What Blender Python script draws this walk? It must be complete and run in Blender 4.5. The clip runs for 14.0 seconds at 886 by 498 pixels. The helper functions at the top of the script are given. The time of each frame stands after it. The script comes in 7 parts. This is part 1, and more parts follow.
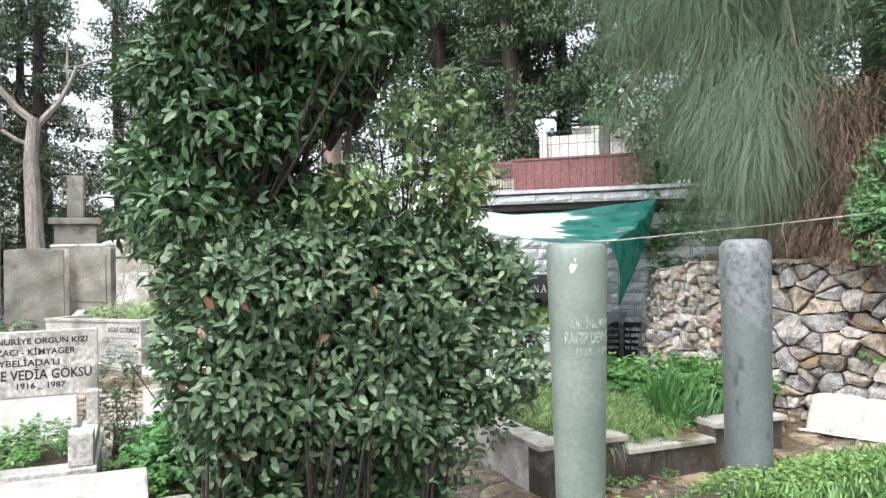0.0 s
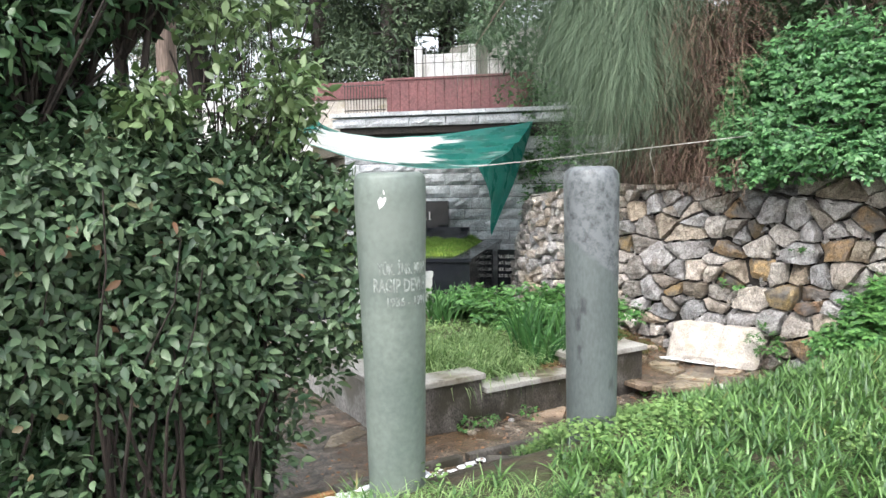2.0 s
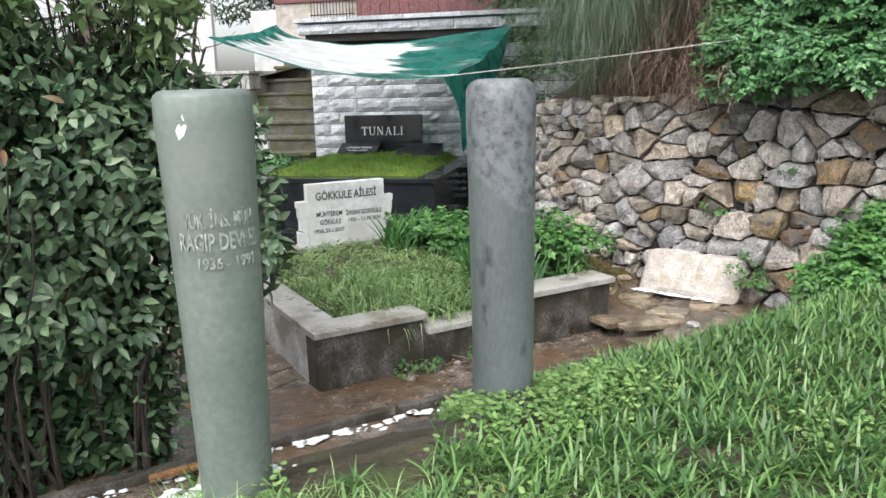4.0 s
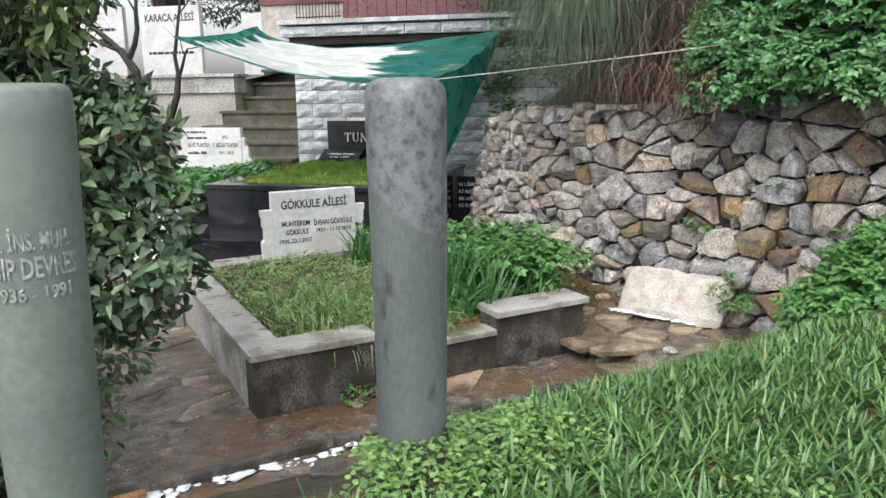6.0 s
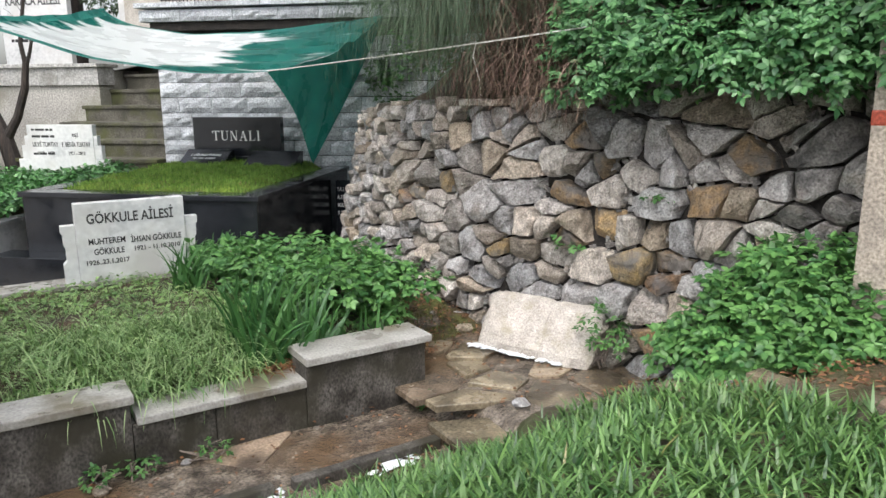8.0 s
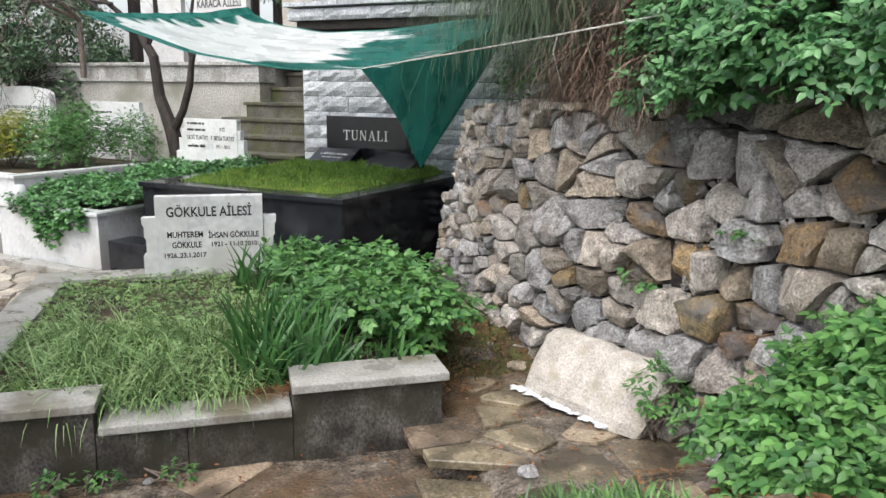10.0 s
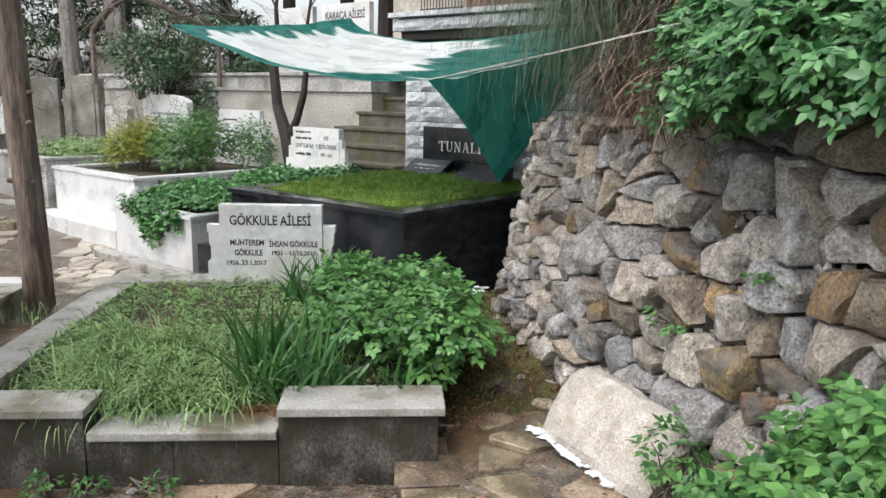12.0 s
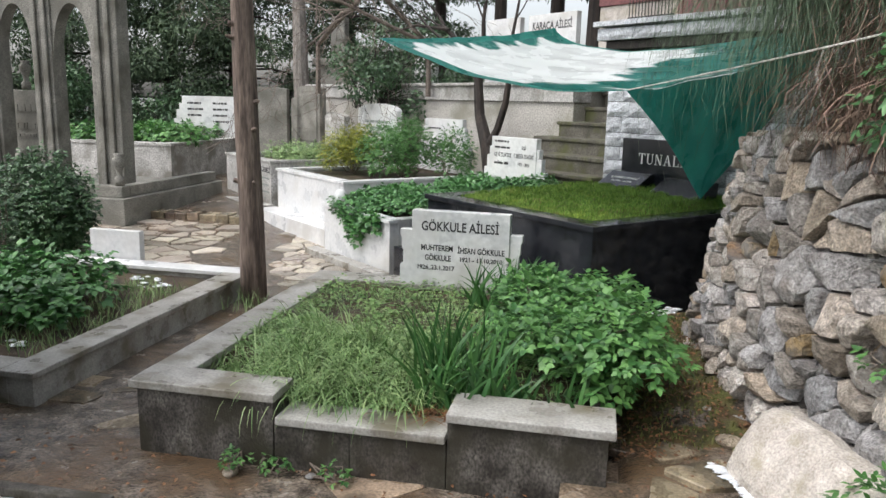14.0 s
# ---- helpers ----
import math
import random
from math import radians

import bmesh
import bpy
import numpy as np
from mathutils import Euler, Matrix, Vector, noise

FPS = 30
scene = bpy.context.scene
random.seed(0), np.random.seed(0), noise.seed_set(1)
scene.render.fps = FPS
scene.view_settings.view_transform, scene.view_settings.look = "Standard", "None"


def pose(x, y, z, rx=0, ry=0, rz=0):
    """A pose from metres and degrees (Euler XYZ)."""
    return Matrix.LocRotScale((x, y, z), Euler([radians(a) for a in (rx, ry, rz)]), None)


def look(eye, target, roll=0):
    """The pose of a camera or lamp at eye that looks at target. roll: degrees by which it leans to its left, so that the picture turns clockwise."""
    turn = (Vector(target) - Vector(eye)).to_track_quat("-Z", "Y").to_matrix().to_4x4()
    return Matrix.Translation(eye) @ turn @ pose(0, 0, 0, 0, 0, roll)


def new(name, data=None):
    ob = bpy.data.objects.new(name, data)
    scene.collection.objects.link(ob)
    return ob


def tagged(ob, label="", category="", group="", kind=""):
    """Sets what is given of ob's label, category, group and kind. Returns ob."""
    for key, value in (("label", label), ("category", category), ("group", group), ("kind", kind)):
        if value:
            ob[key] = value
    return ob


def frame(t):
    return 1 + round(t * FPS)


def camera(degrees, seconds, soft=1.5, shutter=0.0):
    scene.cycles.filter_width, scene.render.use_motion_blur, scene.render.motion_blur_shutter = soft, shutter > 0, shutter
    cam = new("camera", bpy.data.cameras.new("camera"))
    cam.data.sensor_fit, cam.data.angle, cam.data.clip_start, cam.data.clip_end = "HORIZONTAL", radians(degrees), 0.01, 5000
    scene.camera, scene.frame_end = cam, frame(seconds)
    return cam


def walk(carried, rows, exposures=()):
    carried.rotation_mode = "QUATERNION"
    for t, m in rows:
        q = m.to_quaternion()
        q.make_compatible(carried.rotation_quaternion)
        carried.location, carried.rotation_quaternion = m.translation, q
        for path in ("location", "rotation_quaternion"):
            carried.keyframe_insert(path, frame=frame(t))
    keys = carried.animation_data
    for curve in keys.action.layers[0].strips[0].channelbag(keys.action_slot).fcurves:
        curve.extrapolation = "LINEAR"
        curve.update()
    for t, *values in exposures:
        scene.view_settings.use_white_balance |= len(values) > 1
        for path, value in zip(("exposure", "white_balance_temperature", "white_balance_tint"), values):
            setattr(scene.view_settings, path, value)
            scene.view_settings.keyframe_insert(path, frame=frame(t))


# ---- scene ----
cam = camera(61.2, 14.0)
PATH = [
    (0, (1.146, 0.503, 1.693), (1.905, 2.353, 1.706), -0.9),
    (0.5, (1.213, 0.652, 1.712), (1.963, 2.506, 1.721), -0.7),
    (1, (1.356, 0.755, 1.723), (2.114, 2.606, 1.738), -0.8),
    (1.5, (1.593, 0.824, 1.729), (2.5, 2.607, 1.736), -1.1),
    (1.9, (1.756, 0.855, 1.722), (2.751, 2.586, 1.599), -1.1),
    (2, (1.787, 0.891, 1.715), (2.787, 2.612, 1.521), -1.1),
    (2.5, (1.973, 1.025, 1.728), (2.955, 2.72, 1.324), -1.2),
    (3, (2.132, 1.1, 1.737), (3.111, 2.792, 1.316), -1.4),
    (3.2, (2.24, 1.121, 1.728), (3.214, 2.815, 1.302), -1.5),
    (5.3, (2.993, 1.46, 1.729), (3.924, 3.181, 1.317), -0.8),
    (5.5, (3.021, 1.454, 1.714), (3.955, 3.175, 1.306), -0.6),
    (6, (3.186, 1.444, 1.698), (4.122, 3.164, 1.29), -0.7),
    (6.5, (3.448, 1.648, 1.612), (4.467, 3.309, 1.162), -0.6),
    (7, (3.894, 1.78, 1.602), (4.936, 3.429, 1.163), -0.8),
    (7.5, (4.245, 1.895, 1.635), (5.298, 3.539, 1.202), -0.5),
    (8, (4.58, 1.977, 1.657), (5.619, 3.634, 1.238), -0.4),
    (8.5, (4.923, 1.991, 1.647), (5.831, 3.725, 1.238), -0.2),
    (8.7, (5.008, 2.004, 1.648), (5.855, 3.77, 1.242), 0.2),
    (10.8, (6.359, 2.264, 1.612), (6.83, 4.165, 1.206), 0.5),
    (11, (6.434, 2.283, 1.621), (6.909, 4.184, 1.22), 0.6),
    (11.5, (6.661, 2.316, 1.635), (7.037, 4.239, 1.237), 0.7),
    (12, (6.753, 2.325, 1.666), (6.885, 4.281, 1.273), 1.2),
    (12.5, (6.757, 2.362, 1.656), (6.721, 4.324, 1.27), 1.4),
    (13, (6.815, 2.373, 1.67), (6.64, 4.329, 1.288), 1.3),
    (13.5, (6.854, 2.373, 1.683), (6.548, 4.311, 1.298), 1.5),
    (14, (6.864, 2.379, 1.679), (6.468, 4.302, 1.297), 1.5),
]
walk(cam, [(t, look(eye, target, roll)) for t, eye, target, roll in PATH], [(0, 1.7), (2.5, 1.5), (5.5, 1.14), (11, 1.06), (14, 0.95)])

# ---- light ----
world = bpy.data.worlds.new("overcast_sky")
scene.world = world
world.use_nodes = True
wn = world.node_tree.nodes
sky = wn.new("ShaderNodeTexSky")
sky.sky_type = "NISHITA"
sky.sun_disc = False
sky.sun_elevation, sky.sun_rotation = radians(58), radians(232)
sky.dust_density, sky.air_density = 4.0, 1.0
hsv = wn.new("ShaderNodeHueSaturation")
hsv.inputs["Saturation"].default_value = 0.36
world.node_tree.links.new(sky.outputs[0], hsv.inputs["Color"])
world.node_tree.links.new(hsv.outputs[0], wn["Background"].inputs["Color"])
wn["Background"].inputs["Strength"].default_value = 0.15
sun_data = bpy.data.lights.new("sun", "SUN")
sun_data.energy, sun_data.angle, sun_data.color = 0.7, radians(80), (0.975, 0.985, 1.0)
sun = new("sun", sun_data)
sun.matrix_basis = look((0, 0, 30), (30 / math.tan(radians(58)) * math.sin(radians(52)), 30 / math.tan(radians(58)) * math.cos(radians(52)), 0))


# ---- materials ----
def mat(name, base, second=None, rough=0.6, metal=0.0, scale=6.0, fine=60.0, bump=0.3, mix=0.6, spec=0.5, third=None, third_scale=1.3,
        random_value=0.0, island=False, wet=0.0, bump_dist=0.01, third_edge=(0.5, 0.66)):
    """A surface with broad and fine variation, stains of a third colour, and relief."""
    m = bpy.data.materials.new(name)
    m.use_nodes = True
    nt = m.node_tree
    n, l = nt.nodes, nt.links
    b = n["Principled BSDF"]
    b.inputs["Metallic"].default_value = metal
    b.inputs["Specular IOR Level"].default_value = spec
    tc = n.new("ShaderNodeTexCoord")
    n1 = n.new("ShaderNodeTexNoise")
    n1.inputs["Scale"].default_value, n1.inputs["Detail"].default_value = scale, 6
    n2 = n.new("ShaderNodeTexNoise")
    n2.inputs["Scale"].default_value, n2.inputs["Detail"].default_value = fine, 4
    where = tc.outputs["Object"]
    if random_value and not island:
        shift = n.new("ShaderNodeVectorMath")
        shift.operation = "MULTIPLY_ADD"
        l.new(n.new("ShaderNodeObjectInfo").outputs["Random"], shift.inputs[0])
        shift.inputs[1].default_value = (37.0, 53.0, 71.0)
        l.new(where, shift.inputs[2])
        where = shift.outputs[0]
    for q in (n1, n2):
        l.new(where, q.inputs["Vector"])
    second = second or tuple(c * 0.7 for c in base)
    r = n.new("ShaderNodeValToRGB")
    r.color_ramp.elements[0].position, r.color_ramp.elements[1].position = 0.35, 0.65
    r.color_ramp.elements[0].color, r.color_ramp.elements[1].color = (*second, 1), (*base, 1)
    l.new(n1.outputs["Fac"], r.inputs["Fac"])
    mx = n.new("ShaderNodeMix")
    mx.data_type, mx.blend_type = "RGBA", "OVERLAY"
    mx.inputs["Factor"].default_value = mix
    l.new(r.outputs["Color"], mx.inputs["A"])
    grit = n.new("ShaderNodeMapRange")
    grit.inputs["From Min"].default_value, grit.inputs["From Max"].default_value = 0.22, 0.78
    l.new(n2.outputs["Fac"], grit.inputs["Value"])
    l.new(grit.outputs["Result"], mx.inputs["B"])
    colour = mx.outputs["Result"]
    if third:
        n3 = n.new("ShaderNodeTexNoise")
        n3.inputs["Scale"].default_value, n3.inputs["Detail"].default_value = third_scale, 8
        l.new(where, n3.inputs["Vector"])
        r3 = n.new("ShaderNodeMapRange")
        r3.inputs["From Min"].default_value, r3.inputs["From Max"].default_value = third_edge
        l.new(n3.outputs["Fac"], r3.inputs["Value"])
        m3 = n.new("ShaderNodeMix")
        m3.data_type = "RGBA"
        l.new(r3.outputs["Result"], m3.inputs["Factor"])
        l.new(colour, m3.inputs["A"])
        m3.inputs["B"].default_value = (*third, 1)
        colour = m3.outputs["Result"]
    if random_value:
        rnd = n.new("ShaderNodeNewGeometry").outputs["Random Per Island"] if island else n.new("ShaderNodeObjectInfo").outputs["Random"]
        hs = n.new("ShaderNodeHueSaturation")
        mr = n.new("ShaderNodeMapRange")
        mr.inputs["To Min"].default_value, mr.inputs["To Max"].default_value = 1 - random_value, 1 + random_value
        l.new(rnd, mr.inputs["Value"])
        l.new(mr.outputs["Result"], hs.inputs["Value"])
        wn_ = n.new("ShaderNodeTexWhiteNoise")
        wn_.noise_dimensions = "1D"
        l.new(rnd, wn_.inputs["W"])
        mh = n.new("ShaderNodeMapRange")
        mh.inputs["To Min"].default_value, mh.inputs["To Max"].default_value = 0.5 - 0.05 * random_value, 0.5 + 0.05 * random_value
        l.new(wn_.outputs["Value"], mh.inputs["Value"])
        l.new(mh.outputs["Result"], hs.inputs["Hue"])
        l.new(colour, hs.inputs["Color"])
        colour = hs.outputs["Color"]
    l.new(colour, b.inputs["Base Color"])
    rr = n.new("ShaderNodeMapRange")
    rr.inputs["To Min"].default_value, rr.inputs["To Max"].default_value = max(0.03, rough - 0.12 - wet), min(1, rough + 0.12)
    l.new(n1.outputs["Fac"], rr.inputs["Value"])
    rr.inputs["From Min"].default_value, rr.inputs["From Max"].default_value = 0.3, 0.7
    l.new(rr.outputs["Result"], b.inputs["Roughness"])
    if bump:
        ad = n.new("ShaderNodeMath")
        ad.operation = "MULTIPLY_ADD"
        l.new(n2.outputs["Fac"], ad.inputs[0])
        ad.inputs[1].default_value = 0.4
        l.new(n1.outputs["Fac"], ad.inputs[2])
        bp = n.new("ShaderNodeBump")
        bp.inputs["Strength"].default_value, bp.inputs["Distance"].default_value = bump, bump_dist
        l.new(ad.outputs[0], bp.inputs["Height"])
        l.new(bp.outputs["Normal"], b.inputs["Normal"])
    return m


def leaf_mat(name, dark, light, rough=0.38, under=None, spec=0.5, through_light=0.12):
    """Leaf colour that varies from leaf to leaf; some light comes through the blade."""
    m = bpy.data.materials.new(name)
    m.use_nodes = True
    nt = m.node_tree
    n, l = nt.nodes, nt.links
    b = n["Principled BSDF"]
    geo = n.new("ShaderNodeNewGeometry")
    r = n.new("ShaderNodeValToRGB")
    r.color_ramp.elements[0].color, r.color_ramp.elements[1].color = (*dark, 1), (*light, 1)
    if under:
        e = r.color_ramp.elements.new(0.985)
        e.color = (*light, 1)
        r.color_ramp.elements[2].color = (*under, 1)
    l.new(geo.outputs["Random Per Island"], r.inputs["Fac"])
    tc = n.new("ShaderNodeTexCoord")
    ns = n.new("ShaderNodeTexNoise")
    ns.inputs["Scale"].default_value, ns.inputs["Detail"].default_value = 3.0, 4
    l.new(tc.outputs["Object"], ns.inputs["Vector"])
    mx = n.new("ShaderNodeMix")
    mx.data_type, mx.blend_type = "RGBA", "OVERLAY"
    mx.inputs["Factor"].default_value = 0.5
    l.new(r.outputs["Color"], mx.inputs["A"])
    l.new(ns.outputs["Fac"], mx.inputs["B"])
    l.new(mx.outputs["Result"], b.inputs["Base Color"])
    b.inputs["Roughness"].default_value = rough
    b.inputs["Specular IOR Level"].default_value = spec
    if through_light:
        tr = n.new("ShaderNodeBsdfTranslucent")
        l.new(mx.outputs["Result"], tr.inputs["Color"])
        ms = n.new("ShaderNodeMixShader")
        ms.inputs[0].default_value = through_light
        l.new(b.outputs[0], ms.inputs[1])
        l.new(tr.outputs[0], ms.inputs[2])
        l.new(ms.outputs[0], n["Material Output"].inputs["Surface"])
    return m


M_PATH = mat("wet_stone_path", (0.21, 0.175, 0.14), (0.065, 0.052, 0.041), 0.17, scale=8, fine=55, bump=0.9, bump_dist=0.035, mix=0.8, third=(0.125, 0.08, 0.045), third_scale=1.6, wet=0.25, spec=0.7)
M_FLAG = mat("flagstone", (0.30, 0.235, 0.165), (0.10, 0.08, 0.058), 0.30, scale=4, fine=55, bump=0.8, third=(0.07, 0.055, 0.04), third_scale=3.0, random_value=0.35, wet=0.22)
M_FLAG_ISLAND = mat("far_flagstone", (0.42, 0.38, 0.32), (0.28, 0.23, 0.18), 0.45, scale=3.5, fine=55, bump=0.5, random_value=0.35, island=True, wet=0.15)
M_TURFSOIL = mat("turf_soil", (0.075, 0.055, 0.036), (0.03, 0.026, 0.015), 0.75, scale=7, fine=50, bump=1.0, bump_dist=0.03, third=(0.045, 0.06, 0.018), third_scale=2.0, wet=0.3)
M_SOIL = mat("soil", (0.075, 0.05, 0.03), (0.035, 0.025, 0.016), 0.9, scale=5, fine=40, bump=1.0, bump_dist=0.03, third=(0.05, 0.06, 0.015), third_scale=3)
M_MOSS = mat("moss_and_litter", (0.08, 0.085, 0.02), (0.05, 0.035, 0.018), 0.95, scale=9, fine=70, bump=1.0, bump_dist=0.03, third=(0.11, 0.055, 0.025), third_scale=4)
M_MOSSBED = mat("green_moss", (0.15, 0.215, 0.022), (0.085, 0.135, 0.015), 0.95, scale=8, fine=70, bump=1.0, bump_dist=0.03, third=(0.13, 0.13, 0.03), third_scale=3)
M_CONC = mat("weathered_concrete", (0.12, 0.11, 0.097), (0.032, 0.028, 0.024), 0.72, scale=7, fine=75, bump=1.0, mix=0.95, third=(0.035, 0.031, 0.02), third_scale=4.0, wet=0.1, third_edge=(0.46, 0.62))
M_COPING = mat("worn_marble_coping", (0.42, 0.41, 0.385), (0.27, 0.255, 0.23), 0.40, scale=5, fine=60, bump=0.3, mix=0.35, third=(0.17, 0.15, 0.11), third_scale=3, wet=0.1)
M_MARBLE = mat("white_marble", (0.72, 0.72, 0.71), (0.57, 0.58, 0.59), 0.32, scale=2.5, fine=20, bump=0.08, mix=0.2, third=(0.55, 0.54, 0.52), third_scale=2)
M_MARBLE_GREY = mat("grey_marble", (0.55, 0.54, 0.52), (0.36, 0.35, 0.33), 0.5, scale=3, fine=30, bump=0.2, third=(0.22, 0.21, 0.18), third_scale=2.2)
M_GRANITE = mat("black_granite", (0.02, 0.022, 0.027), (0.014, 0.016, 0.02), 0.13, scale=6, fine=300, bump=0.0, mix=0.5)
M_LETTER_DARK = mat("black_letter_paint", (0.03, 0.03, 0.032), rough=0.5, bump=0)
M_LETTER_WHITE = mat("white_letter_paint", (0.86, 0.86, 0.84), rough=0.5, bump=0)
M_LETTER_GREY = mat("chalky_letter_paint", (0.31, 0.34, 0.32), (0.21, 0.24, 0.22), rough=0.8, bump=0, scale=30)
M_COL_GREEN = mat("grey_green_marble", (0.175, 0.21, 0.185), (0.13, 0.162, 0.145), 0.42, scale=3, fine=40, bump=0.15, mix=0.2, third=(0.18, 0.21, 0.19), third_scale=2)
M_COL_GREY = mat("blue_grey_marble", (0.135, 0.158, 0.157), (0.10, 0.118, 0.118), 0.42, scale=2.6, fine=70, bump=0.25, mix=0.2, third=(0.05, 0.056, 0.06), third_scale=13, third_edge=(0.60, 0.70))
M_ROCK = mat("grey_rubble_stone", (1.0, 0.985, 0.97), (0.56, 0.53, 0.50), 0.66, scale=13, fine=70, bump=1.0, bump_dist=0.04, mix=0.6, third=(0.27, 0.205, 0.14), third_scale=2.2, random_value=0.32, third_edge=(0.58, 0.78))
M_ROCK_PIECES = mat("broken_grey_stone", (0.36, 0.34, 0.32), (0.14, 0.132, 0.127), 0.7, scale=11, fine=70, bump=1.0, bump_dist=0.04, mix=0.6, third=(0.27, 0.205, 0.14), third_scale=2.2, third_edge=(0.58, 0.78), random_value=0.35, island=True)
M_ROCK_OCHRE = mat("ochre_rubble_stone", (0.42, 0.275, 0.14), (0.25, 0.19, 0.13), 0.75, scale=13, fine=70, bump=1.0, bump_dist=0.04, mix=0.6, third=(0.2, 0.18, 0.165), third_scale=5, third_edge=(0.46, 0.62), random_value=0.3)
M_MORTAR = mat("dark_joint", (0.035, 0.03, 0.026), (0.014, 0.012, 0.011), 0.95, scale=8, fine=50, bump=1.0, bump_dist=0.03)
M_BLOCK = mat("pale_limestone", (0.55, 0.51, 0.465), (0.40, 0.36, 0.315), 0.85, scale=9, fine=75, mix=0.4, bump=1.0, bump_dist=0.02, third=(0.33, 0.29, 0.2), third_scale=6, third_edge=(0.55, 0.75))
M_RUBBLY = mat("pebbly_broken_stone", (0.40, 0.36, 0.31), (0.16, 0.14, 0.115), 0.9, scale=38, fine=90, bump=1.0, bump_dist=0.03)
M_ASHLAR = mat("grey_ashlar", (0.56, 0.58, 0.61), (0.38, 0.395, 0.42), 0.75, scale=6, fine=50, bump=1.0, bump_dist=0.03, random_value=0.15)
M_STEP = mat("mossy_stair_stone", (0.14, 0.13, 0.108), (0.06, 0.056, 0.042), 0.85, scale=4, fine=50, bump=0.6, third=(0.085, 0.09, 0.035), third_scale=2.5)
M_PLASTER = mat("stained_grey_plaster", (0.50, 0.48, 0.44), (0.38, 0.36, 0.33), 0.85, scale=2, fine=40, bump=0.3, third=(0.28, 0.27, 0.22), third_scale=1.2)
M_RED = mat("dark_red_sheet", (0.175, 0.068, 0.068), (0.13, 0.05, 0.052), 0.5, scale=2, fine=30, bump=0.15)
M_IRON = mat("dark_iron", (0.04, 0.035, 0.033), rough=0.6, scale=10, fine=80, bump=0.2)
M_TARP_WET = mat("slushy_green_tarp", (0.02, 0.20, 0.165), (0.012, 0.145, 0.122), 0.28, scale=3, fine=200, bump=0.15, mix=0.25, spec=0.6, third=(0.86, 0.90, 0.90), third_scale=1.0, third_edge=(0.50, 0.57))
M_TARP = mat("green_tarp", (0.045, 0.32, 0.27), (0.028, 0.22, 0.19), 0.30, scale=4, fine=200, bump=0.6, bump_dist=0.03, mix=0.25, spec=0.6)
M_SNOW = mat("melting_snow", (0.85, 0.87, 0.9), (0.75, 0.78, 0.82), 0.5, scale=20, fine=120, bump=0.6)
M_ROPE = mat("white_cord", (0.6, 0.58, 0.54), rough=0.8, scale=60, bump=0.3)
M_BARK = mat("brown_bark", (0.23, 0.175, 0.145), (0.10, 0.073, 0.06), 0.9, scale=14, fine=60, bump=1.0, bump_dist=0.02)
M_BARK_DARK = mat("dark_wet_bark", (0.05, 0.038, 0.032), (0.02, 0.016, 0.014), 0.8, scale=14, fine=60, bump=1.0, bump_dist=0.02)
M_BARK_GREY = mat("grey_bark", (0.26, 0.235, 0.21), (0.15, 0.135, 0.12), 0.9, scale=12, fine=60, bump=0.8)
M_TWIG = mat("grey_twig", (0.22, 0.18, 0.15), (0.13, 0.105, 0.09), 0.9, scale=12, fine=60, bump=0.3)
M_VINE = mat("dead_red_vine", (0.21, 0.14, 0.105), (0.12, 0.08, 0.06), 0.9, scale=12, fine=60, bump=0.3, random_value=0.4, island=True)
M_PLANK = mat("wet_orange_wood", (0.30, 0.155, 0.065), (0.16, 0.085, 0.04), 0.6, scale=9, fine=70, bump=0.5)
M_OLDSTONE = mat("grey_carved_stone", (0.27, 0.26, 0.23), (0.16, 0.155, 0.135), 0.8, scale=4, fine=60, bump=0.5, third=(0.11, 0.105, 0.085), third_scale=2)
M_PINK = mat("faded_concrete_post", (0.42, 0.36, 0.30), (0.30, 0.26, 0.22), 0.85, scale=8, fine=60, bump=0.5)
M_REDPAINT = mat("red_paint", (0.5, 0.09, 0.05), rough=0.6, bump=0)
L_HEDGE = leaf_mat("hedge_leaf", (0.03, 0.07, 0.034), (0.15, 0.225, 0.12), 0.40, under=(0.22, 0.09, 0.05), through_light=0.08)
L_TREE = leaf_mat("dark_tree_leaf", (0.026, 0.07, 0.03), (0.10, 0.18, 0.08), 0.35, through_light=0.08)
L_FRESH = leaf_mat("fresh_leaf", (0.032, 0.115, 0.03), (0.15, 0.32, 0.088), 0.44, through_light=0.2)
L_OVER = leaf_mat("overhanging_leaf", (0.035, 0.12, 0.045), (0.17, 0.36, 0.14), 0.33, through_light=0.28)
L_WEED = leaf_mat("creeping_weed", (0.08, 0.18, 0.045), (0.24, 0.37, 0.12), 0.5, through_light=0.15)
L_GRASS = leaf_mat("grass_blade", (0.12, 0.24, 0.075), (0.42, 0.55, 0.26), 0.45, through_light=0.2)
L_TURF = leaf_mat("turf_blade", (0.028, 0.085, 0.024), (0.155, 0.285, 0.082), 0.36, under=(0.22, 0.17, 0.06), through_light=0.15)
L_FINE = leaf_mat("fine_grass_blade", (0.12, 0.25, 0.07), (0.34, 0.48, 0.20), 0.5, through_light=0.2)
L_HERB = leaf_mat("dark_herb_leaf", (0.035, 0.12, 0.035), (0.11, 0.27, 0.075), 0.4, through_light=0.12)
L_IRIS_LEAF = leaf_mat("sword_leaf", (0.025, 0.09, 0.025), (0.09, 0.22, 0.06), 0.4, through_light=0.1)
side_ = L_IRIS_LEAF.node_tree
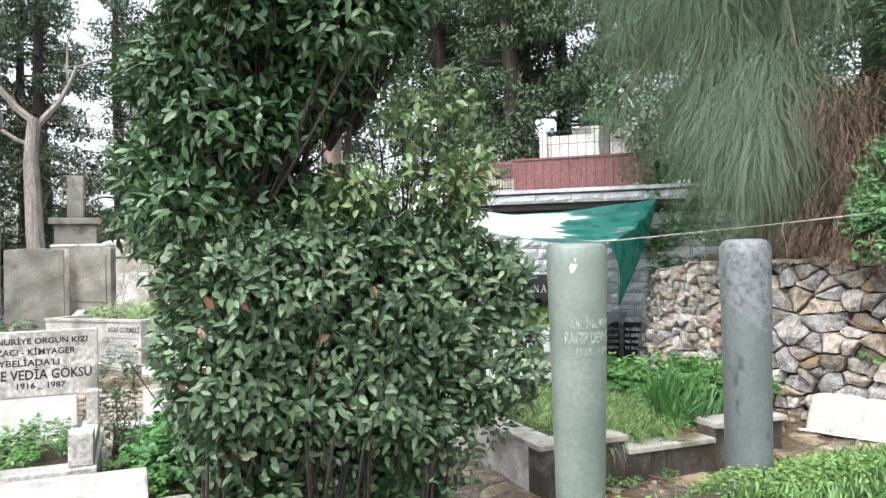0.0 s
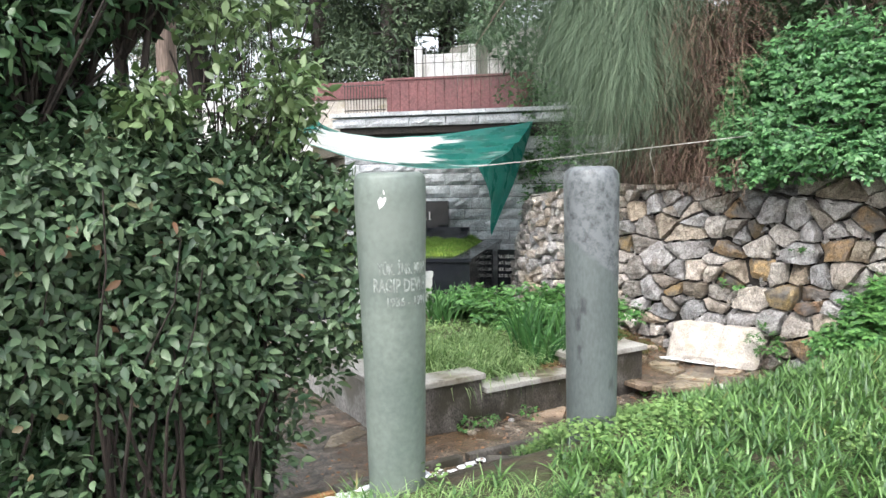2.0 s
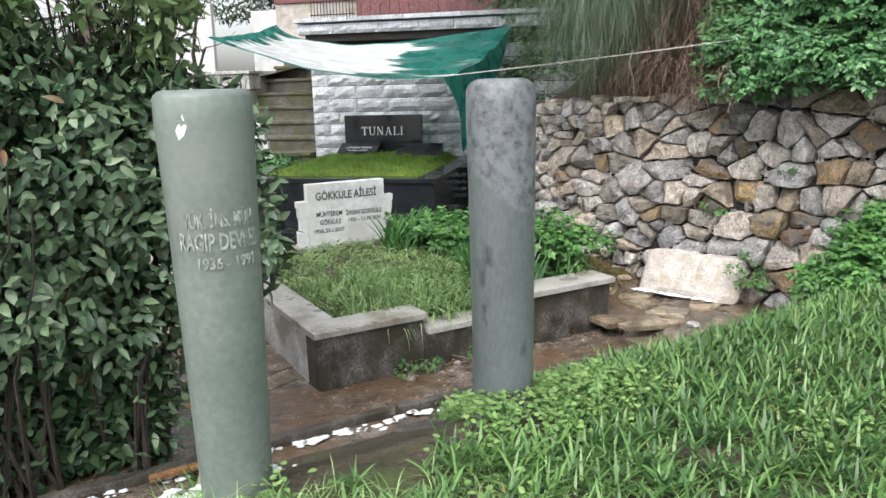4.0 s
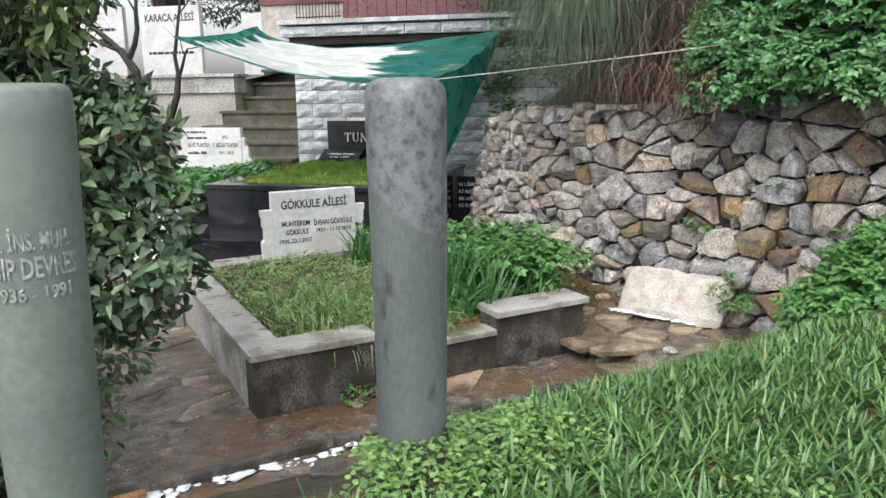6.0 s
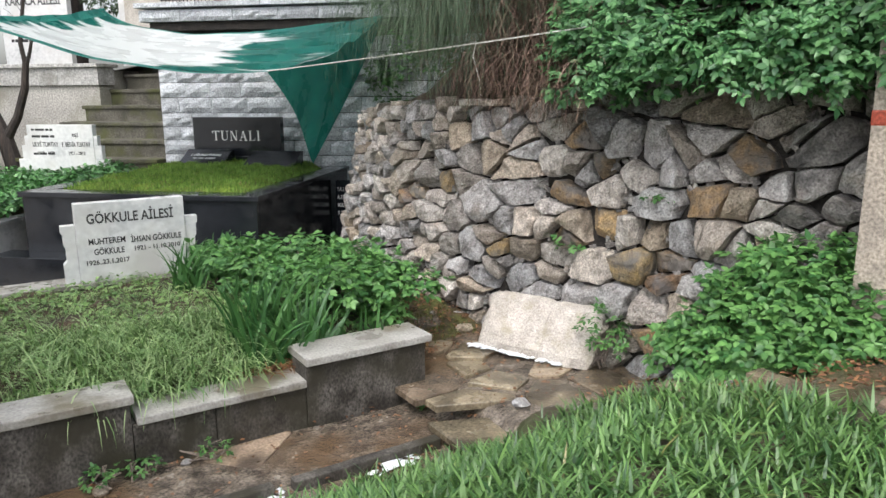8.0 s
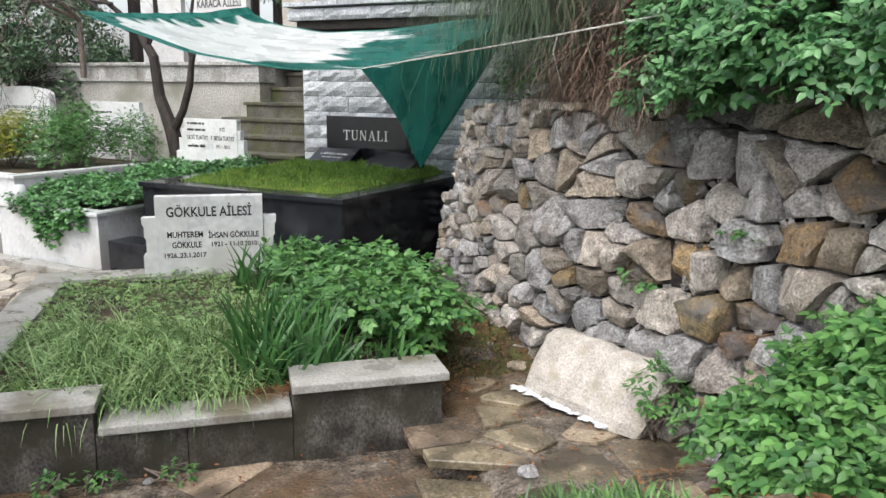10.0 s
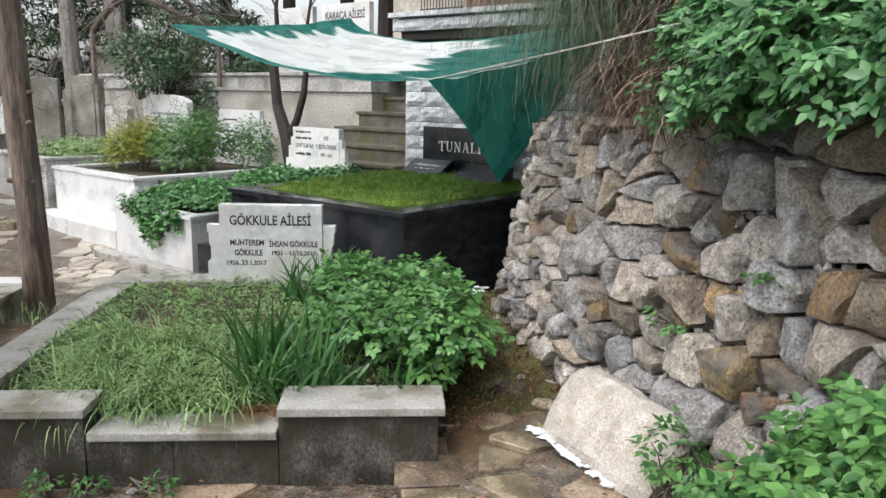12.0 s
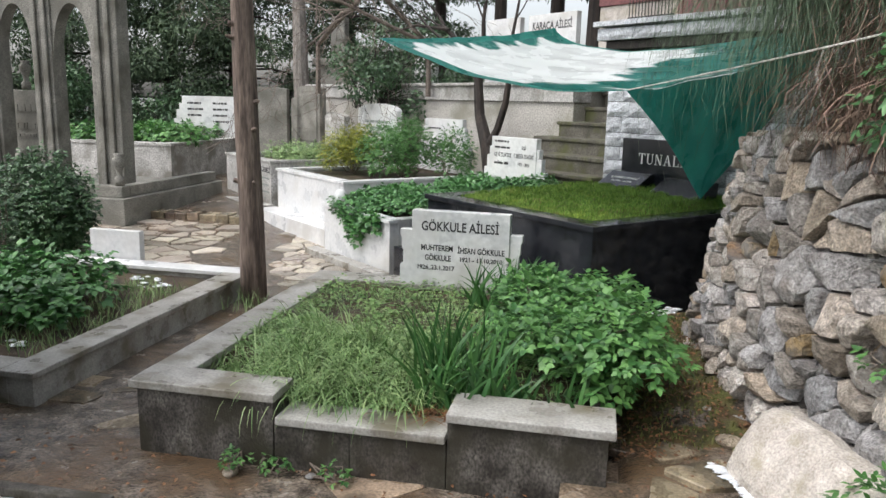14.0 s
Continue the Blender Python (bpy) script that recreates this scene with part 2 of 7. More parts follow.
side_.links.new(side_.nodes.new("ShaderNodeObjectInfo").outputs["Random"], next(q for q in side_.nodes if q.bl_idname == "ShaderNodeValToRGB").inputs["Fac"])
L_IVY = leaf_mat("ivy_leaf", (0.04, 0.13, 0.04), (0.12, 0.28, 0.085), 0.33, through_light=0.08)
L_FAR = leaf_mat("far_needle", (0.03, 0.058, 0.032), (0.085, 0.13, 0.062), 0.7, through_light=0.05)
L_WEEP = leaf_mat("weeping_needle", (0.055, 0.095, 0.055), (0.18, 0.25, 0.155), 0.65, through_light=0.15)
L_YELLOW = leaf_mat("yellow_green_leaf", (0.08, 0.15, 0.02), (0.42, 0.40, 0.05), 0.4, through_light=0.15)
L_SPRAY = leaf_mat("pale_leaf", (0.07, 0.135, 0.045), (0.22, 0.31, 0.14), 0.35, through_light=0.15)
L_LITTER = leaf_mat("dry_leaf", (0.09, 0.04, 0.018), (0.25, 0.12, 0.05), 0.7, through_light=0.05)
L_DAMP = leaf_mat("damp_moss", (0.06, 0.075, 0.018), (0.15, 0.15, 0.045), 0.8, through_light=0.05)
L_MOSSBLADE = leaf_mat("moss_tuft", (0.08, 0.17, 0.02), (0.24, 0.38, 0.07), 0.8, through_light=0.1)


def stretched(m, scale):
    """Stretches a material's pattern."""
    n, l = m.node_tree.nodes, m.node_tree.links
    tc = next(q for q in n if q.bl_idname == "ShaderNodeTexCoord")
    mp = n.new("ShaderNodeMapping")
    mp.inputs["Scale"].default_value = scale
    outs = [k.to_socket for k in tc.outputs["Object"].links]
    l.new(tc.outputs["Object"], mp.inputs["Vector"])
    for o in outs:
        l.new(mp.outputs["Vector"], o)


def rocky(m, tones=None):
    """Gives a stone broken facets, fine seams and, from stone to stone, other tones."""
    n, l = m.node_tree.nodes, m.node_tree.links
    b = n["Principled BSDF"]
    shift = next(q for q in n if q.bl_idname == "ShaderNodeVectorMath").outputs[0]
    ns = n.new("ShaderNodeTexNoise")
    ns.inputs["Scale"].default_value = 7.0
    l.new(shift, ns.inputs["Vector"])
    wp = n.new("ShaderNodeVectorMath")
    wp.operation = "MULTIPLY_ADD"
    l.new(ns.outputs["Color"], wp.inputs[0])
    wp.inputs[1].default_value = (0.10, 0.10, 0.10)
    l.new(shift, wp.inputs[2])
    vo = n.new("ShaderNodeTexVoronoi")
    vo.distance = "MANHATTAN"
    vo.inputs["Scale"].default_value = 11.0
    l.new(wp.outputs[0], vo.inputs["Vector"])
    turn = n.new("ShaderNodeVectorRotate")
    turn.rotation_type = "AXIS_ANGLE"
    turn.inputs["Axis"].default_value = (0.6, 0.75, 0.3)
    spin = n.new("ShaderNodeMath")
    spin.operation = "MULTIPLY"
    spin.inputs[1].default_value = 2.4
    l.new(n.new("ShaderNodeObjectInfo").outputs["Random"], spin.inputs[0])
    l.new(spin.outputs[0], turn.inputs["Angle"])
    l.new(wp.outputs[0], turn.inputs["Vector"])
    long = n.new("ShaderNodeMapping")
    long.inputs["Scale"].default_value = (9.0, 9.0, 48.0)
    l.new(turn.outputs[0], long.inputs["Vector"])
    grain = n.new("ShaderNodeTexNoise")
    grain.inputs["Scale"].default_value, grain.inputs["Detail"].default_value, grain.inputs["Roughness"].default_value = 1.0, 8, 0.7
    l.new(long.outputs["Vector"], grain.inputs["Vector"])
    gr = n.new("ShaderNodeMapRange")
    gr.inputs["From Min"].default_value, gr.inputs["From Max"].default_value = 0.25, 0.75
    gr.inputs["To Min"].default_value, gr.inputs["To Max"].default_value = 0.62, 1.25
    l.new(grain.outputs["Fac"], gr.inputs["Value"])
    tint = n.new("ShaderNodeMix")
    tint.data_type, tint.blend_type = "RGBA", "MULTIPLY"
    tint.inputs["Factor"].default_value = 1.0
    l.new(b.inputs["Base Color"].links[0].from_socket, tint.inputs["A"])
    l.new(gr.outputs["Result"], tint.inputs["B"])
    l.new(tint.outputs["Result"], b.inputs["Base Color"])
    seam = n.new("ShaderNodeBump")
    seam.inputs["Strength"].default_value, seam.inputs["Distance"].default_value = 1.0, 0.03
    l.new(grain.outputs["Fac"], seam.inputs["Height"])
    l.new(b.inputs["Normal"].links[0].from_socket, seam.inputs["Normal"])
    l.new(seam.outputs["Normal"], b.inputs["Normal"])
    old = b.inputs["Normal"].links[0].from_node
    bp = n.new("ShaderNodeBump")
    bp.inputs["Strength"].default_value, bp.inputs["Distance"].default_value = 0.45, 0.02
    l.new(vo.outputs["Distance"], bp.inputs["Height"])
    l.new(old.outputs["Normal"], bp.inputs["Normal"])
    l.new(bp.outputs["Normal"], b.inputs["Normal"])
    if tones:
        first = next(q for q in n if q.bl_idname == "ShaderNodeValToRGB")
        rnd_ = n.new("ShaderNodeTexWhiteNoise")
        rnd_.noise_dimensions = "1D"
        l.new(n.new("ShaderNodeObjectInfo").outputs["Random"], rnd_.inputs["W"])
        r = n.new("ShaderNodeValToRGB")
        r.color_ramp.interpolation = "LINEAR"
        for i, (p, c) in enumerate(tones):
            e = r.color_ramp.elements[i] if i < 2 else r.color_ramp.elements.new(p)
            e.position, e.color = p, (*c, 1)
        l.new(rnd_.outputs["Value"], r.inputs["Fac"])
        dk = n.new("ShaderNodeMix")
        dk.data_type, dk.blend_type = "RGBA", "MULTIPLY"
        dk.inputs["Factor"].default_value = 1.0
        l.new(r.outputs["Color"], dk.inputs["A"])
        for k in list(first.outputs["Color"].links):
            to = k.to_socket
            l.new(first.outputs["Color"], dk.inputs["B"])
            l.new(dk.outputs["Result"], to)


rocky(M_ROCK, ((0.0, (0.42, 0.43, 0.45)), (1.0, (0.70, 0.66, 0.63)), (0.3, (0.55, 0.54, 0.54)), (0.5, (0.57, 0.525, 0.485)), (0.68, (0.53, 0.44, 0.35)), (0.78, (0.60, 0.56, 0.53))))
rocky(M_ROCK_OCHRE)
for bark in (M_BARK, M_BARK_DARK, M_BARK_GREY):
    stretched(bark, (1.0, 1.0, 0.12))
stretched(M_CONC, (1.0, 1.0, 0.7))
stretched(M_COL_GREY, (1.0, 1.0, 0.45))
# a pale mottled crust on the upper part of the grey column, its lower edge slanting
cn, cl = M_COL_GREY.node_tree.nodes, M_COL_GREY.node_tree.links
xyz = cn.new("ShaderNodeSeparateXYZ")
cl.new(next(q for q in cn if q.bl_idname == "ShaderNodeTexCoord").outputs["Object"], xyz.inputs[0])
slope_ = cn.new("ShaderNodeMath")
slope_.operation = "MULTIPLY_ADD"
cl.new(xyz.outputs["X"], slope_.inputs[0])
slope_.inputs[1].default_value = 1.0
cl.new(xyz.outputs["Z"], slope_.inputs[2])
ragged = cn.new("ShaderNodeTexNoise")
ragged.inputs["Scale"].default_value, ragged.inputs["Detail"].default_value = 9.0, 5
cl.new(next(q for q in cn if q.bl_idname == "ShaderNodeTexCoord").outputs["Object"], ragged.inputs["Vector"])
edge_ = cn.new("ShaderNodeMath")
edge_.operation = "MULTIPLY_ADD"
cl.new(ragged.outputs["Fac"], edge_.inputs[0])
edge_.inputs[1].default_value = 0.12
cl.new(slope_.outputs[0], edge_.inputs[2])
crust = cn.new("ShaderNodeMapRange")
crust.inputs["From Min"].default_value, crust.inputs["From Max"].default_value = 0.86, 0.89
cl.new(edge_.outputs[0], crust.inputs["Value"])
spots = cn.new("ShaderNodeTexNoise")
spots.inputs["Scale"].default_value, spots.inputs["Detail"].default_value, spots.inputs["Roughness"].default_value = 21.0, 8, 0.72
cl.new(next(q for q in cn if q.bl_idname == "ShaderNodeTexCoord").outputs["Object"], spots.inputs["Vector"])
marks = cn.new("ShaderNodeValToRGB")
marks.color_ramp.elements[0].position, marks.color_ramp.elements[1].position = 0.36, 0.56
marks.color_ramp.elements[0].color, marks.color_ramp.elements[1].color = (0.055, 0.062, 0.068, 1), (0.175, 0.19, 0.20, 1)
cl.new(spots.outputs["Fac"], marks.inputs["Fac"])
over = cn.new("ShaderNodeMix")
over.data_type = "RGBA"
cb = cn["Principled BSDF"]
cl.new(crust.outputs["Result"], over.inputs["Factor"])
cl.new(cb.inputs["Base Color"].links[0].from_socket, over.inputs["A"])
cl.new(marks.outputs["Color"], over.inputs["B"])
cl.new(over.outputs["Result"], cb.inputs["Base Color"])
# slush lies thick in the tarpaulin's middle and runs out in streaks along it
tn, tl = M_TARP_WET.node_tree.nodes, M_TARP_WET.node_tree.links
melt = [q for q in tn if q.bl_idname == "ShaderNodeMapRange" and abs(q.inputs["From Max"].default_value - 0.57) < 1e-4][0]
cloud = melt.inputs["Value"].links[0].from_node
uv = tn.new("ShaderNodeUVMap")
uv.uv_map = "cloth"
run = tn.new("ShaderNodeMapping")
run.inputs["Scale"].default_value = (2.2, 11.0, 1.0)
tl.new(uv.outputs["UV"], run.inputs["Vector"])
tl.new(run.outputs["Vector"], cloud.inputs["Vector"])
split = tn.new("ShaderNodeSeparateXYZ")
tl.new(uv.outputs["UV"], split.inputs[0])
amounts = []
for axis, stops in (("X", ((0.0, 0.2), (0.08, 0.40), (0.16, 0.86), (0.46, 0.78), (0.60, 0.42), (0.78, 0.18), (0.93, 0.26), (1.0, 0.2))), ("Y", ((0.0, 0.1), (0.06, 0.36), (0.14, 0.55), (0.5, 0.52), (0.86, 0.5), (0.96, 0.32), (1.0, 0.2)))):
    ramp = tn.new("ShaderNodeValToRGB")
    for i, (at, v) in enumerate(stops):
        e = ramp.color_ramp.elements[i] if i < 2 else ramp.color_ramp.elements.new(at)
        e.position, e.color = at, (v, v, v, 1)
    tl.new(split.outputs[axis], ramp.inputs["Fac"])
    amounts.append(ramp.outputs["Color"])
both = tn.new("ShaderNodeMath")
tl.new(amounts[0], both.inputs[0])
tl.new(amounts[1], both.inputs[1])
less = tn.new("ShaderNodeMath")
tl.new(both.outputs[0], less.inputs[0])
tl.new(cloud.outputs["Fac"], less.inputs[1])
shift_ = tn.new("ShaderNodeMath")
shift_.operation = "SUBTRACT"
tl.new(less.outputs[0], shift_.inputs[0])
shift_.inputs[1].default_value = 0.83
tl.new(shift_.outputs[0], melt.inputs["Value"])


def lets_light_through(m, share):
    """Thin plastic sheet: part of the light comes through it."""
    n, l = m.node_tree.nodes, m.node_tree.links
    b = n["Principled BSDF"]
    tr = n.new("ShaderNodeBsdfTranslucent")
    l.new(b.inputs["Base Color"].links[0].from_socket, tr.inputs["Color"])
    ms = n.new("ShaderNodeMixShader")
    ms.inputs[0].default_value = share
    l.new(b.outputs[0], ms.inputs[1])
    l.new(tr.outputs[0], ms.inputs[2])
    l.new(ms.outputs[0], n["Material Output"].inputs["Surface"])


lets_light_through(M_TARP, 0.5)
lets_light_through(M_TARP_WET, 0.35)

# ---- mesh helpers ----
rng = np.random.default_rng(7)


def empty(name, m=None):
    ob = new(name)
    ob.empty_display_size = 0.1
    if m is not None:
        ob.matrix_basis = m
    return ob


def part(name, bm, material, parent=None, label="", smooth=False):
    """Links a bmesh as one mesh object under a thing or a part."""
    me = bpy.data.meshes.new(name)
    bm.to_mesh(me)
    bm.free()
    if smooth:
        me.polygons.foreach_set("use_smooth", [True] * len(me.polygons))
    me.materials.append(material)
    ob = new(name, me)
    ob.parent = parent
    if label:
        ob["label"] = label
    return ob


def raw(name, verts, faces, material, parent=None, label="", smooth=False):
    """A mesh object from arrays of corners and equal-sized faces."""
    verts, faces = np.asarray(verts, np.float32), np.asarray(faces, np.int32)
    me = bpy.data.meshes.new(name)
    k = faces.shape[1]
    me.vertices.add(len(verts))
    me.vertices.foreach_set("co", verts.ravel())
    me.loops.add(faces.size)
    me.loops.foreach_set("vertex_index", faces.ravel())
    me.polygons.add(len(faces))
    me.polygons.foreach_set("loop_start", np.arange(0, faces.size, k, dtype=np.int32))
    me.update(calc_edges=True)
    me.validate()
    if smooth:
        me.polygons.foreach_set("use_smooth", [True] * len(me.polygons))
    me.materials.append(material)
    ob = new(name, me)
    ob.parent = parent
    if label:
        ob["label"] = label
    return ob


def box(bm, x0, x1, y0, y1, z0, z1, bevel=0.0, jitter=0.0):
    """Adds a box with worn edges to bm."""
    b2 = bmesh.new()
    bmesh.ops.create_cube(b2, size=1.0)
    bmesh.ops.scale(b2, vec=(x1 - x0, y1 - y0, z1 - z0), verts=b2.verts)
    bmesh.ops.translate(b2, vec=((x0 + x1) / 2, (y0 + y1) / 2, (z0 + z1) / 2), verts=b2.verts)
    if bevel:
        bmesh.ops.bevel(b2, geom=b2.edges[:], offset=bevel, segments=2, affect="EDGES", profile=0.6)
    if jitter:
        for v in b2.verts:
            v.co += Vector(noise.noise_vector(v.co * 7)) * jitter
    me = bpy.data.meshes.new("t")
    b2.to_mesh(me)
    b2.free()
    bm.from_mesh(me)
    bpy.data.meshes.remove(me)
    return bm


def boxed(x0, x1, y0, y1, z0, z1, bevel=0.006, jitter=0.0):
    return box(bmesh.new(), x0, x1, y0, y1, z0, z1, bevel, jitter)


def prism(outline, y0, y1, bevel=0.004):
    """An outline of (x, z) points given thickness from y0 to y1."""
    bm = bmesh.new()
    f = bm.faces.new([bm.verts.new((x, y0, z)) for x, z in outline])
    bmesh.ops.recalc_face_normals(bm, faces=[f])
    r = bmesh.ops.extrude_face_region(bm, geom=[f])
    bmesh.ops.translate(bm, vec=(0, y1 - y0, 0), verts=[v for v in r["geom"] if isinstance(v, bmesh.types.BMVert)])
    bmesh.ops.recalc_face_normals(bm, faces=bm.faces[:])
    if bevel:
        bmesh.ops.bevel(bm, geom=[e for e in bm.edges if len(e.link_faces) == 2 and e.calc_face_angle(0) > 0.5], offset=bevel, segments=1, affect="EDGES")
    return bm


def lathe(profile, steps=32, wobble=0.0):
    """A turned shape from (radius, z) points."""
    bm = bmesh.new()
    rings = []
    for r, z in profile:
        rings.append([bm.verts.new(((r + wobble * noise.noise(Vector((math.cos(a), math.sin(a), z * 3)))) * math.cos(a), (r + wobble * noise.noise(Vector((math.cos(a), math.sin(a), z * 3)))) * math.sin(a), z))
                      for a in (2 * math.pi * i / steps for i in range(steps))])
    for a, b in zip(rings, rings[1:]):
        for i in range(steps):
            bm.faces.new((a[i], a[(i + 1) % steps], b[(i + 1) % steps], b[i]))
    bm.faces.new(rings[0][::-1])
    bm.faces.new(rings[-1])
    return bm


def tube(bm, points, radii, sides=8):
    """A tapering limb through points."""
    points = [Vector(p) for p in points]
    rings = []
    for i, p in enumerate(points):
        d = (points[min(i + 1, len(points) - 1)] - points[max(i - 1, 0)]).normalized()
        a = d.orthogonal().normalized()
        b = d.cross(a)
        if rings:
            a = (last - d * last.dot(d)).normalized()
            b = d.cross(a)
        last = a
        rings.append([bm.verts.new(p + (a * math.cos(t) + b * math.sin(t)) * radii[i]) for t in (2 * math.pi * k / sides for k in range(sides))])
    for r0, r1 in zip(rings, rings[1:]):
        for k in range(sides):
            bm.faces.new((r0[k], r0[(k + 1) % sides], r1[(k + 1) % sides], r1[k]))
    bm.faces.new(rings[-1])
    bm.faces.new(rings[0][::-1])
    return bm


def unit(v):
    return v / np.maximum(np.linalg.norm(v, axis=1, keepdims=True), 1e-9)


def leaves(pos, way, up, length, width, fold=0.25, droop=0.15):
    """Pointed leaves: a base, a direction, a face normal and sizes for each. Returns corners and faces."""
    n = len(pos)
    way = unit(way)
    side = unit(np.cross(way, up))
    up = np.cross(side, way)
    L = np.broadcast_to(np.asarray(length, float).reshape(-1, 1), (n, 1))
    W = np.broadcast_to(np.asarray(width, float).reshape(-1, 1), (n, 1)) / 2
    rim = [(0.2, 0.76), (0.45, 1.0), (0.76, 0.58)]
    bend = lambda k: -up * L * droop * k * k
    pts = [pos, pos + way * L * 0.5 + bend(0.5), pos + way * L + bend(1.0)]
    for sgn in (1, -1):
        pts += [pos + way * L * k + side * W * w * sgn + up * W * fold * w + bend(k) for k, w in rim]
    v = np.stack(pts, 1).reshape(-1, 3)
    i = np.arange(n)[:, None] * 9
    f = np.concatenate([i + np.array([q]) for q in ((0, 3, 4, 1), (1, 4, 5, 2), (0, 1, 7, 6), (1, 2, 8, 7))], 1).reshape(-1, 4)
    return v, f


def blades(pos, heading, length, width, lean, segs=3, curl=1.2, twist=0.0, start=0.3):
    """Curved strap blades that rise from pos and lean towards heading (an angle)."""
    n = len(pos)
    h = np.stack([np.cos(heading), np.sin(heading), np.zeros(n)], 1)
    s = np.stack([-np.sin(heading + twist), np.cos(heading + twist), np.zeros(n)], 1)
    z = np.array([[0, 0, 1.0]])
    rows = []
    p = pos.copy()
    for k in range(segs + 1):
        t = k / segs
        w = (width * (1 - t ** 1.6) * (0.75 + 0.5 * t) + 0.0006)[:, None] / 2
        rows += [p - s * w, p + s * w]
        a = (lean * (start + curl * t))[:, None]
        p = p + (h * np.sin(a) + z * np.cos(a)) * (length / segs)[:, None]
    v = np.stack(rows, 1).reshape(-1, 3)
    m = 2 * (segs + 1)
    i = np.arange(n)[:, None] * m
    f = np.concatenate([i + np.array([[2 * k, 2 * k + 1, 2 * k + 3, 2 * k + 2]]) for k in range(segs)], 1).reshape(-1, 4)
    return v, f


def joined(*pieces):
    vs, fs, n = [], [], 0
    for v, f in pieces:
        vs.append(v)
        fs.append(f + n)
        n += len(v)
    return np.concatenate(vs), np.concatenate(fs)


def rand_dirs(n, zmin=-1.0, zmax=1.0):
    z = rng.uniform(zmin, zmax, n)
    a = rng.uniform(0, 2 * np.pi, n)
    r = np.sqrt(np.maximum(0, 1 - z * z))
    return np.stack([r * np.cos(a), r * np.sin(a), z], 1)


def ball_leaves(centres, radii, per_area, length, width, flat=0.6, droop=0.2, inner=0.35):
    """Leaves spread through the outer shells of overlapping clumps."""
    pos, way, up = [], [], []
    for c, r in zip(centres, radii):
        r = np.asarray(r, float) * np.ones(3)
        n = int(per_area * 4 * np.pi * (np.prod(r) ** (2 / 3)))
        d = rand_dirs(n)
        k = 1 - inner * rng.random((n, 1)) ** 1.5
        pos.append(np.asarray(c) + d * r * k)
        w = d * 0.6 + rng.normal(0, 0.6, (n, 3))
        w[:, 2] -= 0.15
        way.append(w)
        up.append(d * flat + np.array([[0, 0, 0.7]]) + rng.normal(0, 0.35, (n, 3)))
    pos, way, up = map(np.concatenate, (pos, way, up))
    n = len(pos)
    return leaves(pos, way, up, length * rng.uniform(0.65, 1.25, n), width * rng.uniform(0.7, 1.2, n), 0.25, droop)


def grass_patch(points, length, width, lean=0.7, segs=3):
    n = len(points)
    return blades(points, rng.uniform(0, 2 * np.pi, n), length * rng.uniform(0.5, 1.3, n), width * rng.uniform(0.7, 1.2, n), lean * rng.uniform(0.4, 1.5, n), segs)


def text_part(words, size, m, material, parent, name="lettering", thick=0.001, align="LEFT", squeeze=1.0, width=None, bold=0.02):
    """Raised lettering in the built-in font, turned into a mesh. m places its left foot; x to the right, z up."""
    cu = bpy.data.curves.new(name, "FONT")
    cu.body, cu.size, cu.extrude, cu.align_x = words, size, thick, align
    cu.resolution_u, cu.offset = 3, size * bold
    ob = bpy.data.objects.new(name, cu)
    scene.collection.objects.link(ob)
    me = bpy.data.meshes.new_from_object(ob.evaluated_get(bpy.context.evaluated_depsgraph_get()))
    bpy.data.objects.remove(ob)
    if width:
        xs_ = [v.co.x for v in me.vertices]
        squeeze = width / (max(xs_) - min(xs_))
    me.transform(m @ Matrix.Rotation(radians(90), 4, "X") @ Matrix.Diagonal((squeeze, 1, 1, 1)))
    me.materials.clear()
    me.materials.append(material)
    o = new(name, me)
    o.parent = parent

    return o


def world_points(n, x0, x1, y0, y1):
    return np.stack([rng.uniform(x0, x1, n), rng.uniform(y0, y1, n)], 1)


# ---- the ground ----
def smooth(a, b, t):
    t = np.clip((t - a) / (b - a), 0, 1)
    return t * t * (3 - 2 * t)


def ground_z(x, y):
    """Height of the ground: the path and plots below, the lawn on its slope, the higher ground on the far right."""
    x, y = np.asarray(x, float), np.asarray(y, float)
    z = -0.39 + 0 * x
    slope = 1 - smooth(3.3, 5.35, y)
    lawn = (0.40 - 0.22 * (1 - smooth(1.2, 3.0, y))) + 0.04 * smooth(2.0, 4.5, x)
    left = smooth(1.2, 3.4, x)
    z = z + slope * (lawn + 0.39) * (0.75 + 0.25 * left)
    z = z + 0.15 * smooth(6.95, 7.15, x) * (1 - smooth(9, 10, y)) * (1 - slope)
    z = z + 0.16 * smooth(7.1, 7.8, x) * smooth(6.2, 7.2, y) * (1 - smooth(9, 10, y))
    z = z + 0.3 * smooth(11, 17, y) * smooth(3.0, 0.5, x)
    return z


def rough(x, y, a, s):
    return np.array([noise.noise((p * s, q * s, 3.1)) for p, q in zip(x, y)]) * a


def sheet(name, xs, ys, zf, material, smooth_it=True, parent=None):
    gx, gy = np.meshgrid(xs, ys)
    z = zf(gx.ravel(), gy.ravel())
    v = np.stack([gx.ravel(), gy.ravel(), z], 1)
    w, h = len(xs), len(ys)
    i = (np.arange(h - 1)[:, None] * w + np.arange(w - 1)[None, :]).ravel()
    f = np.stack([i, i + 1, i + w + 1, i + w], 1)
    return raw(name, v, f, material, parent, smooth=smooth_it)


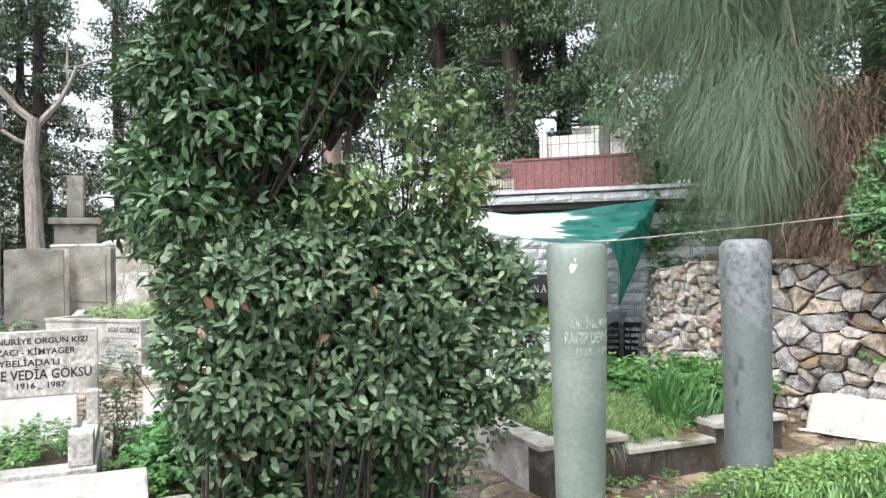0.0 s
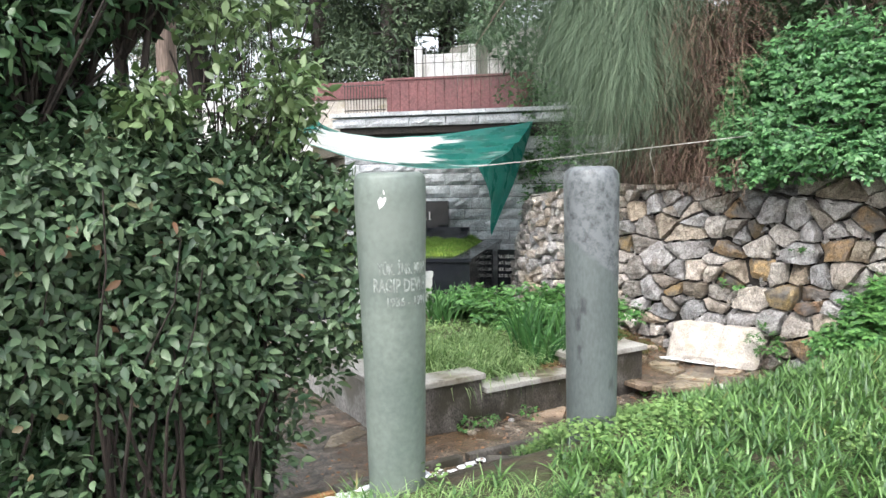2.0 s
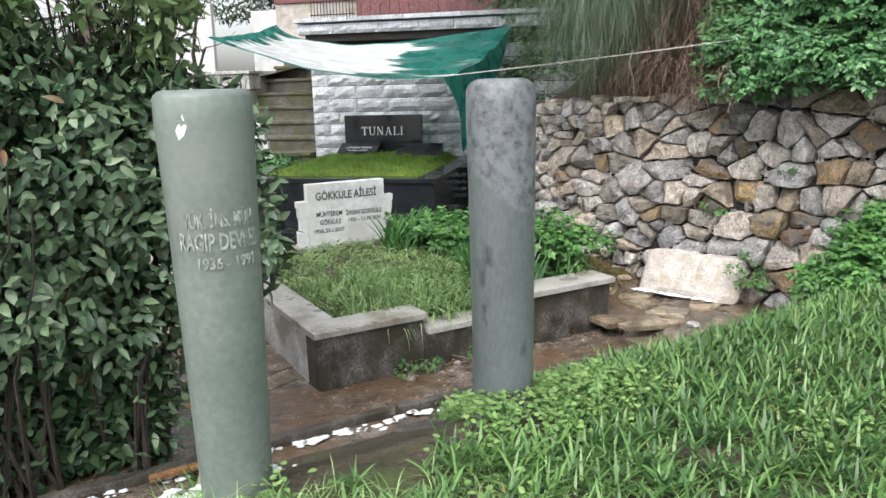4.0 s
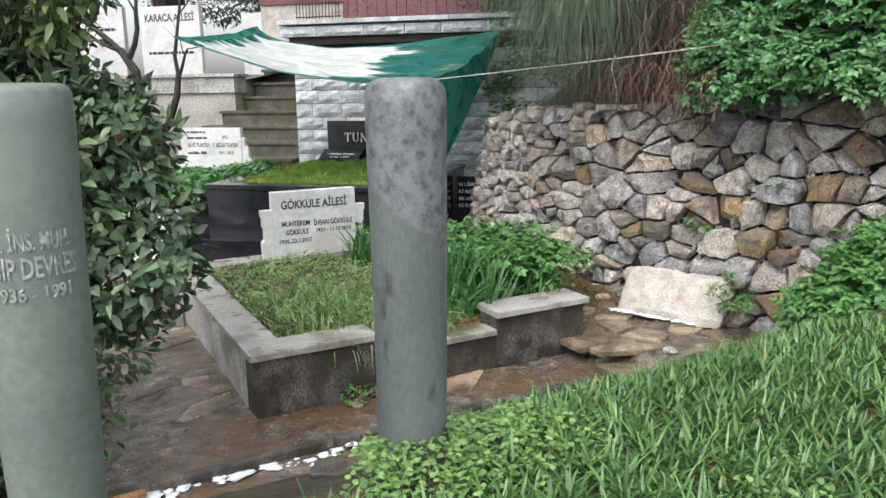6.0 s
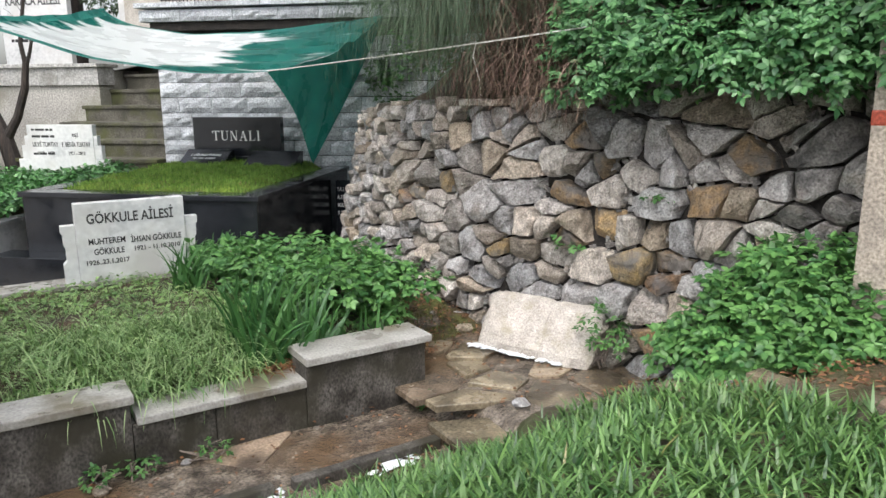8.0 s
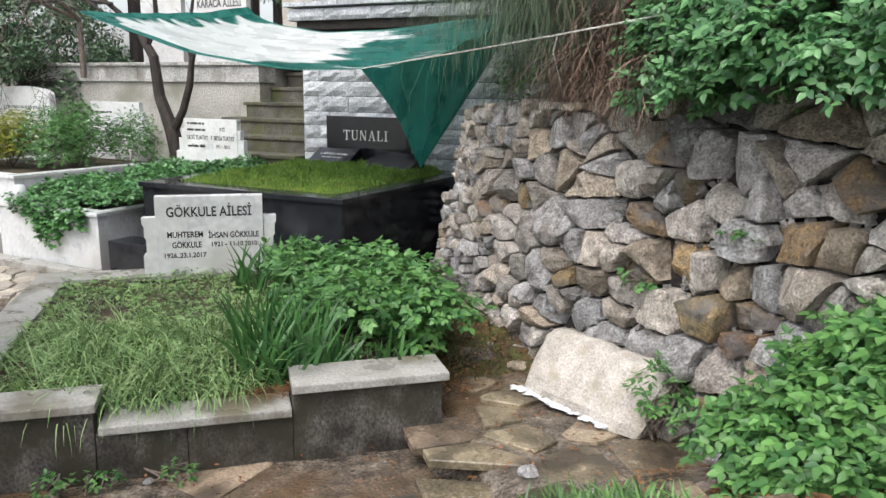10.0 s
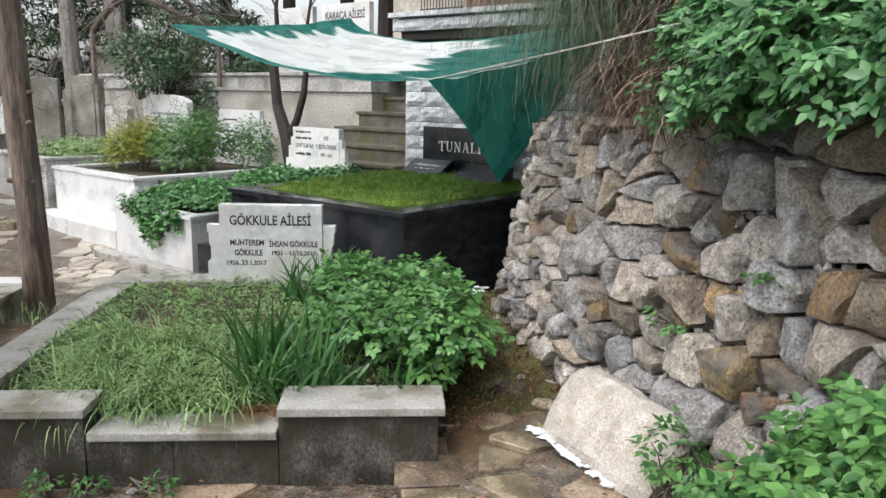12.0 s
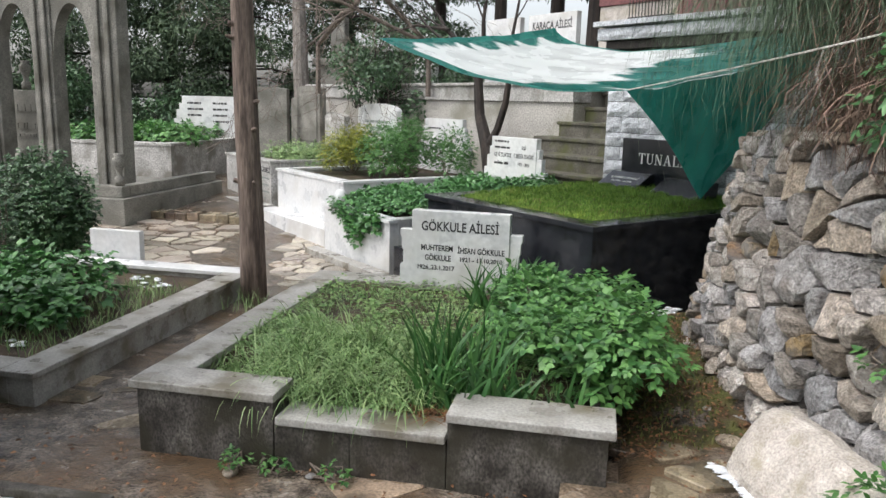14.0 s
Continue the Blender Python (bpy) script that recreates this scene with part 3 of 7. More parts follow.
xs = np.concatenate([[-900, -300, -100, -40, -20, -10, -6], np.arange(-4, 9.6, 0.1), [10, 12, 16, 25, 50, 120, 400, 900]])
ys = np.concatenate([[-900, -300, -100, -40, -20, -8, -4], np.arange(-2, 14.1, 0.1), [15, 16, 18, 21, 26, 35, 60, 120, 400, 900]])
ground = sheet("ground", xs, ys, lambda x, y: ground_z(x, y) + rough(x, y, 0.02, 2.2) + rough(x, y, 0.008, 9), M_PATH)
tagged(ground, "wet brown stone and earth ground of the cemetery", "ground", kind="structure")

lx, ly = np.arange(2.7, 7.62, 0.08), np.arange(-1.5, 5.4, 0.08)
lawn = sheet("lawn_soil", lx, ly, lambda x, y: ground_z(x, y) + 0.03 + rough(x, y, 0.03, 3.5) - 0.12 * smooth(5.1, 5.35, y) - 0.12 * smooth(3.1, 2.75, x) - 0.12 * smooth(7.35, 7.58, x), M_TURFSOIL)
tagged(lawn, "dark soil under the grass of the sloping lawn", "soil", kind="structure")


def lawn_points(n, x0, x1, y0, y1, sort):
    """Places on the lawn where one sort of plant grows: straps, fine grass or round-leaved weed."""
    p = world_points(n, x0, x1, y0, y1)
    wave = 0.05 * np.sin(p[:, 0] * 7) + 0.04 * np.sin(p[:, 0] * 17)
    keep = p[:, 1] < wave + np.interp(p[:, 0], [2.8, 3.15, 3.3, 3.6, 3.9, 4.1, 4.35, 4.7, 5.2, 6.3, 7.0, 7.4], [3.9, 3.85, 3.45, 3.2, 3.35, 3.7, 4.4, 4.95, 5.05, 5.08, 4.95, 4.7])
    keep &= p[:, 0] > 2.86 + 0.08 * np.sin(p[:, 1] * 5)
    keep &= p[:, 0] < 7.24 - 0.08 * np.sin(p[:, 1] * 4)
    p = p[keep]
    d = np.array([noise.noise((a * 1.9, b * 1.9, 0)) for a, b in p])
    thin = smooth(4.2, 3.4, p[:, 0] + 0.35 * (p[:, 1] - 3.0) + 0.8 * d)
    weedy = np.maximum(0, 1 - np.hypot((p[:, 0] - 4.3) / 0.75, (p[:, 1] - 3.75) / 0.75)) + 0.4 * d * (p[:, 0] < 5.2)
    u = rng.random(len(p))
    if sort == "strap":
        keep = (u > thin * 0.9) & (u > weedy * 1.4) & (d > -0.55)
    elif sort == "fine":
        keep = u < 0.12 * (p[:, 0] < 5.6) + thin
    else:
        keep = u < weedy * 1.8
    p = p[keep]
    return np.column_stack([p, ground_z(p[:, 0], p[:, 1]) + 0.02])


def tufts(p, per, length, width):
    """Leafy shoots: straps that spread from one stem and arch over."""
    n = len(p)
    turn = rng.uniform(0, 6.28, n)
    lean_to = rng.normal(0, 0.35, (n, 1, 2))
    size = rng.uniform(0.7, 1.25, n)
    k = np.tile(np.arange(per), n)
    i = np.repeat(np.arange(n), per)
    level = k / per
    at = p[i] + np.column_stack([lean_to[i, 0] * 0.09 * level[:, None], 0.075 * level * size[i]])
    lean = 2.1 - 1.2 * level + rng.normal(0, 0.35, n * per)
    return blades(at, turn[i] + 2.4 * k + rng.normal(0, 0.3, n * per), length * size[i] * rng.uniform(0.7, 1.2, n * per), width * rng.uniform(0.75, 1.25, n * per), np.clip(lean, 0.3, 2.4), 4, 0.35, 0.0, 0.62)


strap = tufts(lawn_points(6200, 2.85, 7.45, 2.0, 5.15, "strap"), 10, 0.088, 0.0125)
strap_far = tufts(lawn_points(1500, 2.85, 7.45, -0.5, 2.0, "strap"), 7, 0.12, 0.016)
tagged(raw("lawn_grass", *joined(strap, strap_far), L_TURF), "thick green strap-leaved plants covering the sloping lawn", "grass", kind="stuff")
fine = grass_patch(lawn_points(30000, 2.85, 5.6, 1.2, 4.9, "fine"), 0.12, 0.0045, 1.8, 4)
tagged(raw("fine_grass", *fine, L_FINE), "fine pale green grass at the lawn's open end", "grass", kind="stuff")
pp = np.repeat(lawn_points(4600, 3.2, 5.2, 2.6, 4.8, "weed"), 4, 0)
wd = rand_dirs(len(pp), 0.0, 0.5)
weed = leaves(pp + np.column_stack([rng.normal(0, 0.03, (len(pp), 2)), rng.uniform(0.05, 0.12, len(pp))]), wd, np.tile([[0, 0, 1.0]], (len(wd), 1)) + rng.normal(0, 0.3, (len(wd), 3)), 0.026 * rng.uniform(0.7, 1.3, len(pp)), 0.022)
tagged(raw("clover_weed", *weed, L_WEED), "light green round-leaved weeds among the lawn grass", "weeds", kind="stuff")

# ---- frames of reference ----
TOMB = pose(6.842, 8.883, 0, 0, 0, -42.5)


# ---- two cylindrical grave columns ----
def column(name, x, y, z0, z1, r0, r1, top, material, label):
    h = z1 - z0
    prof = [(r0, -0.3), (r0, 0.0), (r0 + (r1 - r0) * 0.4, h * 0.4), (r0 + (r1 - r0) * 0.75, h * 0.75), (r1, h * 0.93)]
    prof += [(r1 - top * (1 - math.cos(a)), h - top + top * math.sin(a)) for a in (0.3, 0.7, 1.1, 1.4)]
    prof += [(r1 * 0.45, h), (0.01, h)]
    th = empty(name, pose(x, y, z0))
    part("shaft", lathe(prof, 48, 0.003), material, th, smooth=True)
    return tagged(th, label, "gravestone", group="grave columns")


col1 = column("grave_column", 3.15, 3.66, 0.38, 1.735, 0.118, 0.148, 0.035, M_COL_GREEN, "pale grey-green marble cylindrical gravestone column with a flat top")
col2 = column("grave_column", 4.30, 3.74, 0.42, 1.75, 0.125, 0.138, 0.06, M_COL_GREY, "blue-grey veined marble cylindrical gravestone column with a domed top")


def wrap_text(words, size, parent, radius, z, angle, material, width):
    """Cut lettering bent round a column; angle is where its middle faces."""
    o = text_part(words, size, Matrix.Identity(4), material, parent, align="CENTER", width=width)
    for v in o.data.vertices:
        a = radians(angle) + v.co.x / radius
        r = radius + 0.0015 + max(-0.002, min(0.001, -v.co.y))
        v.co = (r * math.cos(a), r * math.sin(a), z + v.co.z)
    return o


wrap_text("Y\u00dcK. \u0130NS. M\u00dcH.", 0.062, col1, 0.1395, 0.95, -93, M_LETTER_GREY, 0.23)
wrap_text("RAGIP DEVRES", 0.075, col1, 0.1385, 0.88, -95, M_LETTER_GREY, 0.26)
wrap_text("1936 - 1991", 0.05, col1, 0.138, 0.822, -88, M_LETTER_GREY, 0.18)
bm = bmesh.new()
vs = [bm.verts.new((0.1487 * math.cos(a), 0.1487 * math.sin(a), z)) for a, z in ((radians(-133), 1.21), (radians(-126), 1.225), (radians(-122), 1.25), (radians(-126), 1.285), (radians(-131), 1.262), (radians(-136), 1.24))]
bm.faces.new(vs)
part("pale_chip", bm, M_LETTER_WHITE, col1)

# ---- the walled family plot ----
plot = empty("family_grave_plot", pose(0, 0, 0))
tagged(plot, "grey concrete grave border with worn marble coping, filled with grass", "grave border")
part("front_wall", boxed(4.30, 5.15, 6.07, 6.30, -0.5, 0.012, 0.006, 0.002), M_CONC, plot)
part("front_wall", boxed(5.153, 5.60, 6.075, 6.30, -0.5, -0.117, 0.006, 0.002), M_CONC, plot)
part("front_wall", boxed(5.603, 6.15, 6.07, 6.30, -0.5, -0.117, 0.006, 0.002), M_CONC, plot)
part("front_wall", boxed(6.153, 7.0, 6.07, 6.30, -0.5, 0.012, 0.006, 0.002), M_CONC, plot)
part("coping", boxed(4.265, 5.17, 6.035, 6.32, 0.014, 0.062, 0.008, 0.002), M_COPING, plot)
part("coping", boxed(5.174, 6.146, 6.035, 6.30, -0.115, -0.068, 0.008, 0.002), M_COPING, plot)
part("coping", boxed(6.15, 7.035, 6.035, 6.36, 0.014, 0.064, 0.008, 0.002), M_COPING, plot)
part("side_wall", boxed(4.30, 4.50, 6.303, 9.05, -0.5, 0.012, 0.006, 0.002), M_MARBLE_GREY, plot)
part("side_wall", boxed(6.80, 7.0, 6.303, 9.05, -0.5, -0.02, 0.006, 0.002), M_CONC, plot)
part("coping", boxed(4.265, 4.53, 6.324, 8.80, 0.014, 0.060, 0.008, 0.002), M_COPING, plot)
part("coping", boxed(4.265, 7.03, 8.804, 9.12, 0.014, 0.058, 0.008, 0.002), M_COPING, plot)
part("back_wall", boxed(4.503, 6.797, 8.85, 9.05, -0.5, 0.012, 0.006, 0.002), M_CONC, plot)

bed = sheet("plot_soil", np.arange(4.5, 6.82, 0.06), np.arange(6.28, 8.86, 0.06), lambda x, y: -0.10 + 0.12 * smooth(6.3, 7.0, y) + rough(x, y, 0.05, 3), M_SOIL)
tagged(bed, "dark soil filling the walled grave plot", "soil", kind="structure")


def bed_z(x, y):
    return -0.10 + 0.12 * smooth(6.3, 7.0, np.asarray(y))


def bed_points(n, x0=4.52, x1=6.8, y0=6.3, y1=8.82):
    p = world_points(n, x0, x1, y0, y1)
    d = np.array([noise.noise((a * 1.7, b * 1.7, 5)) for a, b in p])
    p = p[d > -0.6 + 0.3 * rng.random(n)]
    return np.column_stack([p, bed_z(p[:, 0], p[:, 1])])


def swept_grass(p, length, width, lean, segs, turn=2.2):
    """Tufts of blades that lie over together, each patch its own way."""
    n = len(p)
    way = np.array([noise.noise((a * turn, b * turn, 2.0)) for a, b, c in p])
    tall = np.array([1 + 0.8 * noise.noise((a * 3.1, b * 3.1, 9.0)) for a, b, c in p])
    return blades(p, -1.57 + 5.0 * way + rng.normal(0, 0.7, n), length * tall * rng.uniform(0.4, 1.3, n), width * rng.uniform(0.6, 1.3, n), lean * rng.uniform(0.35, 1.5, n), segs)


front = bed_points(1700, 4.9, 5.95, 6.28, 7.3)
g1 = swept_grass(bed_points(4200), 0.15, 0.007, 2.4, 5)
g2 = blades(front, rng.normal(-1.6, 0.75, len(front)), rng.uniform(0.2, 0.5, len(front)), rng.uniform(0.006, 0.013, len(front)), rng.uniform(1.0, 2.4, len(front)), 6)
g3 = swept_grass(bed_points(900, 4.53, 5.3, 6.35, 7.6), 0.24, 0.011, 1.5, 5)
tagged(raw("plot_grass", *joined(g1, g2, g3), L_GRASS), "long bright green grass hanging over the plot's border", "grass", kind="stuff")
cp = bed_points(3400)
cd = rand_dirs(len(cp), -0.1, 0.5)
tagged(raw("plot_weeds", *leaves(cp + np.array([[0, 0, 0.05]]) + rng.normal(0, 0.02, cp.shape), cd, rng.normal(0, 0.3, cp.shape) + np.array([[0, 0, 1.0]]), 0.042 * rng.uniform(0.5, 1.4, len(cp)), 0.026), L_WEED), "pale creeping weeds between the grass of the plot", "weeds", kind="stuff")


# ---- white family headstone ----
def stepped_side(x0, x1, s):
    """A narrow side wing whose outer edge steps inwards."""
    pts = [(0, 0), (0.11, 0), (0.11, 0.50), (0.0, 0.50), (0.0, 0.44), (0.014, 0.42), (0.014, 0.33), (0.028, 0.31), (0.028, 0.2), (0.0, 0.17)]
    return prism([(x0 + s * p, q) for p, q in pts], -0.04, 0.045, 0.003)


gok = empty("white_headstone", pose(5.0, 8.885, 0.058, 0, 0, -1.5))
part("slab", boxed(0.25, 1.135, -0.06, 0.05, 0.0, 0.68, 0.006), M_MARBLE, gok)
part("side_wing", stepped_side(0.138, 0, 1), M_MARBLE, gok)
part("side_wing", stepped_side(1.247, 0, -1), M_MARBLE, gok)
F = pose(0, -0.0615, 0)
text_part("G\u00d6KKULE A\u0130LES\u0130", 0.118, F @ pose(0.69, 0, 0.505), M_LETTER_DARK, gok, align="CENTER", width=0.70)
for words, size, x, z, w in (("MUHTEREM", 0.072, 0.485, 0.325, 0.29), ("G\u00d6KKULE", 0.072, 0.495, 0.235, 0.24), ("1926..23.1.2017", 0.058, 0.475, 0.15, 0.34), ("\u0130HSAN G\u00d6KKULE", 0.072, 0.885, 0.315, 0.42), ("1921 - 11.10.2010", 0.056, 0.885, 0.24, 0.38)):
    text_part(words, size, F @ pose(x, 0, z), M_LETTER_DARK, gok, align="CENTER", width=w)
tagged(gok, "white marble family headstone with black letters and stepped wings", "headstone")

# ---- black granite tomb ----
tomb = empty("granite_tomb", TOMB)
part("front_panel", boxed(-2.56, -0.03, 0.03, 0.09, -0.45, 0.61, 0.004), M_GRANITE, tomb)
part("side_panel", boxed(-0.09, -0.03, 0.093, 2.9, -0.45, 0.61, 0.004), M_GRANITE, tomb)
part("side_panel", boxed(-2.56, -2.50, 0.093, 2.9, -0.45, 0.61, 0.004), M_GRANITE, tomb)
part("rim", boxed(-2.59, 0.0, 0.0, 0.26, 0.613, 0.665, 0.006), M_GRANITE, tomb)
part("rim", boxed(-0.26, 0.0, 0.263, 2.9, 0.613, 0.665, 0.006), M_GRANITE, tomb)
part("rim", boxed(-2.59, -2.33, 0.263, 2.9, 0.613, 0.665, 0.006), M_GRANITE, tomb)
part("rim", boxed(-2.327, -0.263, 2.62, 2.9, 0.613, 0.665, 0.006), M_GRANITE, tomb)
part("foot_step", boxed(-2.75, 0.1, -0.30, 0.027, -0.45, 0.06, 0.006), M_GRANITE, tomb)
tagged(tomb, "polished black granite tomb with a broad flat rim", "tomb")


def moss_z(x, y):
    inside = smooth(0.0, 0.2, np.minimum(np.minimum(x + 2.33, -0.26 - x), y - 0.26))
    return 0.652 + inside * (0.05 + 0.05 * np.clip(y, 0, 2.6) / 2.6)


moss = sheet("moss_bed", np.arange(-2.33, -0.25, 0.05), np.arange(0.26, 2.63, 0.05), lambda x, y: moss_z(x, y) - 0.008 + rough(x, y, 0.045, 5) * (moss_z(x, y) > 0.67), M_MOSSBED)
moss.matrix_basis = TOMB
tagged(moss, "bright green moss carpet filling the granite tomb", "moss", kind="stuff")
mp = world_points(14000, -2.31, -0.27, 0.28, 2.6)
tuft = raw("moss_tufts", *blades(np.column_stack([mp, moss_z(mp[:, 0], mp[:, 1]) - 0.01 + rough(mp[:, 0], mp[:, 1], 0.045, 5)]), rng.uniform(0, 6.28, 14000), rng.uniform(0.02, 0.05, 14000), np.full(14000, 0.010), rng.uniform(0.2, 1.3, 14000), 2), L_MOSSBLADE)
tuft.matrix_basis = TOMB
tagged(tuft, "short green moss tufts on the granite tomb", "moss", kind="stuff")

head = empty("granite_headstone", TOMB @ pose(-1.475, 2.76, 0.668))
part("plinth", boxed(-0.45, 0.45, -0.10, 0.12, 0.0, 0.13, 0.005), M_GRANITE, head)
part("slab", boxed(-0.615, 0.615, -0.05, 0.06, 0.132, 0.64, 0.005), M_GRANITE, head)
SERIF = {  # strokes of roman capitals in a unit cell: corners of each stroke
    "T": (0.80, [[(0.33, 0), (0.47, 0), (0.47, 1), (0.33, 1)], [(0.02, 0.93), (0.78, 0.93), (0.78, 1), (0.02, 1)], [(0.0, 0.74), (0.05, 0.74), (0.09, 0.93), (0.02, 0.93)], [(0.75, 0.74), (0.80, 0.74), (0.78, 0.93), (0.71, 0.93)], [(0.22, 0), (0.58, 0), (0.58, 0.05), (0.22, 0.05)]]),
    "U": (0.90, [[(0.12, 0.28), (0.26, 0.28), (0.26, 1), (0.12, 1)], [(0.12, 0.28), (0.20, 0.08), (0.31, 0.12), (0.26, 0.28)], [(0.20, 0.08), (0.42, -0.02), (0.45, 0.06), (0.31, 0.12)], [(0.42, -0.02), (0.66, 0.06), (0.62, 0.12), (0.45, 0.06)], [(0.66, 0.06), (0.76, 0.28), (0.70, 0.28), (0.62, 0.12)], [(0.70, 0.28), (0.76, 0.28), (0.76, 1), (0.70, 1)], [(0.02, 0.95), (0.38, 0.95), (0.38, 1), (0.02, 1)], [(0.60, 0.95), (0.88, 0.95), (0.88, 1), (0.60, 1)]]),
    "N": (0.92, [[(0.12, 0), (0.18, 0), (0.18, 1), (0.12, 1)], [(0.62, 0), (0.76, 0), (0.25, 1), (0.10, 1)], [(0.70, 0), (0.76, 0), (0.76, 1), (0.70, 1)], [(0.02, 0), (0.29, 0), (0.29, 0.05), (0.02, 0.05)], [(0.58, 0.95), (0.88, 0.95), (0.88, 1), (0.58, 1)]]),
    "A": (0.90, [[(0.10, 0), (0.16, 0), (0.46, 1), (0.40, 1)], [(0.64, 0), (0.79, 0), (0.50, 1), (0.38, 1)], [(0.24, 0.32), (0.64, 0.32), (0.63, 0.38), (0.25, 0.38)], [(0.0, 0), (0.28, 0), (0.28, 0.05), (0.0, 0.05)], [(0.54, 0), (0.90, 0), (0.90, 0.05), (0.54, 0.05)]]),
    "L": (0.74, [[(0.12, 0), (0.26, 0), (0.26, 1), (0.12, 1)], [(0.02, 0), (0.68, 0), (0.68, 0.06), (0.02, 0.06)], [(0.62, 0.06), (0.68, 0.06), (0.71, 0.28), (0.66, 0.28)], [(0.02, 0.95), (0.37, 0.95), (0.37, 1), (0.02, 1)]]),
    "I": (0.42, [[(0.14, 0), (0.28, 0), (0.28, 1), (0.14, 1)], [(0.03, 0), (0.39, 0), (0.39, 0.05), (0.03, 0.05)], [(0.03, 0.95), (0.39, 0.95), (0.39, 1), (0.03, 1)]]),
}
pen = -0.345
scale_ = 0.69 / sum(SERIF[ch][0] + 0.10 for ch in "TUNALI")
for ch in "TUNALI":
    bm = bmesh.new()
    for k, stroke in enumerate(SERIF[ch][1]):
        y0 = -0.0525 - 0.0002 * k
        f0 = [bm.verts.new((pen + x * scale_, y0, 0.335 + z * 0.128)) for x, z in stroke]
        f1 = [bm.verts.new((v.co.x, -0.0495, v.co.z)) for v in f0]
        bm.faces.new(f0)
        for i in range(4):
            bm.faces.new((f0[i], f1[i], f1[(i + 1) % 4], f0[(i + 1) % 4]))
    bmesh.ops.recalc_face_normals(bm, faces=bm.faces[:])
    part("letter", bm, M_LETTER_WHITE, head)
    pen += (SERIF[ch][0] + 0.10) * scale_
tagged(head, "polished black granite headstone with white capital letters", "headstone")


def book(name, u, n, w, bars):
    """A sloping granite name block."""
    th = empty(name, TOMB @ pose(u, n, 0.70))
    bm = bmesh.new()
    pts = [(0, 0.0), (0.0, 0.03), (0.30, 0.20), (0.36, 0.20), (0.36, 0.0)]
    a = [bm.verts.new((-w / 2, y, z)) for y, z in pts]
    b = [bm.verts.new((w / 2, y, z)) for y, z in pts]
    bm.faces.new(a)
    bm.faces.new(b[::-1])
    for i in range(5):
        bm.faces.new((a[i], b[i], b[(i + 1) % 5], a[(i + 1) % 5]))
    bmesh.ops.recalc_face_normals(bm, faces=bm.faces[:])
    bmesh.ops.bevel(bm, geom=bm.edges[:], offset=0.004, segments=1, affect="EDGES")
    part("block", bm, M_GRANITE, th)
    m = Matrix.Translation((0, 0.15, 0.118)) @ Matrix.Rotation(math.atan2(0.17, 0.30) - radians(90), 4, "X")
    if bars:
        text_part(bars[0], 0.055, m @ pose(0, 0, 0.02), M_LETTER_WHITE, th, align="CENTER", squeeze=0.9)
        text_part(bars[1], 0.04, m @ pose(0, 0, -0.05), M_LETTER_WHITE, th, align="CENTER", squeeze=0.9)
    return tagged(th, "sloping polished black granite name block on the moss", "name block", group="granite name blocks")


book("name_block", -1.78, 2.25, 0.62, ("I. U\u011eURLU TUNALI", "14.1.1924 - 11.4.2019"))
book("name_block", -0.78, 2.05, 0.66, None)
plate = empty("granite_name_plate", TOMB @ pose(0.23, 2.30, -0.25))
part("slab", boxed(-0.22, 0.22, -0.03, 0.03, 0, 0.80, 0.004), M_GRANITE, plate)
for i, s in enumerate(("Y.A. I. U\u011eURLU TUNALI", "A.T. 06.09.1999", "M.K. 11/00101", "R.T. 03.12.2010")):
    text_part(s, 0.068, pose(-0.20, -0.0315, 0.67 - 0.10 * i), M_LETTER_WHITE, plate, width=(0.40, 0.30, 0.27, 0.30)[i])
tagged(plate, "black granite name plate with four white lines beside the tomb", "plaque")


# ---- rubble retaining wall ----
WALL_LINE = [(8.7, 10.6), (8.15, 9.75), (7.80, 9.0), (7.68, 8.3), (7.75, 7.5), (7.83, 6.9), (7.99, 6.4), (8.13, 6.0), (8.22, 5.5), (8.30, 5.0), (8.55, 4.0), (8.8, 3.0), (9.05, 2.0), (9.3, 0.5)]
line = np.array(WALL_LINE)
seg = np.concatenate([[0], np.cumsum(np.linalg.norm(np.diff(line, axis=0), axis=1))])
WALL_LENGTH = seg[-1]


def on_wall(s, z, out=0.0):
    """A place on the wall's battered face: s metres along it, at height z, out metres in front of it."""
    d, s = 0.35, min(max(s, 0.0), WALL_LENGTH)
    p = np.array([np.interp(s, seg, line[:, 0]), np.interp(s, seg, line[:, 1])])
    a = np.array([np.interp(s - d, seg, line[:, 0]), np.interp(s - d, seg, line[:, 1])])
    b = np.array([np.interp(s + d, seg, line[:, 0]), np.interp(s + d, seg, line[:, 1])])
    t = (b - a) / np.linalg.norm(b - a)
    nrm = np.array([t[1], -t[0]])
    q = p + nrm * (out - 0.2 * z)
    return Vector((q[0], q[1], z))


def wall_top(s):
    return float(np.interp(s, [0, 1.2, 2.4, 4.0, 5.5, 7.0, 9, 12], [1.25, 1.42, 1.5, 1.58, 1.72, 1.82, 1.9, 1.9]))


wall = empty("wall_rubble", pose(0, 0, 0))
tagged(wall, "dry rubble retaining wall of grey and ochre stones", "wall", kind="structure")
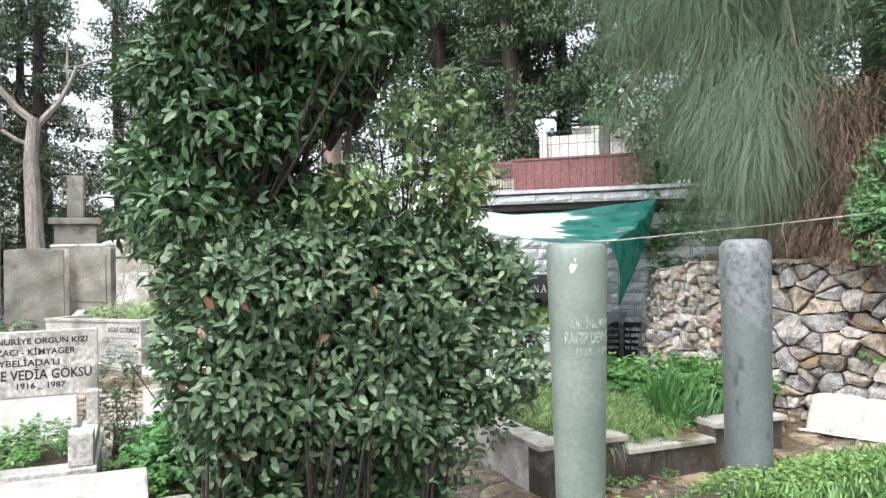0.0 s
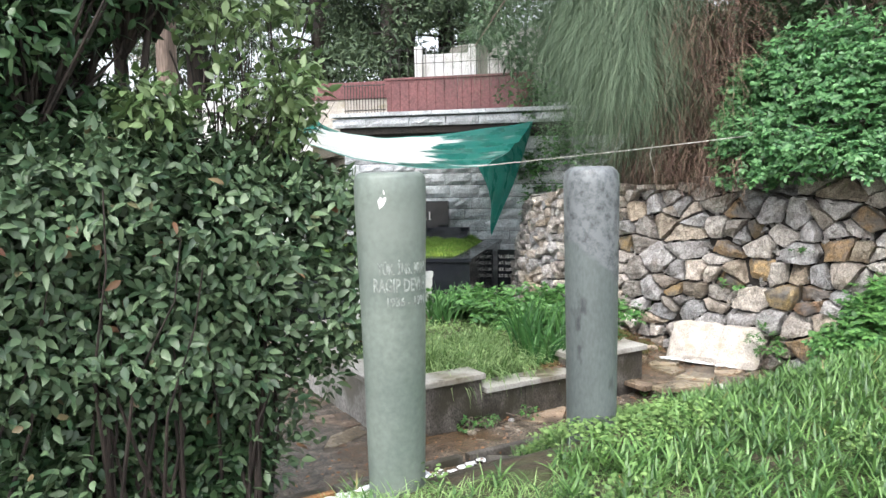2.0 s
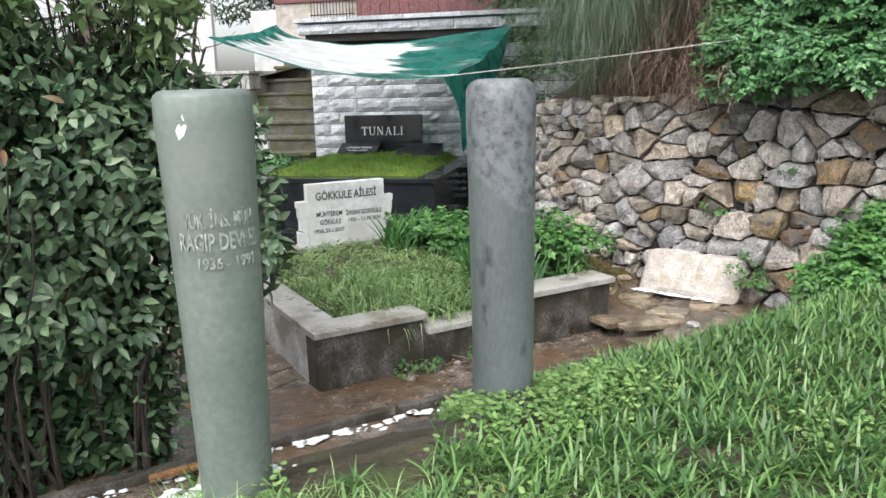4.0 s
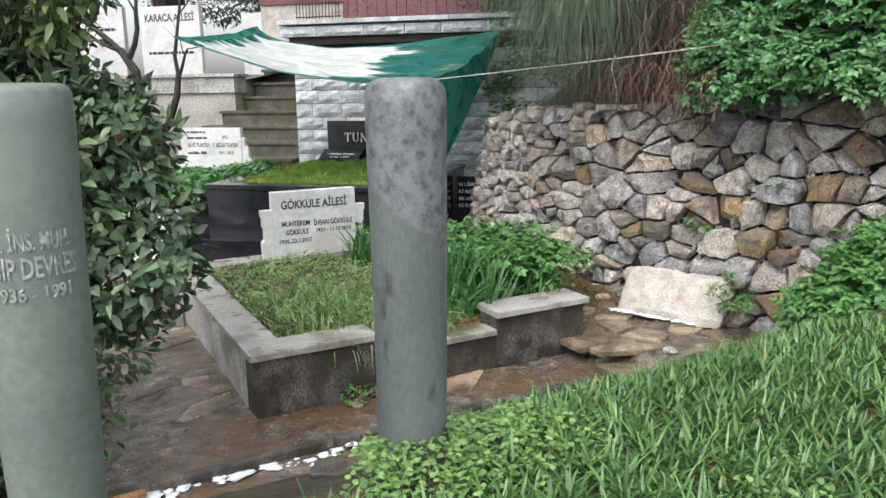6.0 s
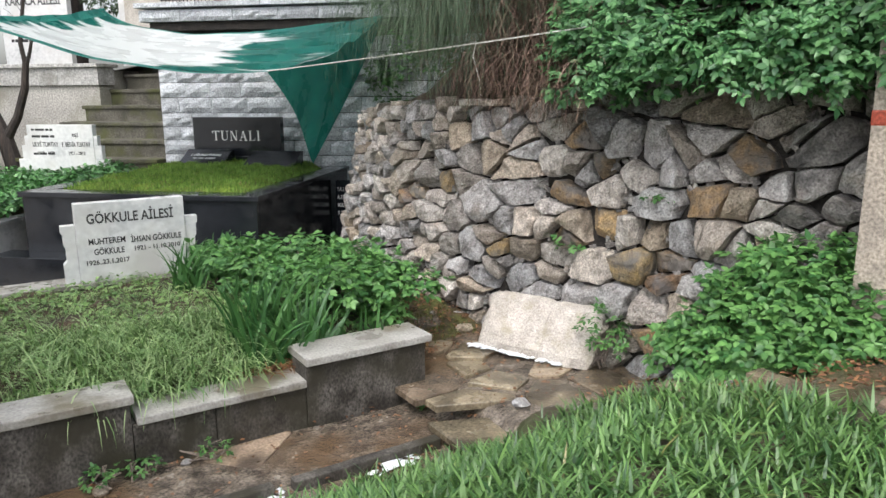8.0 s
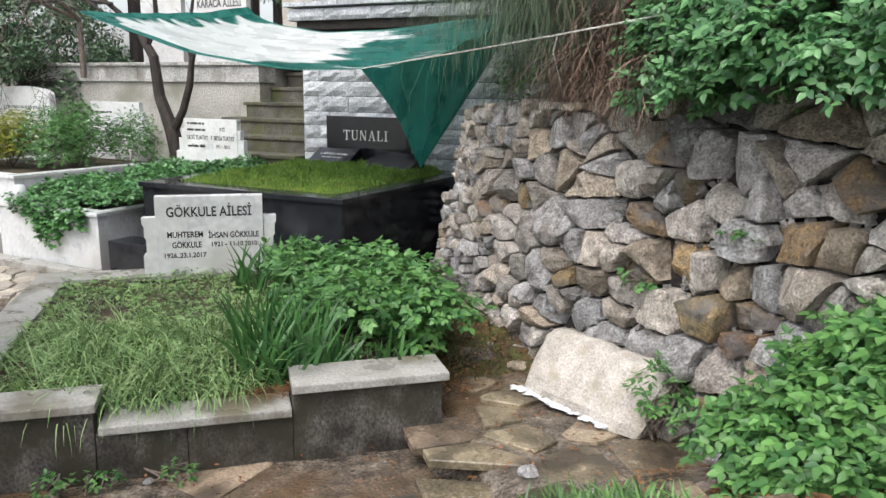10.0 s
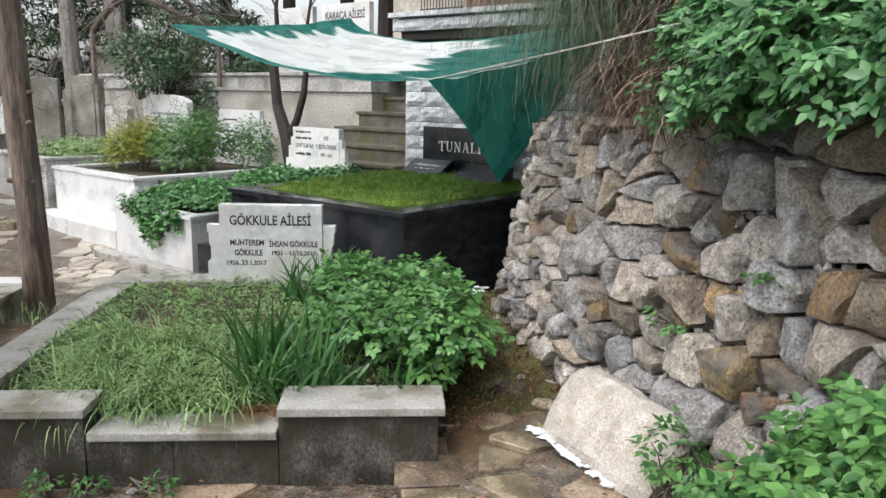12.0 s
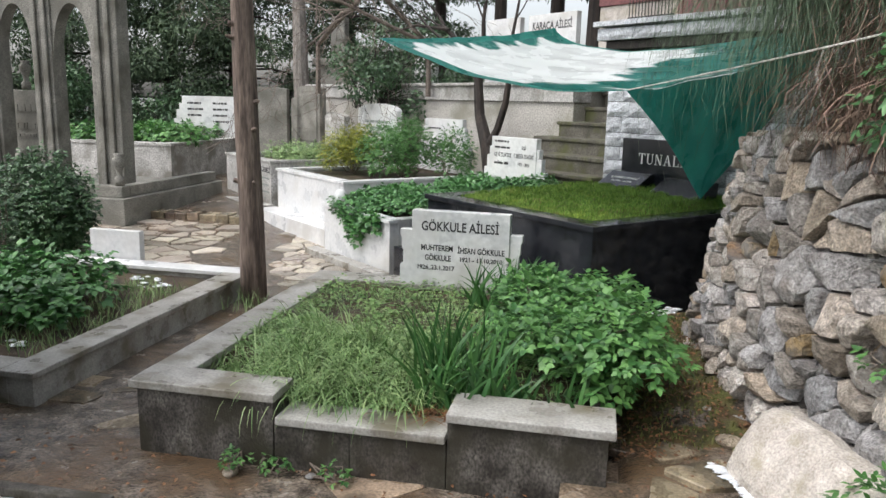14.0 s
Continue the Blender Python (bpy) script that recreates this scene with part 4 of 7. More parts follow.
# the dark body of the wall behind its face stones
bm = bmesh.new()
prev = None
for s in np.arange(0, WALL_LENGTH + 0.01, 0.25):
    t = wall_top(s) - 0.05
    ring = [bm.verts.new(on_wall(s, -0.6, -0.085)), bm.verts.new(on_wall(s, t, -0.085)), bm.verts.new(on_wall(s, t, -0.55)), bm.verts.new(on_wall(s, -0.6, -0.9))]
    if prev:
        for k in range(4):
            bm.faces.new((prev[k], prev[(k + 1) % 4], ring[(k + 1) % 4], ring[k]))
    else:
        bm.faces.new(ring)
    prev = ring
bm.faces.new(prev[::-1])
bmesh.ops.recalc_face_normals(bm, faces=bm.faces[:])
part("core", bm, M_MORTAR, wall)


def clip(poly, px, py, nx, ny):
    """The part of a polygon on the side of a line that (nx, ny) points away from."""
    out = []
    for (ax, ay), (bx, by) in zip(poly, poly[1:] + poly[:1]):
        da, db = (ax - px) * nx + (ay - py) * ny, (bx - px) * nx + (by - py) * ny
        if da <= 0:
            out.append((ax, ay))
        if (da < 0 < db) or (db < 0 < da):
            k = da / (da - db)
            out.append((ax + (bx - ax) * k, ay + (by - ay) * k))
    return out


def warp(s, z):
    """Shakes the joints out of line."""
    v = noise.noise_vector(Vector((s * 3.1, z * 4.0, 0.5)))
    w = noise.noise_vector(Vector((s * 9.0, z * 9.0, 7.5)))
    return s + 0.075 * v.x + 0.022 * w.x, z + 0.05 * v.y + 0.02 * w.y


def rubble_cells(seeds, stretch, gap, z_low, top, reach=0.75):
    """Cells round the seeds, wider than high, pulled apart by gap."""
    pts = [(a / stretch, b) for a, b in seeds]
    cells = []
    for i, (x, y) in enumerate(pts):
        poly = [(x - 0.4, y - 0.4), (x + 0.4, y - 0.4), (x + 0.4, y + 0.4), (x - 0.4, y + 0.4)]
        for j, (u, v) in enumerate(pts):
            if i != j and abs(u - x) < reach and abs(v - y) < reach:
                dx, dy = u - x, v - y
                d = math.hypot(dx, dy)
                poly = clip(poly, (x + u) / 2 - dx / d * gap, (y + v) / 2 - dy / d * gap, dx / d, dy / d)
                if len(poly) < 3:
                    break
        poly = clip(poly, 0, top(x * stretch) + 0.03 * math.sin(i * 2.1), 0, 1) if len(poly) > 2 else []
        poly = clip(poly, 0, z_low, 0, -1) if len(poly) > 2 else []
        if len(poly) > 2:
            cells.append([warp(a * stretch, b) for a, b in poly])
    return cells


def stone_mesh(name, cell, place, rnd, proud):
    """A quarried stone that fills one cell: flat broken planes that meet in sharp edges, chipped at the rim."""
    mx, my = sum(p[0] for p in cell) / len(cell), sum(p[1] for p in cell) / len(cell)
    span = max(math.hypot(p[0] - mx, p[1] - my) for p in cell)
    for _ in range(rnd.choice((0, 0, 1, 1))):
        a = rnd.uniform(0, 6.28)
        k = rnd.uniform(0.5, 0.85) * span
        cut = clip(cell, mx + math.cos(a) * k, my + math.sin(a) * k, math.cos(a), math.sin(a))
        cell = cut if len(cut) > 2 else cell
    n0 = len(cell)
    cx, cy = sum(p[0] for p in cell) / n0, sum(p[1] for p in cell) / n0
    shrink = rnd.uniform(0.93, 1.02)
    pts = []
    for (ax, ay), (bx, by) in zip(cell, cell[1:] + cell[:1]):
        d = math.hypot(bx - ax, by - ay)
        if d > 0.012:
            m = 1 + int(d / 0.055)
            for i in range(m):
                j = 0.008 if i else 0.004
                pts.append((cx + (ax + (bx - ax) * i / m + rnd.uniform(-j, j) - cx) * shrink, cy + (ay + (by - ay) * i / m + rnd.uniform(-j, j) - cy) * shrink))
    n = len(pts)
    if n < 3:
        return None
    tx, ty = rnd.uniform(-0.35, 0.35), rnd.uniform(-0.15, 0.45)
    off = Vector((rnd.uniform(0, 50), rnd.uniform(0, 50), 0))
    slant = rnd.uniform(-0.9, 0.9)
    size = max(math.hypot(x - cx, y - cy) for x, y in pts)
    planes = []
    for q in range(rnd.choice((2, 3, 3, 4))):
        a, g = rnd.uniform(0, 6.28), rnd.uniform(0.3, 1.2)
        planes.append((math.cos(a) * g, math.sin(a) * g, rnd.uniform(0.0, 0.5) * size * g))

    def lift(x, y):
        q = Vector((x, y, 0)) + off
        ledge = ((y - cy) + slant * (x - cx)) * 17 + off.x + 0.8 * noise.noise(q * 9)
        strata = (abs(ledge - math.floor(ledge) - 0.5) - 0.25) * 0.012
        flat = min([0.0] + [d - a * (x - cx) - b * (y - cy) for a, b, d in planes])
        return proud + 0.03 + tx * (x - cx) + ty * (y - cy) + max(flat, -0.09) + 0.010 * noise.noise(q * 11) + 0.005 * noise.noise(q * 40) + strata
    bm = bmesh.new()
    rings = [[bm.verts.new(place(x, y, -0.15)) for x, y in pts]]
    for k, drop in ((1.0, 0.012), (0.96, 0.001), (0.78, 0.0), (0.58, 0.0), (0.38, 0.0), (0.18, 0.0)):
        ring = []
        for x, y in pts:
            kk = k * (rnd.uniform(0.93, 1.06) if k < 0.95 else 1)
            u, v = cx + (x - cx) * kk, cy + (y - cy) * kk
            ring.append(bm.verts.new(place(u, v, lift(u, v) - drop * rnd.uniform(0.1, 1.6))))
        rings.append(ring)
    mid = bm.verts.new(place(cx, cy, lift(cx, cy)))
    for r0, r1 in zip(rings, rings[1:]):
        for i in range(n):
            j = (i + 1) % n
            if (i + len(r0)) % 2:
                bm.faces.new((r0[i], r0[j], r1[j]))
                bm.faces.new((r0[i], r1[j], r1[i]))
            else:
                bm.faces.new((r0[i], r0[j], r1[i]))
                bm.faces.new((r0[j], r1[j], r1[i]))
    for i in range(n):
        bm.faces.new((rings[-1][i], rings[-1][(i + 1) % n], mid))
    bmesh.ops.recalc_face_normals(bm, faces=bm.faces[:])
    c = sum((v.co for v in bm.verts), Vector()) / len(bm.verts)
    for v in bm.verts:
        v.co -= c
    return bm, c


rnd = random.Random(5)
seeds = []
z = -0.36
row = 0
while z < 1.95:
    s = 0.3 + rnd.uniform(0, 0.2)
    h = rnd.uniform(0.13, 0.19)
    while s < WALL_LENGTH - 0.2:
        big = 0.80 + 0.55 * float(smooth(2.2, 5.0, s))
        w = rnd.choice((0.09, 0.13, 0.19, 0.26, 0.38)) * rnd.uniform(0.85, 1.15) * big
        if not (big > 1.2 and row % 4 == 3 and rnd.random() < 0.45):
            seeds.append((s + w / 2 + rnd.uniform(-0.04, 0.04), z + rnd.uniform(-0.07, 0.07)))
            if rnd.random() < 0.22 + 0.3 * (big < 1):
                seeds.append((s + rnd.uniform(-0.03, 0.03), z + rnd.uniform(-0.11, 0.11)))
        s += w
    z += h
    row += 1
big = [q for q in seeds if rnd.random() < 0.03 and q[0] > 2.0]
seeds = [q for q in seeds if q in big or all(math.hypot((q[0] - b[0]) / 1.6, q[1] - b[1]) > 0.16 + 0.05 * (b[0] > 5) for b in big)]
cells = rubble_cells(seeds, 1.45, 0.008, -0.45, wall_top)
OCHRE = [(8.43, 5.855, 1.125), (8.33, 5.88, 0.733), (8.25, 6.15, 0.62), (8.30, 5.45, 0.36), (8.35, 5.30, 0.45), (8.5, 4.75, 1.16), (8.1, 6.6, 0.5), (8.35, 5.2, 0.05), (7.95, 7.3, 0.9), (7.9, 7.8, 0.8)]
shown, rest = [], []
for c in cells:
    s = sum(p[0] for p in c) / len(c)
    (shown if 1.2 < s < 6.4 else rest).append(c)
for c in shown:
    made = stone_mesh("stone", c, on_wall, rnd, rnd.uniform(-0.02, 0.085))
    if not made:
        continue
    bm, at = made
    near = min((at - Vector(o)).length for o in OCHRE)
    o = part("stone", bm, M_ROCK_OCHRE if near < 0.14 or rnd.random() < 0.05 else M_ROCK, wall)
    o.location = at
far_bm = bmesh.new()
for c in rest:
    made = stone_mesh("stone", c, on_wall, rnd, rnd.uniform(0.02, 0.06))
    if made:
        bm, at = made
        bmesh.ops.translate(bm, vec=at, verts=bm.verts)
        me = bpy.data.meshes.new("t")
        bm.to_mesh(me)
        bm.free()
        far_bm.from_mesh(me)
        bpy.data.meshes.remove(me)
tagged(part("far_stones", far_bm, M_ROCK_PIECES, wall), kind="stuff")

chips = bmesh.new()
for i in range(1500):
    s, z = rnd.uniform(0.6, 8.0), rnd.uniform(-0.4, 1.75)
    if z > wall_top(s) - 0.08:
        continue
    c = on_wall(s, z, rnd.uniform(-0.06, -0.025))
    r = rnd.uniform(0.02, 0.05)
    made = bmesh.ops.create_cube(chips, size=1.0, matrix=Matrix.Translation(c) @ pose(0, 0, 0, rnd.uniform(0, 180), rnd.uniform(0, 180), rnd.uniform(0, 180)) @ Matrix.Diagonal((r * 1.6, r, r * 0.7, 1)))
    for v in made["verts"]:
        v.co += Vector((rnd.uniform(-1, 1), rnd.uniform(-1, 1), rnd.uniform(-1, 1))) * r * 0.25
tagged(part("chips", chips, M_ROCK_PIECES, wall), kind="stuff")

# ---- bank above the wall ----
bx = []
cols = np.arange(0, WALL_LENGTH + 0.01, 0.3)
outs = [-0.1, -0.35, -0.6, -1.0, -1.6, -2.5, -4, -8, -20]
rise = [-0.06, 0.05, 0.25, 0.7, 1.5, 2.6, 3.4, 4.0, 5.0]
for s in cols:
    for o, r in zip(outs, rise):
        p = on_wall(s, wall_top(s), o)
        bx.append((p.x, p.y, p.z + r * float(smooth(0, 2.5, s)) * 0.9 + 0.08 * noise.noise(p * 2)))
k = len(outs)
faces = [(i * k + j, i * k + j + 1, (i + 1) * k + j + 1, (i + 1) * k + j) for i in range(len(cols) - 1) for j in range(k - 1)]
tagged(raw("bank", bx, faces, M_SOIL, smooth=True), "steep earth bank above the rubble wall", "bank", kind="structure")

# ---- broken limestone trough leaning on the wall ----
bm = bmesh.new()
L = 0.90
profile = [(-0.27, -0.04), (-0.275, 0.03), (-0.245, 0.11), (-0.205, 0.20), (-0.165, 0.285), (-0.125, 0.35), (-0.05, 0.368), (0.05, 0.36), (0.12, 0.31), (0.16, 0.18), (0.19, 0.06), (0.19, -0.04)]
rings = 30
grid = []
for i in range(rings + 1):
    x = -L / 2 + L * i / rings
    crack = 0.016 * math.exp(-((x - 0.05) / 0.018) ** 2)
    worn = 0.03 * (abs(x) / (L / 2)) ** 14
    ring = []
    for j, (y, z) in enumerate(profile):
        v = noise.noise(Vector((x * 5, y * 6, z * 6))) * 0.016 + noise.noise(Vector((x * 19, y * 22, z * 22))) * 0.014
        k = 1 - (crack + worn - v) / 0.30
        ring.append(bm.verts.new((x + (0.03 * noise.noise(Vector((y * 9, z * 9, 1))) if i in (0, rings) else 0), y * k, max(-0.04, 0.05 + (z - 0.05) * k))))
    grid.append(ring)
m_ = len(grid[0])
for a, b in zip(grid, grid[1:]):
    for j in range(m_):
        bm.faces.new((a[j], a[(j + 1) % m_], b[(j + 1) % m_], b[j]))
bm.faces.new(grid[0][::-1])
rim_ = [v.co.copy() for v in grid[-1]]
bmesh.ops.recalc_face_normals(bm, faces=bm.faces[:])
block = empty("stone_fragment", pose(8.02, 6.02, -0.22, -8, 0, -68))
end = bmesh.new()
hub = sum(rim_, Vector()) / len(rim_)
rows_ = []
for k in (1.0, 0.82, 0.6, 0.36, 0.14):
    rows_.append([end.verts.new(hub.lerp(q, k) + Vector(((0.0 if k == 1 else 0.02 + 0.035 * noise.noise(q * 14 + Vector((k * 7, 0, 0)))), 0, 0))) for q in rim_])
for a, b in zip(rows_, rows_[1:]):
    for k in range(len(rim_)):
        end.faces.new((a[k], a[(k + 1) % len(rim_)], b[(k + 1) % len(rim_)], b[k]))
end.faces.new(rows_[-1])
bmesh.ops.recalc_face_normals(end, faces=end.faces[:])
part("broken_end", end, M_RUBBLY, block, "rough pebbly broken end")
part("body", bm, M_BLOCK, block)
tagged(block, "pale rounded limestone fragment lying against the rubble wall", "stone block")


# ---- ashlar terrace wall behind the tomb ----
def rockface(x0, x1, z0, z1, y, rnd, depth=0.25):
    """A squared block with a rough, slightly pillowed face towards -y."""
    bm = bmesh.new()
    nx, nz = max(2, int((x1 - x0) / 0.09)), 3
    vs = {}
    for i in range(nx + 1):
        for j in range(nz + 1):
            edge = i in (0, nx) or j in (0, nz)
            vs[i, j] = bm.verts.new((x0 + (x1 - x0) * i / nx, y - (0.0 if edge else rnd.uniform(0.012, 0.038)), z0 + (z1 - z0) * j / nz))
    for i in range(nx):
        for j in range(nz):
            bm.faces.new((vs[i, j], vs[i + 1, j], vs[i + 1, j + 1], vs[i, j + 1]))
    ring = [vs[i, 0] for i in range(nx + 1)] + [vs[nx, j] for j in range(1, nz + 1)] + [vs[i, nz] for i in range(nx - 1, -1, -1)] + [vs[0, j] for j in range(nz - 1, 0, -1)]
    bk = [bm.verts.new((v.co.x, y + depth, v.co.z)) for v in ring]
    for i in range(len(ring)):
        j = (i + 1) % len(ring)
        bm.faces.new((ring[j], ring[i], bk[i], bk[j]))
    return bm


ash = empty("wall_ashlar", TOMB)
tagged(ash, "grey rock-faced ashlar terrace wall with projecting courses", "wall", kind="structure")
part("core", boxed(-2.74, 3.0, 3.14, 3.5, -0.5, 2.44, 0.0), M_MORTAR, ash)
z, row = -0.4, 0
while z < 2.3:
    h = (0.19, 0.21, 0.2, 0.18)[row % 4]
    z1 = min(z + h, 2.42)
    u = -2.76
    first = True
    while u < 2.2:
        w = rnd.uniform(0.36, 0.62) if not (first and row % 2) else 0.27
        u1 = min(u + w, 2.3)
        part("block", rockface(u + 0.004, u1 - 0.004, z + 0.004, z1 - 0.004, 3.11, rnd), M_ASHLAR, ash)
        u = u1
        first = False
    z = z1
    row += 1
u = -2.92
while u < 2.2:
    w = rnd.uniform(0.5, 0.85)
    part("course_block", rockface(u + 0.004, u + w - 0.004, 2.56, 2.71, 3.0, rnd, 0.5), M_ASHLAR, ash)
    u += w
u = -2.95
while u < 2.2:
    part("course_slab", boxed(u + 0.003, u + 0.897, 2.93, 3.5, 2.735, 2.80, 0.008), M_ASHLAR, ash)
    u += 0.9
part("course_slab", boxed(-2.80, 2.2, 3.05, 3.5, 2.44, 2.555, 0.008), M_MORTAR, ash)

terrace = raw("terrace", [(-2.9, 3.4, 2.7), (8, 3.4, 2.7), (8, 30, 3.6), (-2.9, 30, 3.6)], [(0, 1, 2, 3)], M_SOIL)
terrace.matrix_basis = TOMB
tagged(terrace, "earth terrace above the ashlar wall", "terrace", kind="structure")

# ---- stairs ----
stairs = empty("staircase", TOMB)
tagged(stairs, "worn mossy stone staircase beside the ashlar wall", "stairs", kind="structure")
for i in range(10):
    top = 0.24 + 0.24 * i - 0.0
    n0 = 2.2 + 0.35 * i
    left = (-5.2, -5.1, -5.0, -4.9, -4.75, -4.6, -4.45, -4.3, -4.3, -4.3)[i]
    part("riser", boxed(left + 0.04, -2.775, n0 + 0.03, n0 + 0.5, top - 0.26, top - 0.056, 0.004, 0.004), M_STEP, stairs)
    part("tread", boxed(left, -2.77, n0, n0 + 0.42, top - 0.054, top, 0.012, 0.005), M_STEP, stairs)

# ---- rendered retaining wall with marble band ----
ret = empty("wall_retaining", TOMB)
tagged(ret, "stained grey rendered retaining wall with a white marble band", "wall", kind="structure")
part("body", boxed(-14.0, -4.33, 4.05, 4.4, -0.5, 1.74, 0.01), M_PLASTER, ret)
u = -14.0
while u < -4.5:
    part("band_slab", boxed(u + 0.003, min(u + 1.0, -4.30) - 0.003, 4.0, 4.42, 1.745, 2.01, 0.006), M_MARBLE_GREY, ret)
    part("cap_slab", boxed(u + 0.003, min(u + 1.0, -4.27) - 0.003, 3.95, 4.5, 2.013, 2.07, 0.008), M_MARBLE_GREY, ret)
    u += 1.0
part("return_wall", boxed(-4.60, -4.33, 4.403, 9.0, -0.5, 1.98, 0.01), M_PLASTER, ret)
upper = raw("upper_ground", [(-40, 4.4, 1.95), (-4.4, 4.4, 1.95), (-2.6, 5.6, 2.4), (-2.6, 40, 2.8), (-40, 40, 2.8)], [(0, 1, 2, 3, 4)], M_SOIL)
upper.matrix_basis = TOMB
tagged(upper, "upper cemetery terrace beyond the retaining wall", "terrace", kind="structure")

# ---- red sheet fence and rails on the terrace ----
fence = empty("red_fence", TOMB)
for a, b in ((-2.12, -0.85), (-0.845, 0.45)):
    part("panel", boxed(a, b, 3.62, 3.645, 2.81, 3.40, 0.003), M_RED, fence)
    for i in range(int((b - a) / 0.16)):
        part("rib", boxed(a + 0.16 * i + 0.06, a + 0.16 * i + 0.085, 3.605, 3.618, 2.84, 3.40, 0.004), M_RED, fence)
part("top_rail", boxed(-2.15, 0.48, 3.59, 3.67, 3.402, 3.44, 0.004), M_RED, fence)
part("bottom_rail", boxed(-2.9, 0.48, 3.60, 3.66, 2.802, 2.835, 0.004), M_RED, fence)
for i in range(17):
    x = -2.05 + 0.16 * i
    b_ = bmesh.new()
    tube(b_, [(x, 3.66, 3.40), (x, 3.66, 3.95)], [0.006, 0.006], 6)
    part("bar", b_, M_IRON, fence)
for zz in (3.68, 3.92):
    b_ = bmesh.new()
    tube(b_, [(-2.15, 3.66, zz), (0.5, 3.66, zz)], [0.005, 0.005], 6)
    part("wire", b_, M_IRON, fence)
tagged(fence, "dark red sheet-metal fence topped with thin iron bars", "fence")
rail = empty("iron_railing", TOMB)
for i in range(14):
    b_ = bmesh.new()
    tube(b_, [(-2.88 + 0.055 * i, 3.56, 2.80), (-2.88 + 0.055 * i, 3.56, 3.36)], [0.007, 0.007], 6)
    part("bar", b_, M_IRON, rail)
for zz in (2.9, 3.33):
    b_ = bmesh.new()
    tube(b_, [(-2.9, 3.56, zz), (-2.13, 3.56, zz)], [0.01, 0.01], 6)
    part("crossbar", b_, M_IRON, rail)
tagged(rail, "short dark iron railing beside the red fence", "railing")

# ---- green tarpaulin ----
TL, TF, TK, TC, TT = (Vector(p) for p in ((-2.34, -0.76, 2.31), (0.07, 0.22, 1.82), (-2.86, 2.15, 2.66), (0.52, 2.86, 2.55), (0.05, 1.40, 0.84)))


def front_edge(s):
    return TL.lerp(TF, s) + Vector((0, 0, -0.66 * s * (1 - s)))


def back_edge(s):
    return TK.lerp(TC, s) + Vector((0, 0, -0.27 * math.sin(math.pi * s ** 0.62)))


ns, nt_ = 84, 34
tv, tuv = [], []
for i in range(ns + 1):
    s = i / ns
    a, b = front_edge(s), back_edge(s)
    for j in range(nt_ + 1):
        t = j / nt_
        q = a.lerp(b, t)
        q.z -= 0.05 * math.sin(math.pi * t) * (1 - s) + 0.13 * math.sin(math.pi * t) * s
        fade = math.sin(math.pi * min(1, t * 1.02)) ** 0.5
        q.z += 0.020 * math.sin((t * 5 - s * 1.6) * 4.2 + 2 * s) * s * fade
        q.z += 0.013 * math.sin(t * 34 + 5 * noise.noise(Vector((s * 2, t * 3, 0)))) * fade * (0.35 + 0.65 * s)
        q.z += 0.015 * noise.noise(q * 2.5)
        tv.append(q)
        tuv.append((s, t))
tf = [(i * (nt_ + 1) + j, i * (nt_ + 1) + j + 1, (i + 1) * (nt_ + 1) + j + 1, (i + 1) * (nt_ + 1) + j) for i in range(ns) for j in range(nt_)]
tarp = empty("green_tarpaulin", TOMB)
edge = {k for k in range(len(tf)) if k % nt_ < 2 or k % nt_ > nt_ - 2 or k // nt_ < 2}
cloth = raw("sheet", tv, [tf[k] for k in range(len(tf)) if k not in edge], M_TARP_WET, tarp, smooth=True)
layer = cloth.data.uv_layers.new(name="cloth")
for lp_ in cloth.data.loops:
    layer.data[lp_.index].uv = tuv[lp_.vertex_index]
raw("hem", tv, [tf[k] for k in sorted(edge)], M_TARP, tarp, "bare green hem", smooth=True)
fv = []
nq, nr = 26, 18
for i in range(nq + 1):
    q = i / nq
    e = front_edge(1).lerp(back_edge(1), q)
    fade = math.sin(math.pi * min(1, q * 1.02)) ** 0.5
    e.z -= 0.13 * math.sin(math.pi * q)
    e.z += 0.020 * math.sin((q * 5 - 1.6) * 4.2 + 2) * fade + 0.013 * math.sin(q * 34 + 5 * noise.noise(Vector((2, q * 3, 0)))) * fade
    for j in range(nr + 1):
        r = j / nr
        p = e.lerp(TT, r)
        bulge = math.sin(math.pi * r) * (1 - r) * 0.28
        p += Vector((0.4 * bulge, -0.15 * bulge, -0.25 * bulge * math.sin(math.pi * q)))
        p += Vector((0.035 * math.sin(q * 17 + r * 3) * r * (1 - r) * 3, 0.02 * math.sin(q * 11) * r * (1 - r) * 3, 0))
        fv.append(p)
ff = [(i * (nr + 1) + j, (i + 1) * (nr + 1) + j, (i + 1) * (nr + 1) + j + 1, i * (nr + 1) + j + 1) for i in range(nq) for j in range(nr)]
raw("hanging_corner", fv, ff, M_TARP, tarp, smooth=True)
tagged(tarp, "sagging green plastic tarpaulin with wet slush stretched over the tomb", "tarpaulin")
cord = empty("tie_cord", pose(0, 0, 0))
b_ = bmesh.new()
a, b = Vector((7.06, 9.02, 1.83)), Vector((9.5, 1.8, 2.46))
tube(b_, [a.lerp(b, k / 20) + Vector((0, 0, -0.06 * math.sin(math.pi * k / 20))) for k in range(21)], [0.0055] * 21, 6)
part("strand", b_, M_ROPE, cord)
b_ = bmesh.new()
tube(b_, [(8.02, 6.95, 2.02), (8.0, 6.97, 1.9), (8.05, 6.95, 1.72), (8.1, 7.0, 1.6)], [0.005, 0.006, 0.005, 0.004], 5)
part("loose_end", b_, M_ROPE, cord)
